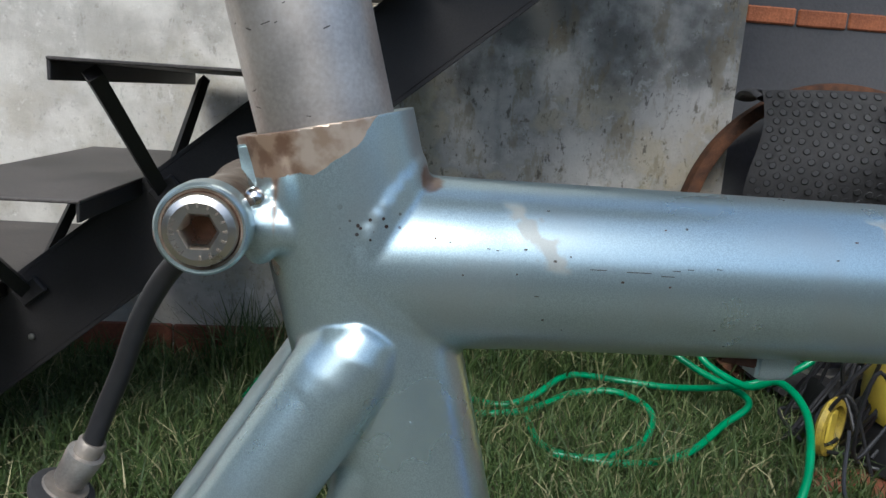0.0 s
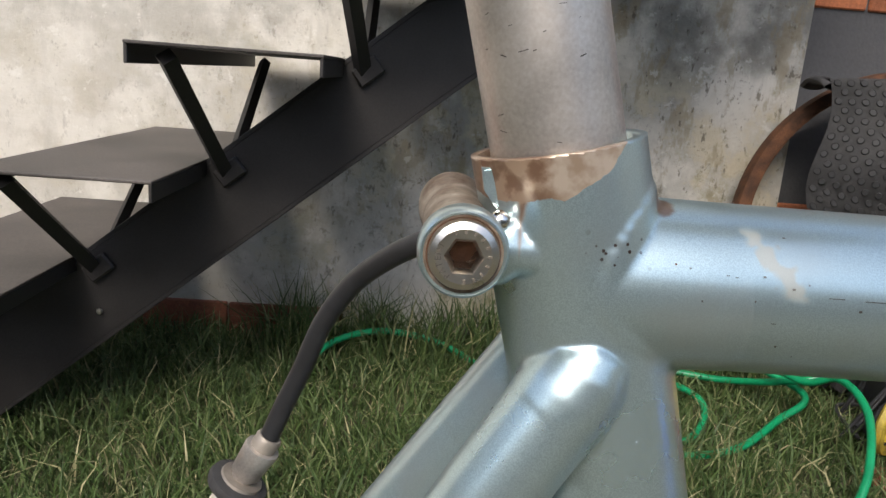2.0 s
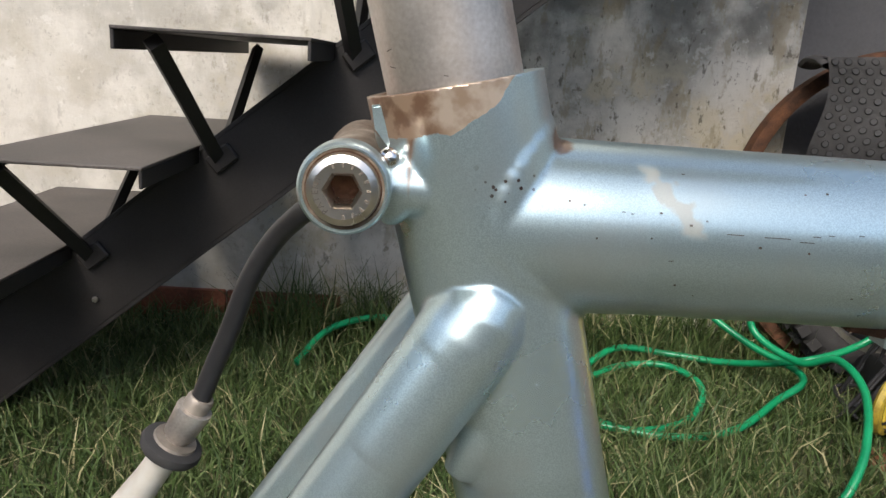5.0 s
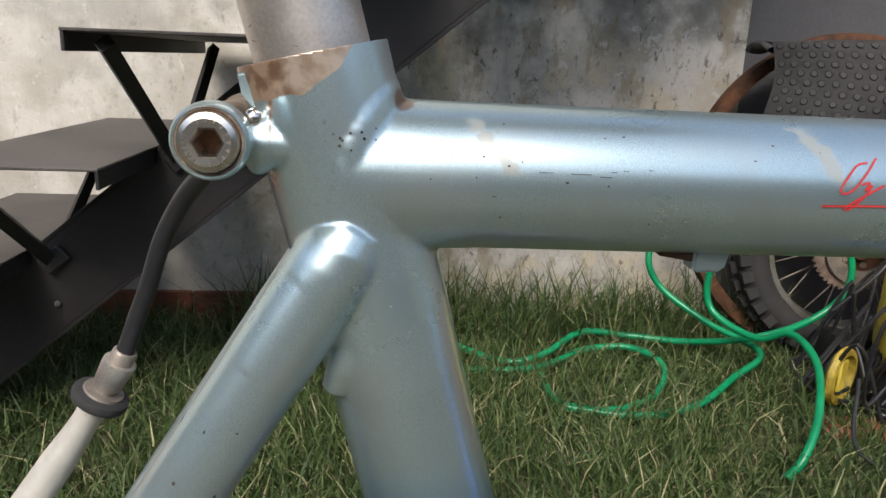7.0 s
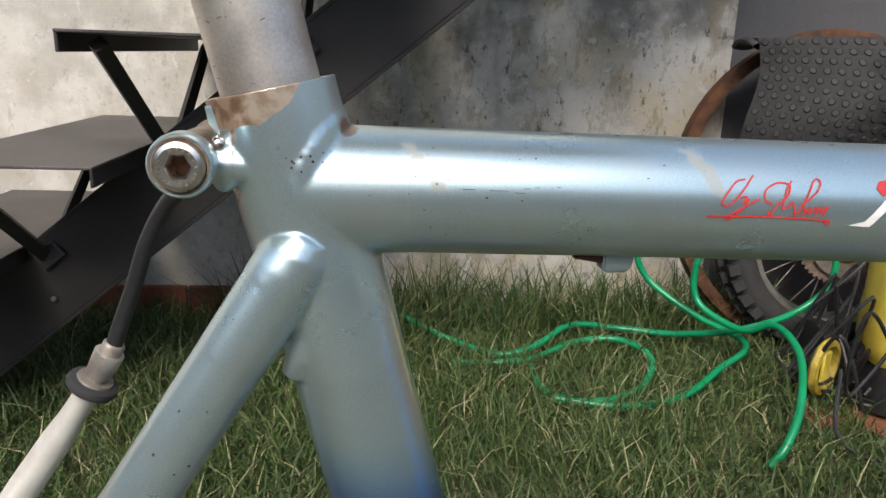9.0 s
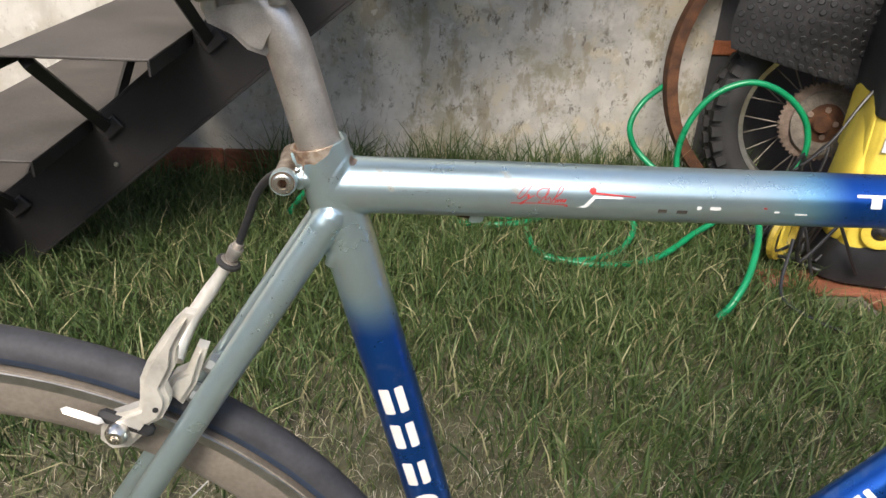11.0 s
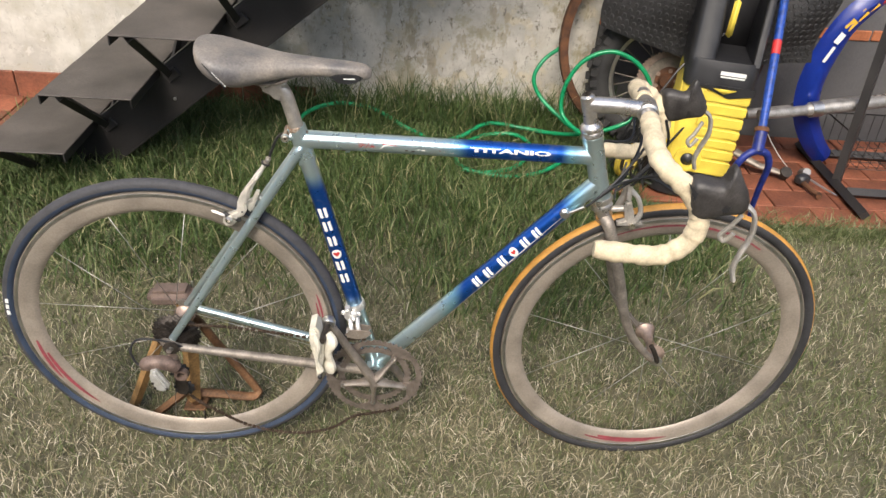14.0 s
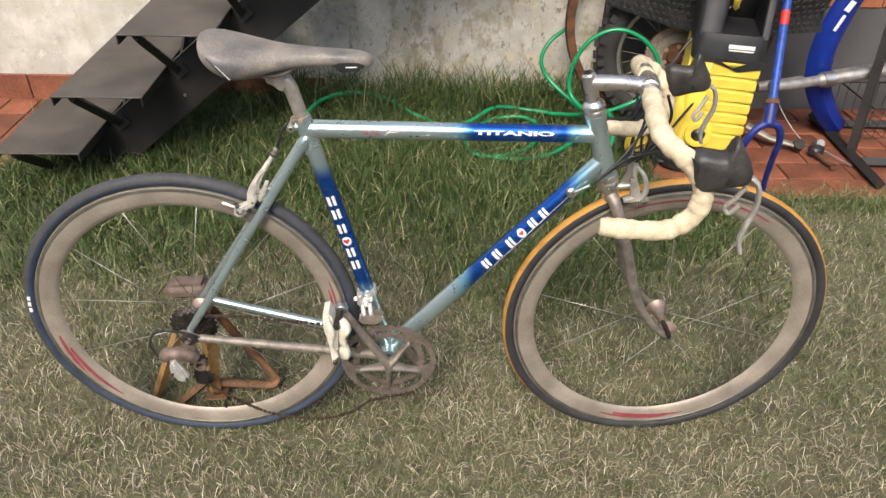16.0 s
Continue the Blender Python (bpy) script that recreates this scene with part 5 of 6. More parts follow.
for p, q in (((-0.004, -0.010, 0.648), (0.004, -0.010, 0.643)), ((-0.016, -0.010, 0.625), (-0.008, -0.010, 0.620))):
    part("mount_bolt", tube([p, q], 0.0066, 8), M_ALU, rb, smooth=False)
RING, RING_D = Vector((0.0005, 0.042, 0.6868)), Vector((0.50, 0.0, 0.87)).normalized()
cable_set = part("rubber_ring", lathe([(0.003, -0.0022), (0.0062, -0.0020), (0.0078, -0.0012), (0.0082, 0.0), (0.0078, 0.0013), (0.0062, 0.0020), (0.003, 0.0022)], 32, axis_to(RING, RING_D), closed=True), M_RUBBER, bike)
part("ring_washer", lathe([(0, 0.0020), (0.0058, 0.0020), (0.0056, 0.0027), (0, 0.0028)], 28, axis_to(RING, RING_D)), M_TITAN, cable_set)
part("barrel_adjuster", lathe([(0.0022, 0.0022), (0.0030, 0.0026), (0.0032, 0.0034), (0.0040, 0.0042), (0.0047, 0.0120), (0.0046, 0.0128), (0.0034, 0.0129)], 28, axis_to(RING, RING_D)), M_POST, cable_set)
part("cable_end", lathe([(0.0034, 0.0124), (0.0035, 0.0158), (0.0030, 0.0166), (0.0024, 0.0166)], 24, axis_to(RING, RING_D)), M_TITAN, cable_set)
part("brake_cable", tube(curve([(0.0083, 0.0420, 0.7005), (0.0120, 0.0415, 0.7100), (0.0165, 0.0405, 0.7208), (0.0215, 0.0385, 0.7340), (0.0280, 0.0340, 0.7450), (0.0350, 0.0270, 0.7530), (0.0420, 0.0200, 0.7590), (0.0480, 0.0140, 0.7625)], 8), 0.0025, 16), M_BLACKP, cable_set, "black rear brake cable housing")
fb = part("front_brake", plate([(-0.014, 0.026), (-0.004, 0.030), (0.004, 0.010), (0.010, -0.008), (0.026, -0.012), (0.028, -0.020), (-0.020, -0.022), (-0.022, -0.014), (-0.008, -0.008), (-0.012, 0.008)], 0.012, Matrix.Translation((0.660, -0.026, 0.654)) @ SIDE, bevel=0.003), M_LEVER, bike, "silver front caliper brake")
part("brake_arm", tube(curve([(0.648, 0.018, 0.640), (0.656, 0.012, 0.680), (0.650, 0.004, 0.706)], 4), 0.007, 12), M_LEVER, fb)
part("barrel_adjuster", tube([(0.652, -0.024, 0.684), (0.650, -0.022, 0.712)], 0.0045, 12), M_LEVER, fb)
part("shoe_bolt", lathe([(0, 0), (0.006, 0), (0.006, 0.005), (0, 0.005)], 14, Matrix.Translation((0.664, -0.034, 0.637)) @ SIDE), M_BOLT, fb)
part("brake_block", box(0.05, 0.010, 0.010, (0.662, -0.018, 0.636), 0.004), M_RUBBER, fb)
part("caliper_arm", tube(curve([(0.668, -0.030, 0.640), (0.676, -0.031, 0.662), (0.668, -0.027, 0.688), (0.652, -0.020, 0.704)], 5), [0.0062] * 5 + [0.0055] * 11, 12, squash=(1, 0.8)), M_LEVER, fb)
part("mount_bolt", tube([(0.622, -0.0, 0.650), (0.655, -0.010, 0.658)], 0.006, 12), M_LEVER, fb)
CABLES = [
    [(0.735, -0.205, 0.800), (0.720, -0.120, 0.745), (0.670, -0.040, 0.740), (0.650, -0.022, 0.712)],
    [(0.690, -0.190, 0.815), (0.680, -0.090, 0.770), (0.630, -0.030, 0.720), (0.578, -0.022, 0.665)],
    [(0.690, 0.190, 0.805), (0.690, 0.090, 0.760), (0.640, 0.000, 0.715), (0.590, -0.020, 0.675)],
    [(0.675, 0.180, 0.830), (0.660, 0.060, 0.770), (0.600, 0.030, 0.770), (0.590, 0.018, 0.760)],
    [(0.672, -0.050, 0.850), (0.690, -0.035, 0.800), (0.665, -0.030, 0.745), (0.625, -0.028, 0.705)],
    [(0.668, 0.050, 0.846), (0.684, 0.030, 0.790), (0.640, -0.010, 0.735), (0.600, -0.024, 0.690)],
]
for pts in CABLES:
    part("cable", tube(curve(pts, 10), 0.0025, 8), M_BLACKP, bike)
part("gear_wire", tube([(0.540, -0.020, 0.640), (0.225, -0.006, 0.236)], 0.0008, 6), M_SPOKE, bike)
part("gear_wire", tube([(0.200, -0.012, 0.229), (-0.16, -0.062, 0.326)], 0.0008, 6), M_SPOKE, bike)

# ---- steel staircase against the wall ----
stairs = thing("steel_staircase", "black steel staircase with open sheet treads against the wall", "staircase")
STEP = Vector((0.2325, 0, 0.189))
ang = math.atan2(STEP.z, STEP.x)
mid = Vector((0.024, 1.175, 0.797))
sm = Matrix.Translation(mid + STEP * 1.0) @ Matrix.Rotation(-ang, 4, 'Y')
for nm, sy, sz, y, z in (("stringer_web", 0.008, 0.137, -0.0185, 0), ("stringer_flange", 0.045, 0.008, 0, 0.0725), ("stringer_flange", 0.045, 0.008, 0, -0.0725)):
    bm = box(3.3, sy, sz, (0, y, z), 0.001)
    bmesh.ops.transform(bm, matrix=sm, verts=bm.verts)
    part(nm, bm, M_STEEL_BLACK, stairs, "black painted steel stringer" if sy < 0.01 else "", smooth=False)
for i in range(8):
    o = Vector((-1.055, 0, 0.237)) + STEP * i
    w, y0, y1 = 0.268, 0.885, 1.665
    t = part("tread", box(w, y1 - y0, 0.005, (o.x + w / 2, (y0 + y1) / 2, o.z), 0.0012), M_TREAD, stairs, "dull dark sheet-steel tread" if i == 0 else "", smooth=False)
    for x in (o.x + 0.003, o.x + w - 0.003):
        part("tread_lip", box(0.005, y1 - y0 - 0.002, 0.026, (x, (y0 + y1) / 2, o.z - 0.0155), 0.001), M_STEEL_BLACK, t, smooth=False)
    f = Vector((o.x + 0.068, 1.150, o.z - 0.205))
    for a, c, r in (((o.x + 0.046, 0.920, o.z - 0.016), f, 0.0125), ((o.x + 0.062, 1.500, o.z - 0.016), (o.x + 0.068, 1.195, o.z - 0.200), 0.010)):
        part("strut", tube([a, c], [r * 1.25] * 2, 4), M_STEEL_BLACK, t, smooth=False)
    part("weld_gusset", box(0.05, 0.012, 0.034, (f.x + 0.01, 1.144, f.z), 0.003, rot=Matrix.Rotation(-ang, 4, 'Y')), M_STEEL_BLACK, t, smooth=False)
part("bolt", lathe([(0, 0), (0.006, 0), (0.005, 0.003), (0, 0.004)], 12, Matrix.Translation((-0.515, 1.148, 0.325)) @ SIDE), M_ALU, stairs)


# ---- coiled green garden hose ----
hose = thing("garden_hose", "green plastic garden hose looped over the grass", "hose")
H1 = [(-0.19, 1.40, 0.105), (-0.13, 1.50, 0.150), (-0.02, 1.57, 0.162), (0.12, 1.57, 0.145), (0.25, 1.49, 0.110), (0.37, 1.41, 0.100), (0.46, 1.42, 0.115), (0.57, 1.50, 0.140), (0.70, 1.50, 0.13), (0.82, 1.44, 0.14), (0.92, 1.32, 0.200), (1.05, 1.33, 0.24), (1.125, 1.335, 0.31), (1.12, 1.345, 0.40), (1.055, 1.36, 0.47), (0.965, 1.375, 0.495), (0.875, 1.385, 0.45), (0.825, 1.385, 0.35), (0.83, 1.37, 0.25), (0.895, 1.28, 0.215), (0.935, 1.215, 0.250), (0.940, 1.12, 0.225), (0.895, 1.02, 0.165), (0.845, 0.965, 0.11), (0.814, 0.958, 0.071)]
part("hose_run", tube(curve(H1, 9), 0.0080, 12), M_HOSE, hose)
H2 = [(0.26, 1.40, 0.085), (0.36, 1.37, 0.095), (0.46, 1.39, 0.10), (0.57, 1.46, 0.11), (0.68, 1.45, 0.12), (0.73, 1.36, 0.11), (0.66, 1.24, 0.09), (0.53, 1.19, 0.085), (0.45, 1.25, 0.085), (0.44, 1.35, 0.095)]
part("hose_run", tube(curve(H2, 9), 0.0080, 12), M_HOSE, hose)
H3 = [(0.46, 1.21, 0.085), (0.60, 1.17, 0.085), (0.74, 1.20, 0.09), (0.86, 1.28, 0.12), (0.94, 1.33, 0.16), (0.86, 1.44, 0.19), (0.77, 1.52, 0.25), (0.735, 1.54, 0.32), (0.765, 1.56, 0.385), (0.83, 1.59, 0.43)]
part("hose_run", tube(curve(H3, 9), 0.0080, 12), M_HOSE, hose)
part("hose_run", tube(curve([(1.42, 1.60, 0.42), (1.55, 1.62, 0.40), (1.66, 1.63, 0.41), (1.75, 1.64, 0.46)], 8), 0.0085, 12), M_HOSE, hose)

# ---- rusty hoop and old knobbly wheel under a rubber mat ----
hoop = thing("iron_hoop", "big rusty iron wheel hoop leaning on the wall", "hoop")
part("band", lathe([(0.372, -0.020), (0.380, -0.022), (0.402, -0.020), (0.406, 0), (0.402, 0.020), (0.380, 0.022), (0.372, 0.020), (0.378, 0.0)], 80, Matrix.Translation((1.222, 1.575, 0.478)) @ Matrix.Rotation(radians(-6), 4, 'X') @ SIDE, closed=True), M_RUST, hoop)
moto = thing("old_motorcycle_wheel", "dirty knobbly motorcycle wheel with rusty sprocket", "wheel")
MC = Matrix.Translation((1.215, 1.480, 0.375)) @ Matrix.Rotation(radians(-8), 4, 'Z') @ Matrix.Rotation(radians(-5), 4, 'X') @ SIDE
part("tyre", lathe([(0.235 + 0.044 * math.cos(a), 0.046 * math.sin(a)) for a in [2 * math.pi * i / 18 for i in range(18)]], 64, MC, closed=True), M_RUBBER, moto)
bm = bmesh.new()
for i in range(40):
    for k, h in ((-0.030, 0.0), (0.0, 0.5), (0.030, 0.0)):
        a = 2 * math.pi * (i + h) / 40
        r = 0.278 if k == 0 else 0.264
        q = MC @ Matrix.Rotation(a, 4, 'Z') @ Matrix.Translation((r, 0, k * 1.15))
        box(0.026, 0.026, 0.022, bm=bm)
        bmesh.ops.transform(bm, matrix=q, verts=bm.verts[-8:])
part("tread_block", bm, M_RUBBER, moto, "rows of rubber tread blocks", smooth=False)["kind"] = "stuff"
part("rim", lathe([(0.194, -0.034), (0.206, -0.036), (0.208, -0.03), (0.200, 0.0), (0.208, 0.03), (0.206, 0.036), (0.194, 0.034), (0.186, 0.0)], 56, MC, closed=True), M_ALU, moto)
part("sprocket", gear(0.105, 46, 0.005, MC @ Matrix.Translation((0, 0, 0.030)), hole=0.072, depth=0.006), M_BRONZE, moto)
part("brake_disc", gear(0.088, 60, 0.004, MC @ Matrix.Translation((0.012, 0, 0.042)), hole=0.052, depth=0.001), M_TITAN, moto)
part("hub", lathe([(0, 0.06), (0.022, 0.06), (0.028, 0.045), (0.060, 0.040), (0.060, -0.04), (0.020, -0.06), (0, -0.06)], 28, MC), M_RUST, moto)
for k in range(5):
    a = 2 * math.pi * k / 5
    part("hub_bolt", lathe([(0, 0.048), (0.008, 0.048), (0.008, 0.040), (0, 0.040)], 8, MC @ Matrix.Translation((0.038 * math.cos(a), 0.038 * math.sin(a), 0.0))), M_BRONZE, moto)
for k in range(24):
    a = 2 * math.pi * k / 24
    part("spoke", tube([MC @ Vector((0.058 * math.cos(a + 0.25 * (-1) ** k), 0.058 * math.sin(a + 0.25 * (-1) ** k), 0.03 * (-1) ** (k // 2))), MC @ Vector((0.196 * math.cos(a), 0.196 * math.sin(a), 0))], 0.002, 6), M_TITAN, moto)

# mat draped over the wheel: a sheet that folds over at its top
mat_thing = thing("rubber_mat", "black perforated rubber mat draped over old wheels", "mat")


def drape(u, v):
    """u along its width (0..1), v from the top edge down (-0.4 is behind the fold)."""
    x = 0.948 + 0.73 * u + 0.012 * math.sin(v * 6)
    front = 1.345 + 0.145 * max(0.0, 1 - u / 0.36) ** 1.4
    bulge = 0.024 * math.sin(u * 5.2) + 0.014 * math.sin(u * 11 + v * 4)
    low = 0.560 - 0.075 * min(1, u / 0.45) if u < 0.45 else 0.485 + 0.06 * (u - 0.45)
    top = 0.848 - 0.006 * u + 0.010 * math.sin(u * 6)
    if v < 0:
        return Vector((x, front - v * (0.24 + 0.3 * min(1.0, u / 0.4)) + bulge * (1 + v), top - 0.12 * v * v))
    return Vector((x - 0.01 * v, front - 0.021 * math.sin(math.pi * min(1, v * 1.2)) + bulge - 0.02 * v, top + (low - top) * v))


bm = bmesh.new()
NU, NV = 40, 30
vs = [[bm.verts.new(drape(i / NU, -0.45 + 1.45 * j / NV)) for i in range(NU + 1)] for j in range(NV + 1)]
for j in range(NV):
    for i in range(NU):
        bm.faces.new((vs[j][i], vs[j][i + 1], vs[j + 1][i + 1], vs[j + 1][i]))
bmesh.ops.solidify(bm, geom=bm.faces[:], thickness=0.006)
bmesh.ops.recalc_face_normals(bm, faces=bm.faces)
part("sheet", bm, M_MAT, mat_thing)
bm = bmesh.new()
for r in range(15):
    for c in range(30):
        u, v = (c + 0.5 + 0.5 * (r % 2)) / 30.5, (r + 0.5) / 15
        if u > 0.99:
            continue
        p = drape(u, v)
        du, dv = (drape(u + 0.01, v) - p).normalized(), (drape(u, v + 0.01) - p).normalized()
        n = du.cross(dv)
        n = -n if n.y > 0 else n
        k = 10
        ctr = p + n * 0.0031
        o = [bm.verts.new(ctr - n * 0.0015 + (du * math.cos(2 * math.pi * q / k) + dv * math.sin(2 * math.pi * q / k)) * 0.0080) for q in range(k)]
        t = [bm.verts.new(ctr + n * 0.0004 + (du * math.cos(2 * math.pi * q / k) + dv * math.sin(2 * math.pi * q / k)) * 0.0066) for q in range(k)]
        for q in range(k):
            bm.faces.new((o[q], o[(q + 1) % k], t[(q + 1) % k], t[q]))
        bm.faces.new(t)
bmesh.ops.recalc_face_normals(bm, faces=bm.faces)
studs = part("stud", bm, mat("worn_rubber_stud", (0.016, 0.016, 0.017), 0.62, 0, 0.3, 30, 0.1), mat_thing, "round studs of the mat", smooth=False)
studs["kind"] = "stuff"
# the curled side of the mat
part("curl", tube(curve([(0.962, 1.492, 0.830), (0.957, 1.520, 0.842), (0.957, 1.560, 0.842), (0.962, 1.590, 0.830)], 5), 0.012, 14, caps=False, squash=(2.2, 0.8)), M_MAT, mat_thing)
part("bar_on_mat", tube([(1.13, 1.30, 0.862), (1.31, 1.27, 0.815)], 0.008, 10), M_DARKSTEEL, mat_thing)

# ---- pressure washer ----
washer = thing("pressure_washer", "yellow and black upright pressure washer on the patio", "pressure washer")
WM = Matrix.Translation((1.302, 1.228, 0.060)) @ Matrix.Rotation(radians(-15), 4, "Z")


def loft(rows, n=28, power=4.0, m=WM, bm=None):
    """Rounded-rectangle sections (height, half width, half depth, offset y)."""
    bm = bmesh.new() if bm is None else bm
    rings = []
    for h, a, d, oy in rows:
        ring = []
        for j in range(n):
            t = 2 * math.pi * j / n
            c, s = math.cos(t), math.sin(t)
            ring.append(bm.verts.new(m @ Vector((a * abs(c) ** (2 / power) * (1 if c >= 0 else -1), oy + d * abs(s) ** (2 / power) * (1 if s >= 0 else -1), h))))
        rings.append(ring)
    for p, q in zip(rings, rings[1:]):
        for j in range(n):
            bm.faces.new((p[j], q[j], q[(j + 1) % n], p[(j + 1) % n]))
    bm.faces.new(rings[0])
    bm.faces.new(rings[-1][::-1])
    bmesh.ops.recalc_face_normals(bm, faces=bm.faces)
    return bm


part("base", loft([(0.0, 0.13, 0.11, 0.0), (0.012, 0.145, 0.128, 0), (0.085, 0.140, 0.132, 0), (0.112, 0.118, 0.128, 0)]), M_BLACKP, washer, "black plastic base")
front_shell = part("front_shell", loft([(0.100, 0.108, 0.118, 0), (0.108, 0.113, 0.126, 0), (0.25, 0.115, 0.127, 0), (0.412, 0.114, 0.125, 0), (0.418, 0.110, 0.120, 0)], 36, 6.0), M_YELLOW, washer, "yellow slatted front shell")
SLOTS = [0.108, 0.169, 0.209, 0.247, 0.285, 0.328, 0.370, 0.416]
for k, (lo, hi) in enumerate(zip(SLOTS, SLOTS[1:])):
    left = (-0.020, -0.004, -0.036, -0.042, -0.044, -0.044, -0.044)[k]
    w, h = 0.1075 - left, hi - lo - 0.0055
    part("slat", box(w, 0.014, h, (0, 0, 0), 0.0045, seg=3), M_YELLOW, front_shell, smooth=False).matrix_local = WM @ Matrix.Translation((left + w / 2, -0.1245, (lo + hi) / 2))
part("cheek", loft([(0.110, 0.026, 0.060, 0), (0.15, 0.040, 0.085, 0), (0.22, 0.040, 0.09, 0), (0.32, 0.026, 0.08, 0.01), (0.42, 0.012, 0.06, 0.02)], 28, 2.6, WM @ Matrix.Translation((-0.106, -0.030, 0.0))), M_YELLOW, washer)
part("ear", loft([(0.30, 0.012, 0.10, 0.01), (0.42, 0.012, 0.095, 0.012), (0.480, 0.007, 0.075, 0.02)], m=WM @ Matrix.Translation((-0.108, -0.010, 0.0))), M_YELLOW, washer)
knob = part("knob_ring", lathe([(0.024, -0.006), (0.024, 0.004), (0.040, 0.008), (0.045, 0.006), (0.046, -0.010)], 32, WM @ Matrix.Translation((-0.036, -0.132, 0.160)) @ SIDE, closed=True), M_YELLOW, washer)
part("knob", lathe([(0, 0.020), (0.006, 0.020), (0.010, 0.010), (0.022, 0.004), (0.024, -0.006), (0, -0.006)], 24, WM @ Matrix.Translation((-0.036, -0.132, 0.160)) @ SIDE), M_BLACKP, knob)
top = part("top_shell", loft([(0.416, 0.112, 0.128, 0.0), (0.422, 0.117, 0.133, 0.0), (0.47, 0.117, 0.130, 0.002), (0.508, 0.116, 0.122, 0.006)], 36, 6.0), M_BLACKP, washer, "black plastic upper shell with a carrying handle")
part("point", plate([(-0.079, 0.014), (0.079, 0.014), (0.079, -0.009), (0.0, -0.026), (-0.079, 0.002)], 0.006, WM @ Matrix.Translation((0.035, -0.1335, 0.420)) @ SIDE, bevel=0.001), M_BLACKP, top)
part("chevron", plate([(-0.037, 0.007), (0.037, 0.007), (0.0, -0.010)], 0.004, WM @ Matrix.Translation((0.018, -0.137, 0.417)) @ SIDE), M_YELLOW, top)
for x, a in ((-0.071, 0.046), (0.098, 0.0165)):
    part("handle_post", loft([(0.500, a, 0.118, 0.006), (0.57, a, 0.100, 0.012), (0.72, a * 0.9, 0.070, 0.03), (0.84, a * 0.85, 0.05, 0.04)], 24, 5, WM @ Matrix.Translation((x, 0, 0))), M_BLACKP, top)
part("handle_grip", loft([(-0.105, 0.02, 0.03, 0), (0.105, 0.02, 0.03, 0)], 16, 2.5, WM @ Matrix.Translation((0, 0.04, 0.84)) @ Matrix.Rotation(radians(90), 4, 'Y')), M_BLACKP, top)
part("back_panel", box(0.13, 0.02, 0.36), M_BLACKP, top).matrix_local = WM @ Matrix.Translation((0.03, 0.095, 0.65))
part("yellow_inlay", box(0.020, 0.02, 0.12, (0, 0, 0), 0.006, seg=2), M_YELLOW, top).matrix_local = WM @ Matrix.Translation((-0.006, -0.055, 0.63))
for w, h, z in ((0.080, 0.012, 0.474), (0.076, 0.004, 0.462)):
    part("label_bar", box(w, 0.003, h), M_WHITE, top, smooth=False).matrix_local = WM @ Matrix.Translation((0.032, -0.1295, z))
for s in (-1, 1):
    part("wheel", lathe([(0, -0.02), (0.055, -0.02), (0.075, -0.016), (0.078, 0), (0.075, 0.016), (0.055, 0.02), (0, 0.02)], 28, Matrix.Translation((1.268 + 0.150 * s, 1.34, 0.138)) @ Matrix.Rotation(radians(90), 4, 'Y')), M_BLACKP, washer)
# darker and more olive than the shell's yellow
M_REEL = mat("olive_yellow_plastic", (0.40, 0.29, 0.035), 0.6, 0, 0.5, 45, 0.1)
RM = Matrix.Translation((1.058, 1.205, 0.158)) @ Matrix.Rotation(radians(35), 4, 'Z') @ SIDE
part("sticker", box(0.030, 0.003, 0.036), M_WHITE, washer, smooth=False).matrix_local = WM @ Matrix.Translation((-0.076, -0.1275, 0.365))
reel = part("hose_reel", lathe([(0.044, -0.008), (0.060, -0.010), (0.066, -0.004), (0.062, 0.006), (0.050, 0.008), (0.046, 0.002)], 32, RM, closed=True), M_REEL, washer, "dark olive-yellow and black hose reel")
part("reel_centre", lathe([(0, -0.004), (0.046, -0.006), (0.046, -0.020), (0, -0.020)], 24, RM), M_BLACKP, reel)
part("reel_spoke", box(0.036, 0.070, 0.008, (0.004, 0, -0.001), 0.003), M_YELLOW, reel).matrix_local = RM
rng = random.Random(5)
for k in range(9):
    c = Vector((1.10 + rng.uniform(-0.05, 0.06), 1.20 + rng.uniform(-0.06, 0.06), 0.07))
    pts = [c + Vector((rng.uniform(-0.12, 0.12), rng.uniform(-0.08, 0.12), rng.uniform(0.0, 0.30) * (0.2 + 0.8 * (j % 2)))) for j in range(6)]
    for p in pts:
        p.z = max(p.z, 0.075)
    part("power_cord", tube(curve(pts, 8), 0.0042, 8), M_BLACKP, washer)
part("power_cord", tube(curve([(1.02, 1.22, 0.30), (1.10, 1.20, 0.40), (1.18, 1.22, 0.52), (1.30, 1.25, 0.62)], 8), 0.004, 8), M_BLACKP, washer)
part("power_cord", tube(curve([(1.02, 1.10, 0.20), (0.98, 1.02, 0.10), (1.03, 0.95, 0.075), (1.09, 0.90, 0.07)], 8), 0.004, 8), M_BLACKP, washer)
tagged(link("broken_brick", box(0.085, 0.07, 0.026, (1.035, 1.150, 0.066), 0.008), M_TILE), "broken red brick lying in the grass", "brick")

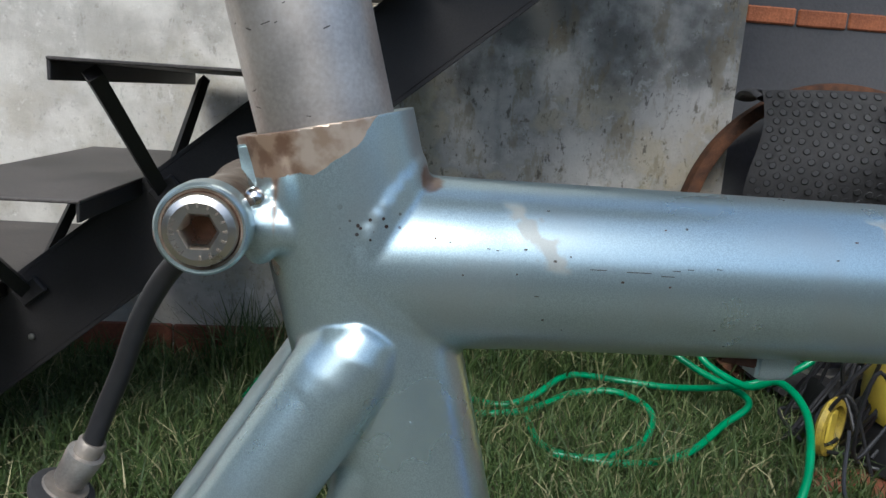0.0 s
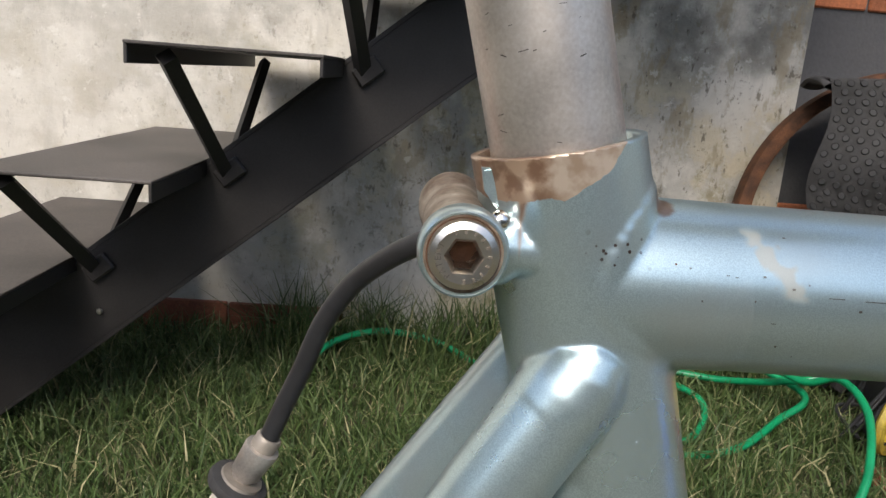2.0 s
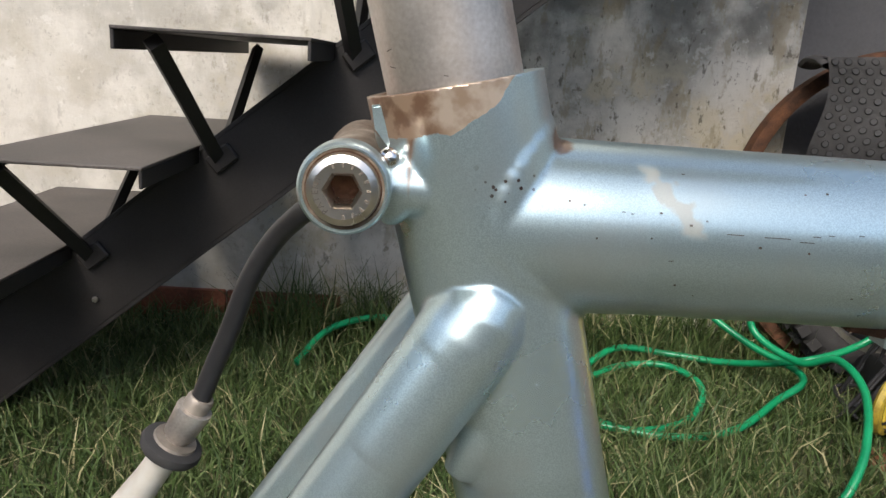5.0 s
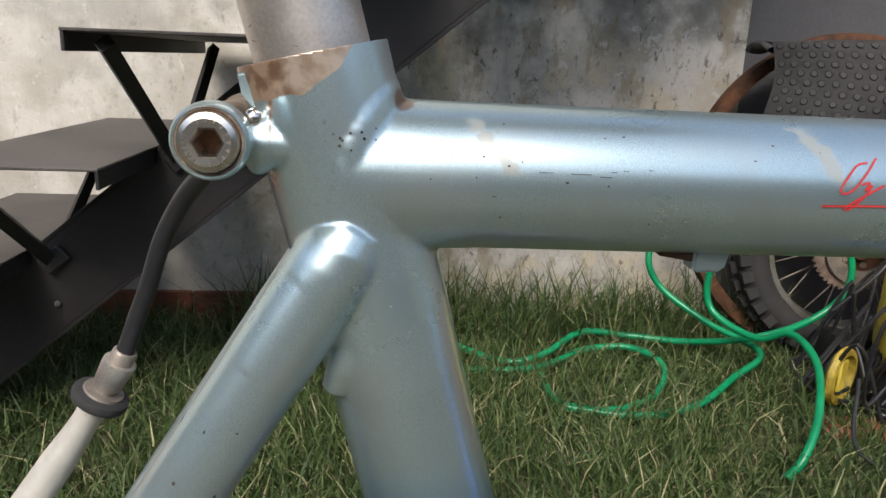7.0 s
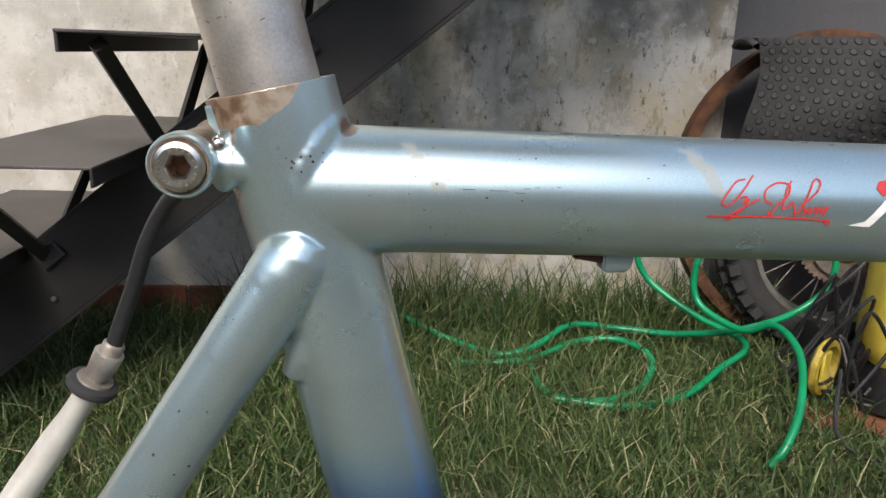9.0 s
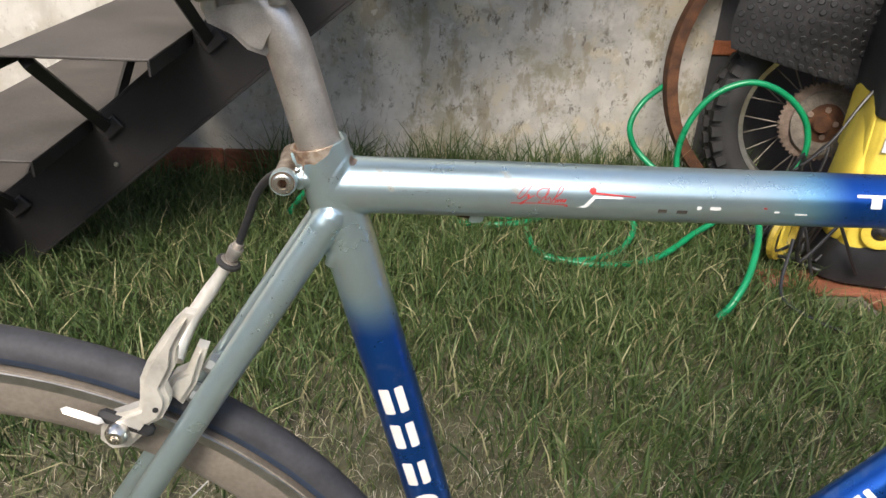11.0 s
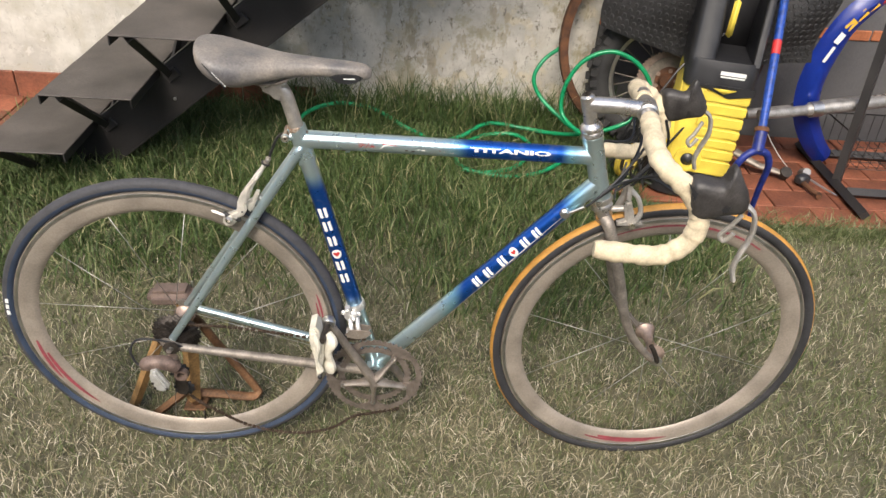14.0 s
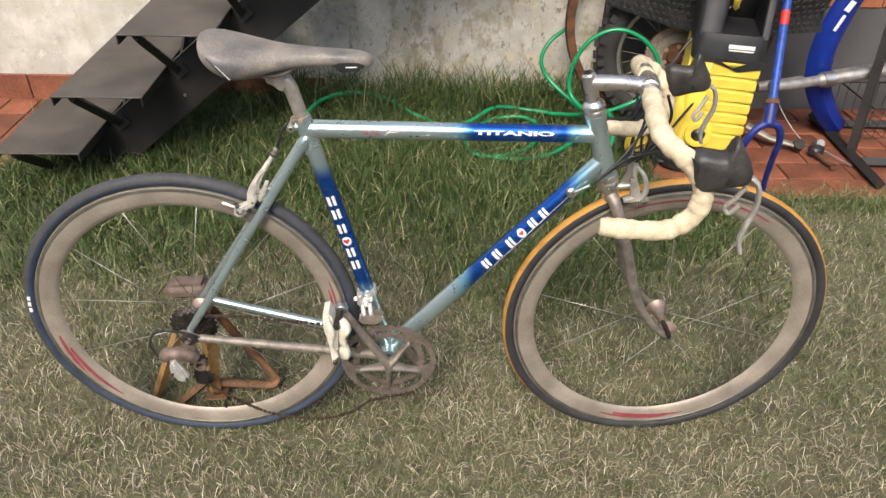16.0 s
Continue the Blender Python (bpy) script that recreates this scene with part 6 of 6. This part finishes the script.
# ---- blue bicycle frame and fork ----
M_NAVY = mat("chipped_navy_paint", (0.010, 0.022, 0.16), 0.45, 0, 0.45, 40, 0.1)
M_FRAME = mat("chipped_blue_paint", (0.014, 0.06, 0.30), 0.4, 0, 0.5, 60, 0.05)
bf = thing("blue_bicycle_frame", "old blue bicycle frame and fork leaning on the washer", "bicycle frame")
part("tube", tube([(1.372, 0.940, 0.400), (1.426, 1.127, 0.622), (1.515, 1.44, 0.99)], 0.0135, 20), M_FRAME, bf)
part("red_band", tube([(1.421, 1.110, 0.602), (1.430, 1.141, 0.638)], 0.0139, 20), M_RED, bf)
part("crown", tube([(1.366, 0.918, 0.352), (1.374, 0.950, 0.412)], 0.019, 20), M_NAVY, bf)
part("rust_collar", lathe([(0.015, 0), (0.022, 0), (0.022, 0.014), (0.015, 0.014)], 20, axis_to((1.373, 0.945, 0.405), (0.05, 0.19, 0.22)), closed=True), M_RUST, bf)
for pts in ([(1.366, 0.920, 0.355), (1.335, 0.915, 0.340), (1.312, 0.915, 0.300), (1.310, 0.94, 0.22), (1.330, 0.97, 0.13), (1.36, 0.985, 0.058)], [(1.366, 0.920, 0.355), (1.398, 0.915, 0.345), (1.420, 0.920, 0.300), (1.430, 0.945, 0.22), (1.442, 0.97, 0.13), (1.455, 0.985, 0.058)]):
    line = curve(pts, 6)
    part("fork_blade", tube(line, [0.013 - 0.005 * i / len(line) for i in range(len(line))], 14), M_NAVY, bf)
for k in range(5):
    part("frame_mark", box(0.010, 0.002, 0.010, (1.3965 + 0.005 * k, 1.018 + 0.0155 * k, 0.500 + 0.0185 * k), rot=Matrix.Rotation(radians(-35), 4, 'X')), M_WHITE, bf, smooth=False)

# ---- motorcycle fork with blue mudguard ----
M_FORK = mat("dusty_fork_alloy", (0.30, 0.29, 0.28), 0.5, 0.6, 0.35, 30, 0.1)
mf = thing("motorcycle_fork", "silver motorcycle fork legs with blue mudguard", "motorcycle part")
for dy, dz in ((0, 0), (0.10, -0.040)):
    part("fork_leg", tube([(1.54, 1.31 + dy, 0.315 + dz), (1.72, 1.33 + dy, 0.335 + dz)], 0.019, 24), M_FORK, mf)
    part("slider", tube([(1.72, 1.33 + dy, 0.335 + dz), (1.725, 1.33 + dy, 0.336 + dz), (2.02, 1.365 + dy, 0.372 + dz)], [0.019, 0.023, 0.023], 24), M_FORK, mf)
    part("stanchion", tube([(2.02, 1.365 + dy, 0.372 + dz), (2.5, 1.42 + dy, 0.43 + dz)], 0.019, 20), M_CHROME, mf)
    part("clamp_band", lathe([(0.022, -0.02), (0.029, -0.02), (0.029, 0.02), (0.022, 0.02)], 24, axis_to((1.755, 1.335 + dy, 0.339 + dz), (1, 0.11, 0.12)), closed=True), M_ALU, mf)
bm = bmesh.new()
G = curve([(1.99, 1.43, 0.86), (1.90, 1.40, 0.76), (1.80, 1.385, 0.65), (1.755, 1.38, 0.53), (1.740, 1.38, 0.41), (1.768, 1.385, 0.29), (1.840, 1.40, 0.18), (1.92, 1.42, 0.10)], 5)
prev = None
for i, p in enumerate(G):
    d = (G[min(i + 1, len(G) - 1)] - G[max(i - 1, 0)]).normalized()
    n = Vector((d.z, 0, -d.x))
    s = 0.050 * (0.75 + 0.25 * math.sin(math.pi * i / (len(G) - 1)))
    cur = [bm.verts.new(p + n * s * q + Vector((0, 0.03 * abs(q) ** 2 - 0.012, 0))) for q in (-1, -0.6, 0, 0.6, 1)]
    if prev:
        for j in range(4):
            bm.faces.new((prev[j], prev[j + 1], cur[j + 1], cur[j]))
    prev = cur
bmesh.ops.solidify(bm, geom=bm.faces[:], thickness=0.004)
bmesh.ops.recalc_face_normals(bm, faces=bm.faces)
guard = part("mudguard", bm, M_BLUE, mf, "glossy blue mudguard with worn graphics")
M_YG = mat("yellow_graphic", (0.75, 0.45, 0.05), 0.4, 0, 0.2, 30, 0)
for k, (x, z, w, h, mm) in enumerate(((1.747, 0.535, 0.012, 0.060, M_WHITE), (1.768, 0.592, 0.022, 0.040, M_WHITE), (1.795, 0.640, 0.026, 0.040, M_YG), (1.825, 0.675, 0.026, 0.040, M_YG), (1.855, 0.705, 0.026, 0.040, M_YG), (1.89, 0.735, 0.030, 0.030, M_RED))):
    part("graphic", box(w, 0.003, h, (x, 1.3625 + 0.006 * k, z), 0.001, rot=Matrix.Rotation(radians(20 + 6 * k), 4, 'Y')), mm, guard, smooth=False)

# ---- black work stand with wire basket ----
ws = thing("work_stand", "black square-tube stand with a wire basket", "stand")
part("post", tube([(1.902, 1.268, 0.075), (1.918, 1.35, 0.66), (1.925, 1.39, 0.95)], 0.0205, 4), M_STEEL_BLACK, ws, smooth=False)
part("foot", tube([(1.905, 1.60, 0.078), (1.895, 1.268, 0.078), (1.885, 1.02, 0.078)], 0.0205, 4), M_STEEL_BLACK, ws, smooth=False)
part("foot", tube([(1.90, 1.19, 0.078), (2.6, 1.16, 0.078)], 0.0205, 4), M_STEEL_BLACK, ws, smooth=False)
part("foot", tube([(1.90, 1.52, 0.078), (2.6, 1.50, 0.078)], 0.0205, 4), M_STEEL_BLACK, ws, smooth=False)
basket = part("wire_basket", tube([(1.95, 1.30, 0.24), (2.40, 1.30, 0.24), (2.40, 1.56, 0.24), (1.95, 1.56, 0.24)], 0.003, 6, closed=True), M_STEEL_BLACK, ws)
for k in range(12):
    x = 1.95 + 0.04 * k
    part("wire", tube([(x, 1.30, 0.24), (x, 1.31, 0.12), (x, 1.55, 0.12), (x, 1.56, 0.24)], 0.0016, 5), M_STEEL_BLACK, basket)
for k in range(4):
    z = 0.12 + 0.03 * k
    part("wire", tube([(1.95, 1.302, z), (2.40, 1.302, z)], 0.0016, 5), M_STEEL_BLACK, basket)

# ---- loose parts on the tiles ----
dr = thing("loose_derailleur", "loose black and silver derailleur lying on the tiles", "bicycle part")
part("body", box(0.055, 0.04, 0.035, (1.765, 1.265, 0.085), 0.008, rot=Matrix.Rotation(0.5, 4, 'Z')), M_BLACKP, dr)
part("knuckle", lathe([(0, -0.02), (0.016, -0.02), (0.018, 0), (0.016, 0.02), (0, 0.02)], 16, Matrix.Translation((1.785, 1.30, 0.095)) @ Matrix.Rotation(1.0, 4, 'X')), M_FORK, dr)
part("cage", tube(curve([(1.76, 1.24, 0.08), (1.775, 1.19, 0.075), (1.79, 1.17, 0.072), (1.78, 1.15, 0.072)], 5), 0.010, 8), M_RUST, dr)
part("lever", tube(curve([(1.79, 1.28, 0.085), (1.83, 1.22, 0.075), (1.86, 1.17, 0.072)], 5), 0.004, 8), M_ALU, dr)
part("cable", tube(curve([(1.74, 1.30, 0.09), (1.70, 1.36, 0.13), (1.66, 1.42, 0.19), (1.64, 1.44, 0.24)], 6), 0.002, 6), M_ALU, dr)
cr = thing("loose_crank", "dirty alloy crank lying on the patio", "bicycle part")
part("arm", tube([(1.54, 1.40, 0.12), (1.62, 1.34, 0.095), (1.71, 1.30, 0.085)], [0.024, 0.018, 0.016], 14, squash=(1, 0.6)), M_TITAN, cr)
part("boss", lathe([(0, -0.015), (0.022, -0.015), (0.022, 0.015), (0, 0.015)], 18, Matrix.Translation((1.71, 1.30, 0.088)) @ Matrix.Rotation(0.7, 4, 'X')), M_DARKSTEEL, cr)

# ---- rear stand under the bicycle's axle ----
M_ORANGE = mat("rusty_orange_paint", (0.19, 0.095, 0.045), 0.7, 0.1, 0.5, 25, 0.4, 200)
stand = thing("axle_stand", "rusty orange iron stand under the rear axle", "bicycle stand")
M_STRAW = mat("yellow_flaking_paint", (0.27, 0.155, 0.06), 0.65, 0.05, 0.5, 30, 0.4, 220)
M_PAD = mat("brown_leather_pad", (0.125, 0.088, 0.072), 0.7, 0, 0.4, 40, 0.3)
part("upright", tube([(-0.205, 0.085, 0.318), (-0.206, 0.085, 0.18), (-0.217, 0.085, 0.040)], [0.017, 0.018, 0.0165], 4), M_STRAW, stand, "ochre painted flat post", smooth=False)
part("leg", tube([(-0.262, 0.092, 0.235), (-0.316, 0.090, 0.111), (-0.360, 0.090, 0.004)], 0.012, 4), M_STRAW, stand, smooth=False)
part("leg", tube([(-0.206, 0.062, 0.100), (-0.303, 0.060, 0.006)], 0.0105, 4), M_ORANGE, stand, smooth=False)
part("leg", tube(curve([(-0.222, 0.100, 0.046), (-0.150, 0.100, 0.040), (-0.090, 0.101, 0.034), (-0.074, 0.105, 0.040), (-0.078, 0.112, 0.056), (-0.138, 0.120, 0.150), (-0.190, 0.116, 0.250), (-0.205, 0.10, 0.305)], 6), 0.0115, 10, squash=(1, 0.8)), M_ORANGE, stand, "bent rusty bar")
part("foot", box(0.05, 0.05, 0.006, (-0.212, 0.09, 0.020), 0.002), M_ORANGE, stand)
part("post", tube([(-0.212, 0.09, 0.02), (-0.212, 0.09, 0.06)], 0.012, 8), M_ORANGE, stand)
part("rest_pad", box(0.094, 0.056, 0.036, (-0.230, 0.10, 0.334), 0.013, seg=3, rot=Matrix.Rotation(radians(-3), 4, 'Y')), M_PAD, stand, "worn brown leather pad")
part("pin", tube(curve([(-0.187, 0.088, 0.325), (-0.179, 0.090, 0.350), (-0.181, 0.092, 0.376)], 5), 0.0026, 8), M_ALU, stand)


# ---- grass: many thin bent blades ----
def grass_mat(name, cols, rough=0.6):
    m = bpy.data.materials.new(name)
    m.use_nodes = True
    n, l = m.node_tree.nodes, m.node_tree.links
    b = n["Principled BSDF"]
    g = n.new("ShaderNodeNewGeometry")
    r = n.new("ShaderNodeValToRGB")
    r.color_ramp.interpolation = 'LINEAR'
    el = r.color_ramp.elements
    while len(el) < len(cols):
        el.new(0.5)
    for e, (p, c) in zip(el, cols):
        e.position, e.color = p, (*c, 1)
    l.new(g.outputs["Random Per Island"], r.inputs["Fac"])
    l.new(r.outputs["Color"], b.inputs["Base Color"])
    b.inputs["Roughness"].default_value = rough
    b.inputs["Specular IOR Level"].default_value = 0.35
    b.inputs["Transmission Weight"].default_value = 0.0
    return m


def blades(name, xy, height, width, lean, material, label, seed):
    """One mesh of bent blades: each has a foot, a knee and a tip."""
    r = np.random.RandomState(seed)
    k = len(xy)
    h, w = height * r.uniform(0.55, 1.25, k), width * r.uniform(0.7, 1.3, k)
    az, fa = r.uniform(0, 2 * np.pi, k), r.uniform(0, 2 * np.pi, k)
    ln = lean * r.uniform(0.2, 1.3, k)
    z0 = np.array([rise(y) for y in xy[:, 1]]) - 0.006
    dx, dy = np.cos(az), np.sin(az)
    sx, sy = np.cos(fa) * w / 2, np.sin(fa) * w / 2
    v = np.zeros((k, 5, 3))
    for i, (t, q) in enumerate(((0.0, 1.0), (0.0, -1.0), (0.55, 0.8), (0.55, -0.8), (1.0, 0.0))):
        bend = (t ** 1.8) * ln * h
        v[:, i, 0] = xy[:, 0] + dx * bend + q * sx
        v[:, i, 1] = xy[:, 1] + dy * bend + q * sy
        v[:, i, 2] = z0 + h * t * np.sqrt(np.maximum(0.05, 1 - (ln * t * 0.75) ** 2))
    base = (np.arange(k) * 5)[:, None]
    quads = (base + np.array([0, 1, 3, 2])).tolist()
    tris = (base + np.array([2, 3, 4])).tolist()
    me = bpy.data.meshes.new(name)
    me.from_pydata(v.reshape(-1, 3).tolist(), [], quads + tris)
    me.materials.append(material)
    me.update()
    return tagged(new(name, me), label, "grass", kind="stuff")


def lawn(x0, x1, y0, y1, k, seed, keep=None):
    r = np.random.RandomState(seed)
    p = np.stack([r.uniform(x0, x1, k), r.uniform(y0, y1, k)], 1)
    ok = ~((p[:, 0] > 1.10) & (p[:, 1] > 0.985 + 0.02 * np.sin(p[:, 0] * 30))) & ~((p[:, 0] < -1.14 + 0.03 * np.sin(p[:, 1] * 17)) & (p[:, 1] > 0.95))
    p = p[ok]
    if keep is not None:
        f = keep(p)
        p = p[r.uniform(0, 1, len(p)) < f]
    return p


def patch(p, s, o):
    return 0.5 + 0.5 * np.sin(p[:, 0] * s + o + 1.3 * np.sin(p[:, 1] * s * 0.8)) * np.sin(p[:, 1] * s * 1.2 + o * 2 + np.sin(p[:, 0] * s * 0.6))


def far_green(p):
    return np.clip((p[:, 1] - 0.40 + 0.30 * (patch(p, 5, 0.4) - 0.5)) / 0.6, 0, 1) * (0.45 + 0.55 * patch(p, 9, 1.7))


GREEN = grass_mat("green_grass", [(0.0, (0.026, 0.050, 0.013)), (0.5, (0.056, 0.094, 0.025)), (0.86, (0.105, 0.140, 0.050)), (1.0, (0.36, 0.32, 0.18))])
DRY = grass_mat("dry_grass", [(0.0, (0.11, 0.105, 0.045)), (0.35, (0.22, 0.195, 0.11)), (0.7, (0.42, 0.36, 0.25)), (1.0, (0.74, 0.67, 0.53))])
SHORT = grass_mat("short_green_grass", [(0.0, (0.065, 0.088, 0.028)), (0.6, (0.125, 0.155, 0.062)), (1.0, (0.27, 0.26, 0.15))])
blades("tall_grass", lawn(-1.5, 1.35, 0.15, 1.69, 70000, 1, far_green), 0.095, 0.0040, 0.95, GREEN, "long green uncut grass near the wall", 2)
blades("wall_grass", lawn(-0.3, 1.1, 1.50, 1.69, 3400, 3, lambda p: 0.25 + 0.75 * patch(p, 14, 0.6)), 0.20, 0.0046, 0.75, GREEN, "tall grass tufts at the foot of the wall", 4)
blades("short_grass", lawn(-2.2, 2.6, -0.8, 1.2, 110000, 5, lambda p: 0.25 + 0.75 * np.clip(patch(p, 4.0, 1.0) + 0.5 * (p[:, 1] + 0.1), 0, 1)), 0.034, 0.0024, 1.0, SHORT, "short worn green lawn grass", 6)
blades("dry_straw", lawn(-2.2, 2.6, -0.8, 1.3, 230000, 7, lambda p: np.clip(1.05 - 0.75 * np.clip(p[:, 1] - 0.2, 0, 1) / 0.6, 0.05, 1) * (0.45 + 0.55 * patch(p, 3.2, 2.2)) * np.clip(1.35 - 0.75 * np.clip(p[:, 0] - 0.1, 0, 1), 0.3, 1)), 0.034, 0.0015, 1.25, DRY, "dry straw-coloured cut grass", 8)

r_edge = np.random.RandomState(21)
edge = np.stack([r_edge.uniform(1.05, 2.7, 5200), r_edge.normal(0.945, 0.035, 5200)], 1)
blades("edge_grass", edge, 0.05, 0.003, 1.0, SHORT, "ragged lawn edge along the patio", 22)
edge = np.stack([r_edge.normal(-1.12, 0.04, 2600), r_edge.uniform(0.85, 1.62, 2600)], 1)
blades("edge_grass", edge, 0.07, 0.0035, 1.0, GREEN, "ragged lawn edge beside the stairs", 23)

# ---- wall pieces and patio tiles, last ----
rng = random.Random(11)
me_cache = {}


def piece(name, sx, sy, sz, at, material, parent, bevel=0.003, turn=0.0):
    key = (round(sx, 3), round(sy, 3), round(sz, 3), material.name)
    if key not in me_cache:
        bm = box(sx, sy, sz, bevel=bevel)
        me = bpy.data.meshes.new(name)
        bm.to_mesh(me)
        bm.free()
        me.materials.append(material)
        me_cache[key] = me
    ob = new(name, me_cache[key])
    ob.parent = parent
    ob.matrix_local = Matrix.Translation(at) @ Matrix.Rotation(turn, 4, 'Z')
    return ob


for z in (0.510, 1.042, 1.574):
    for k in range(16):
        piece("brick", 0.132, 0.012, 0.042, (1.062 + 0.139 * k, WALL_Y + 0.018 + rng.uniform(-0.0008, 0.0008), z + rng.uniform(-0.001, 0.001)), M_BRICK, wall_grey, 0.004)
for k in range(12):
    piece("skirting_tile", 0.295, 0.012, 0.11, (-0.27 - 0.30 * k, WALL_Y - 0.006, 0.118 + rng.uniform(-0.001, 0.001)), M_TILE, wall, 0.003)
patio_r = tagged(link("patio_east", box(3.2, 0.712, 0.08, (2.82, 1.344, 0.008)), M_GROUT, smooth=False), "terracotta tiled patio with pale joints", "patio", kind="structure")
for r in range(6):
    for k in range(13):
        x = 1.350 + 0.246 * k - (0.123 if r % 2 else 0)
        y = 0.970 + 0.0615 + 0.123 * r
        piece("tile", 0.240, 0.117, 0.010, (x, y, 0.0535 + rng.uniform(-0.0006, 0.0006)), M_TILE, patio_r, 0.002)
patio_l = tagged(link("patio_west", box(2.2, 0.80, 0.08, (-2.26, 1.295, 0.020)), M_GROUT, smooth=False), "terracotta tiled patio beside the stairs", "patio", kind="structure")
for r in range(9):
    for k in range(4):
        piece("tile", 0.117, 0.240, 0.010, (-1.225 - 0.123 * r, 0.93 + 0.246 * k - (0.0 if r % 2 else 0.10), 0.0635 + rng.uniform(-0.0006, 0.0006)), M_TILE, patio_l, 0.002)
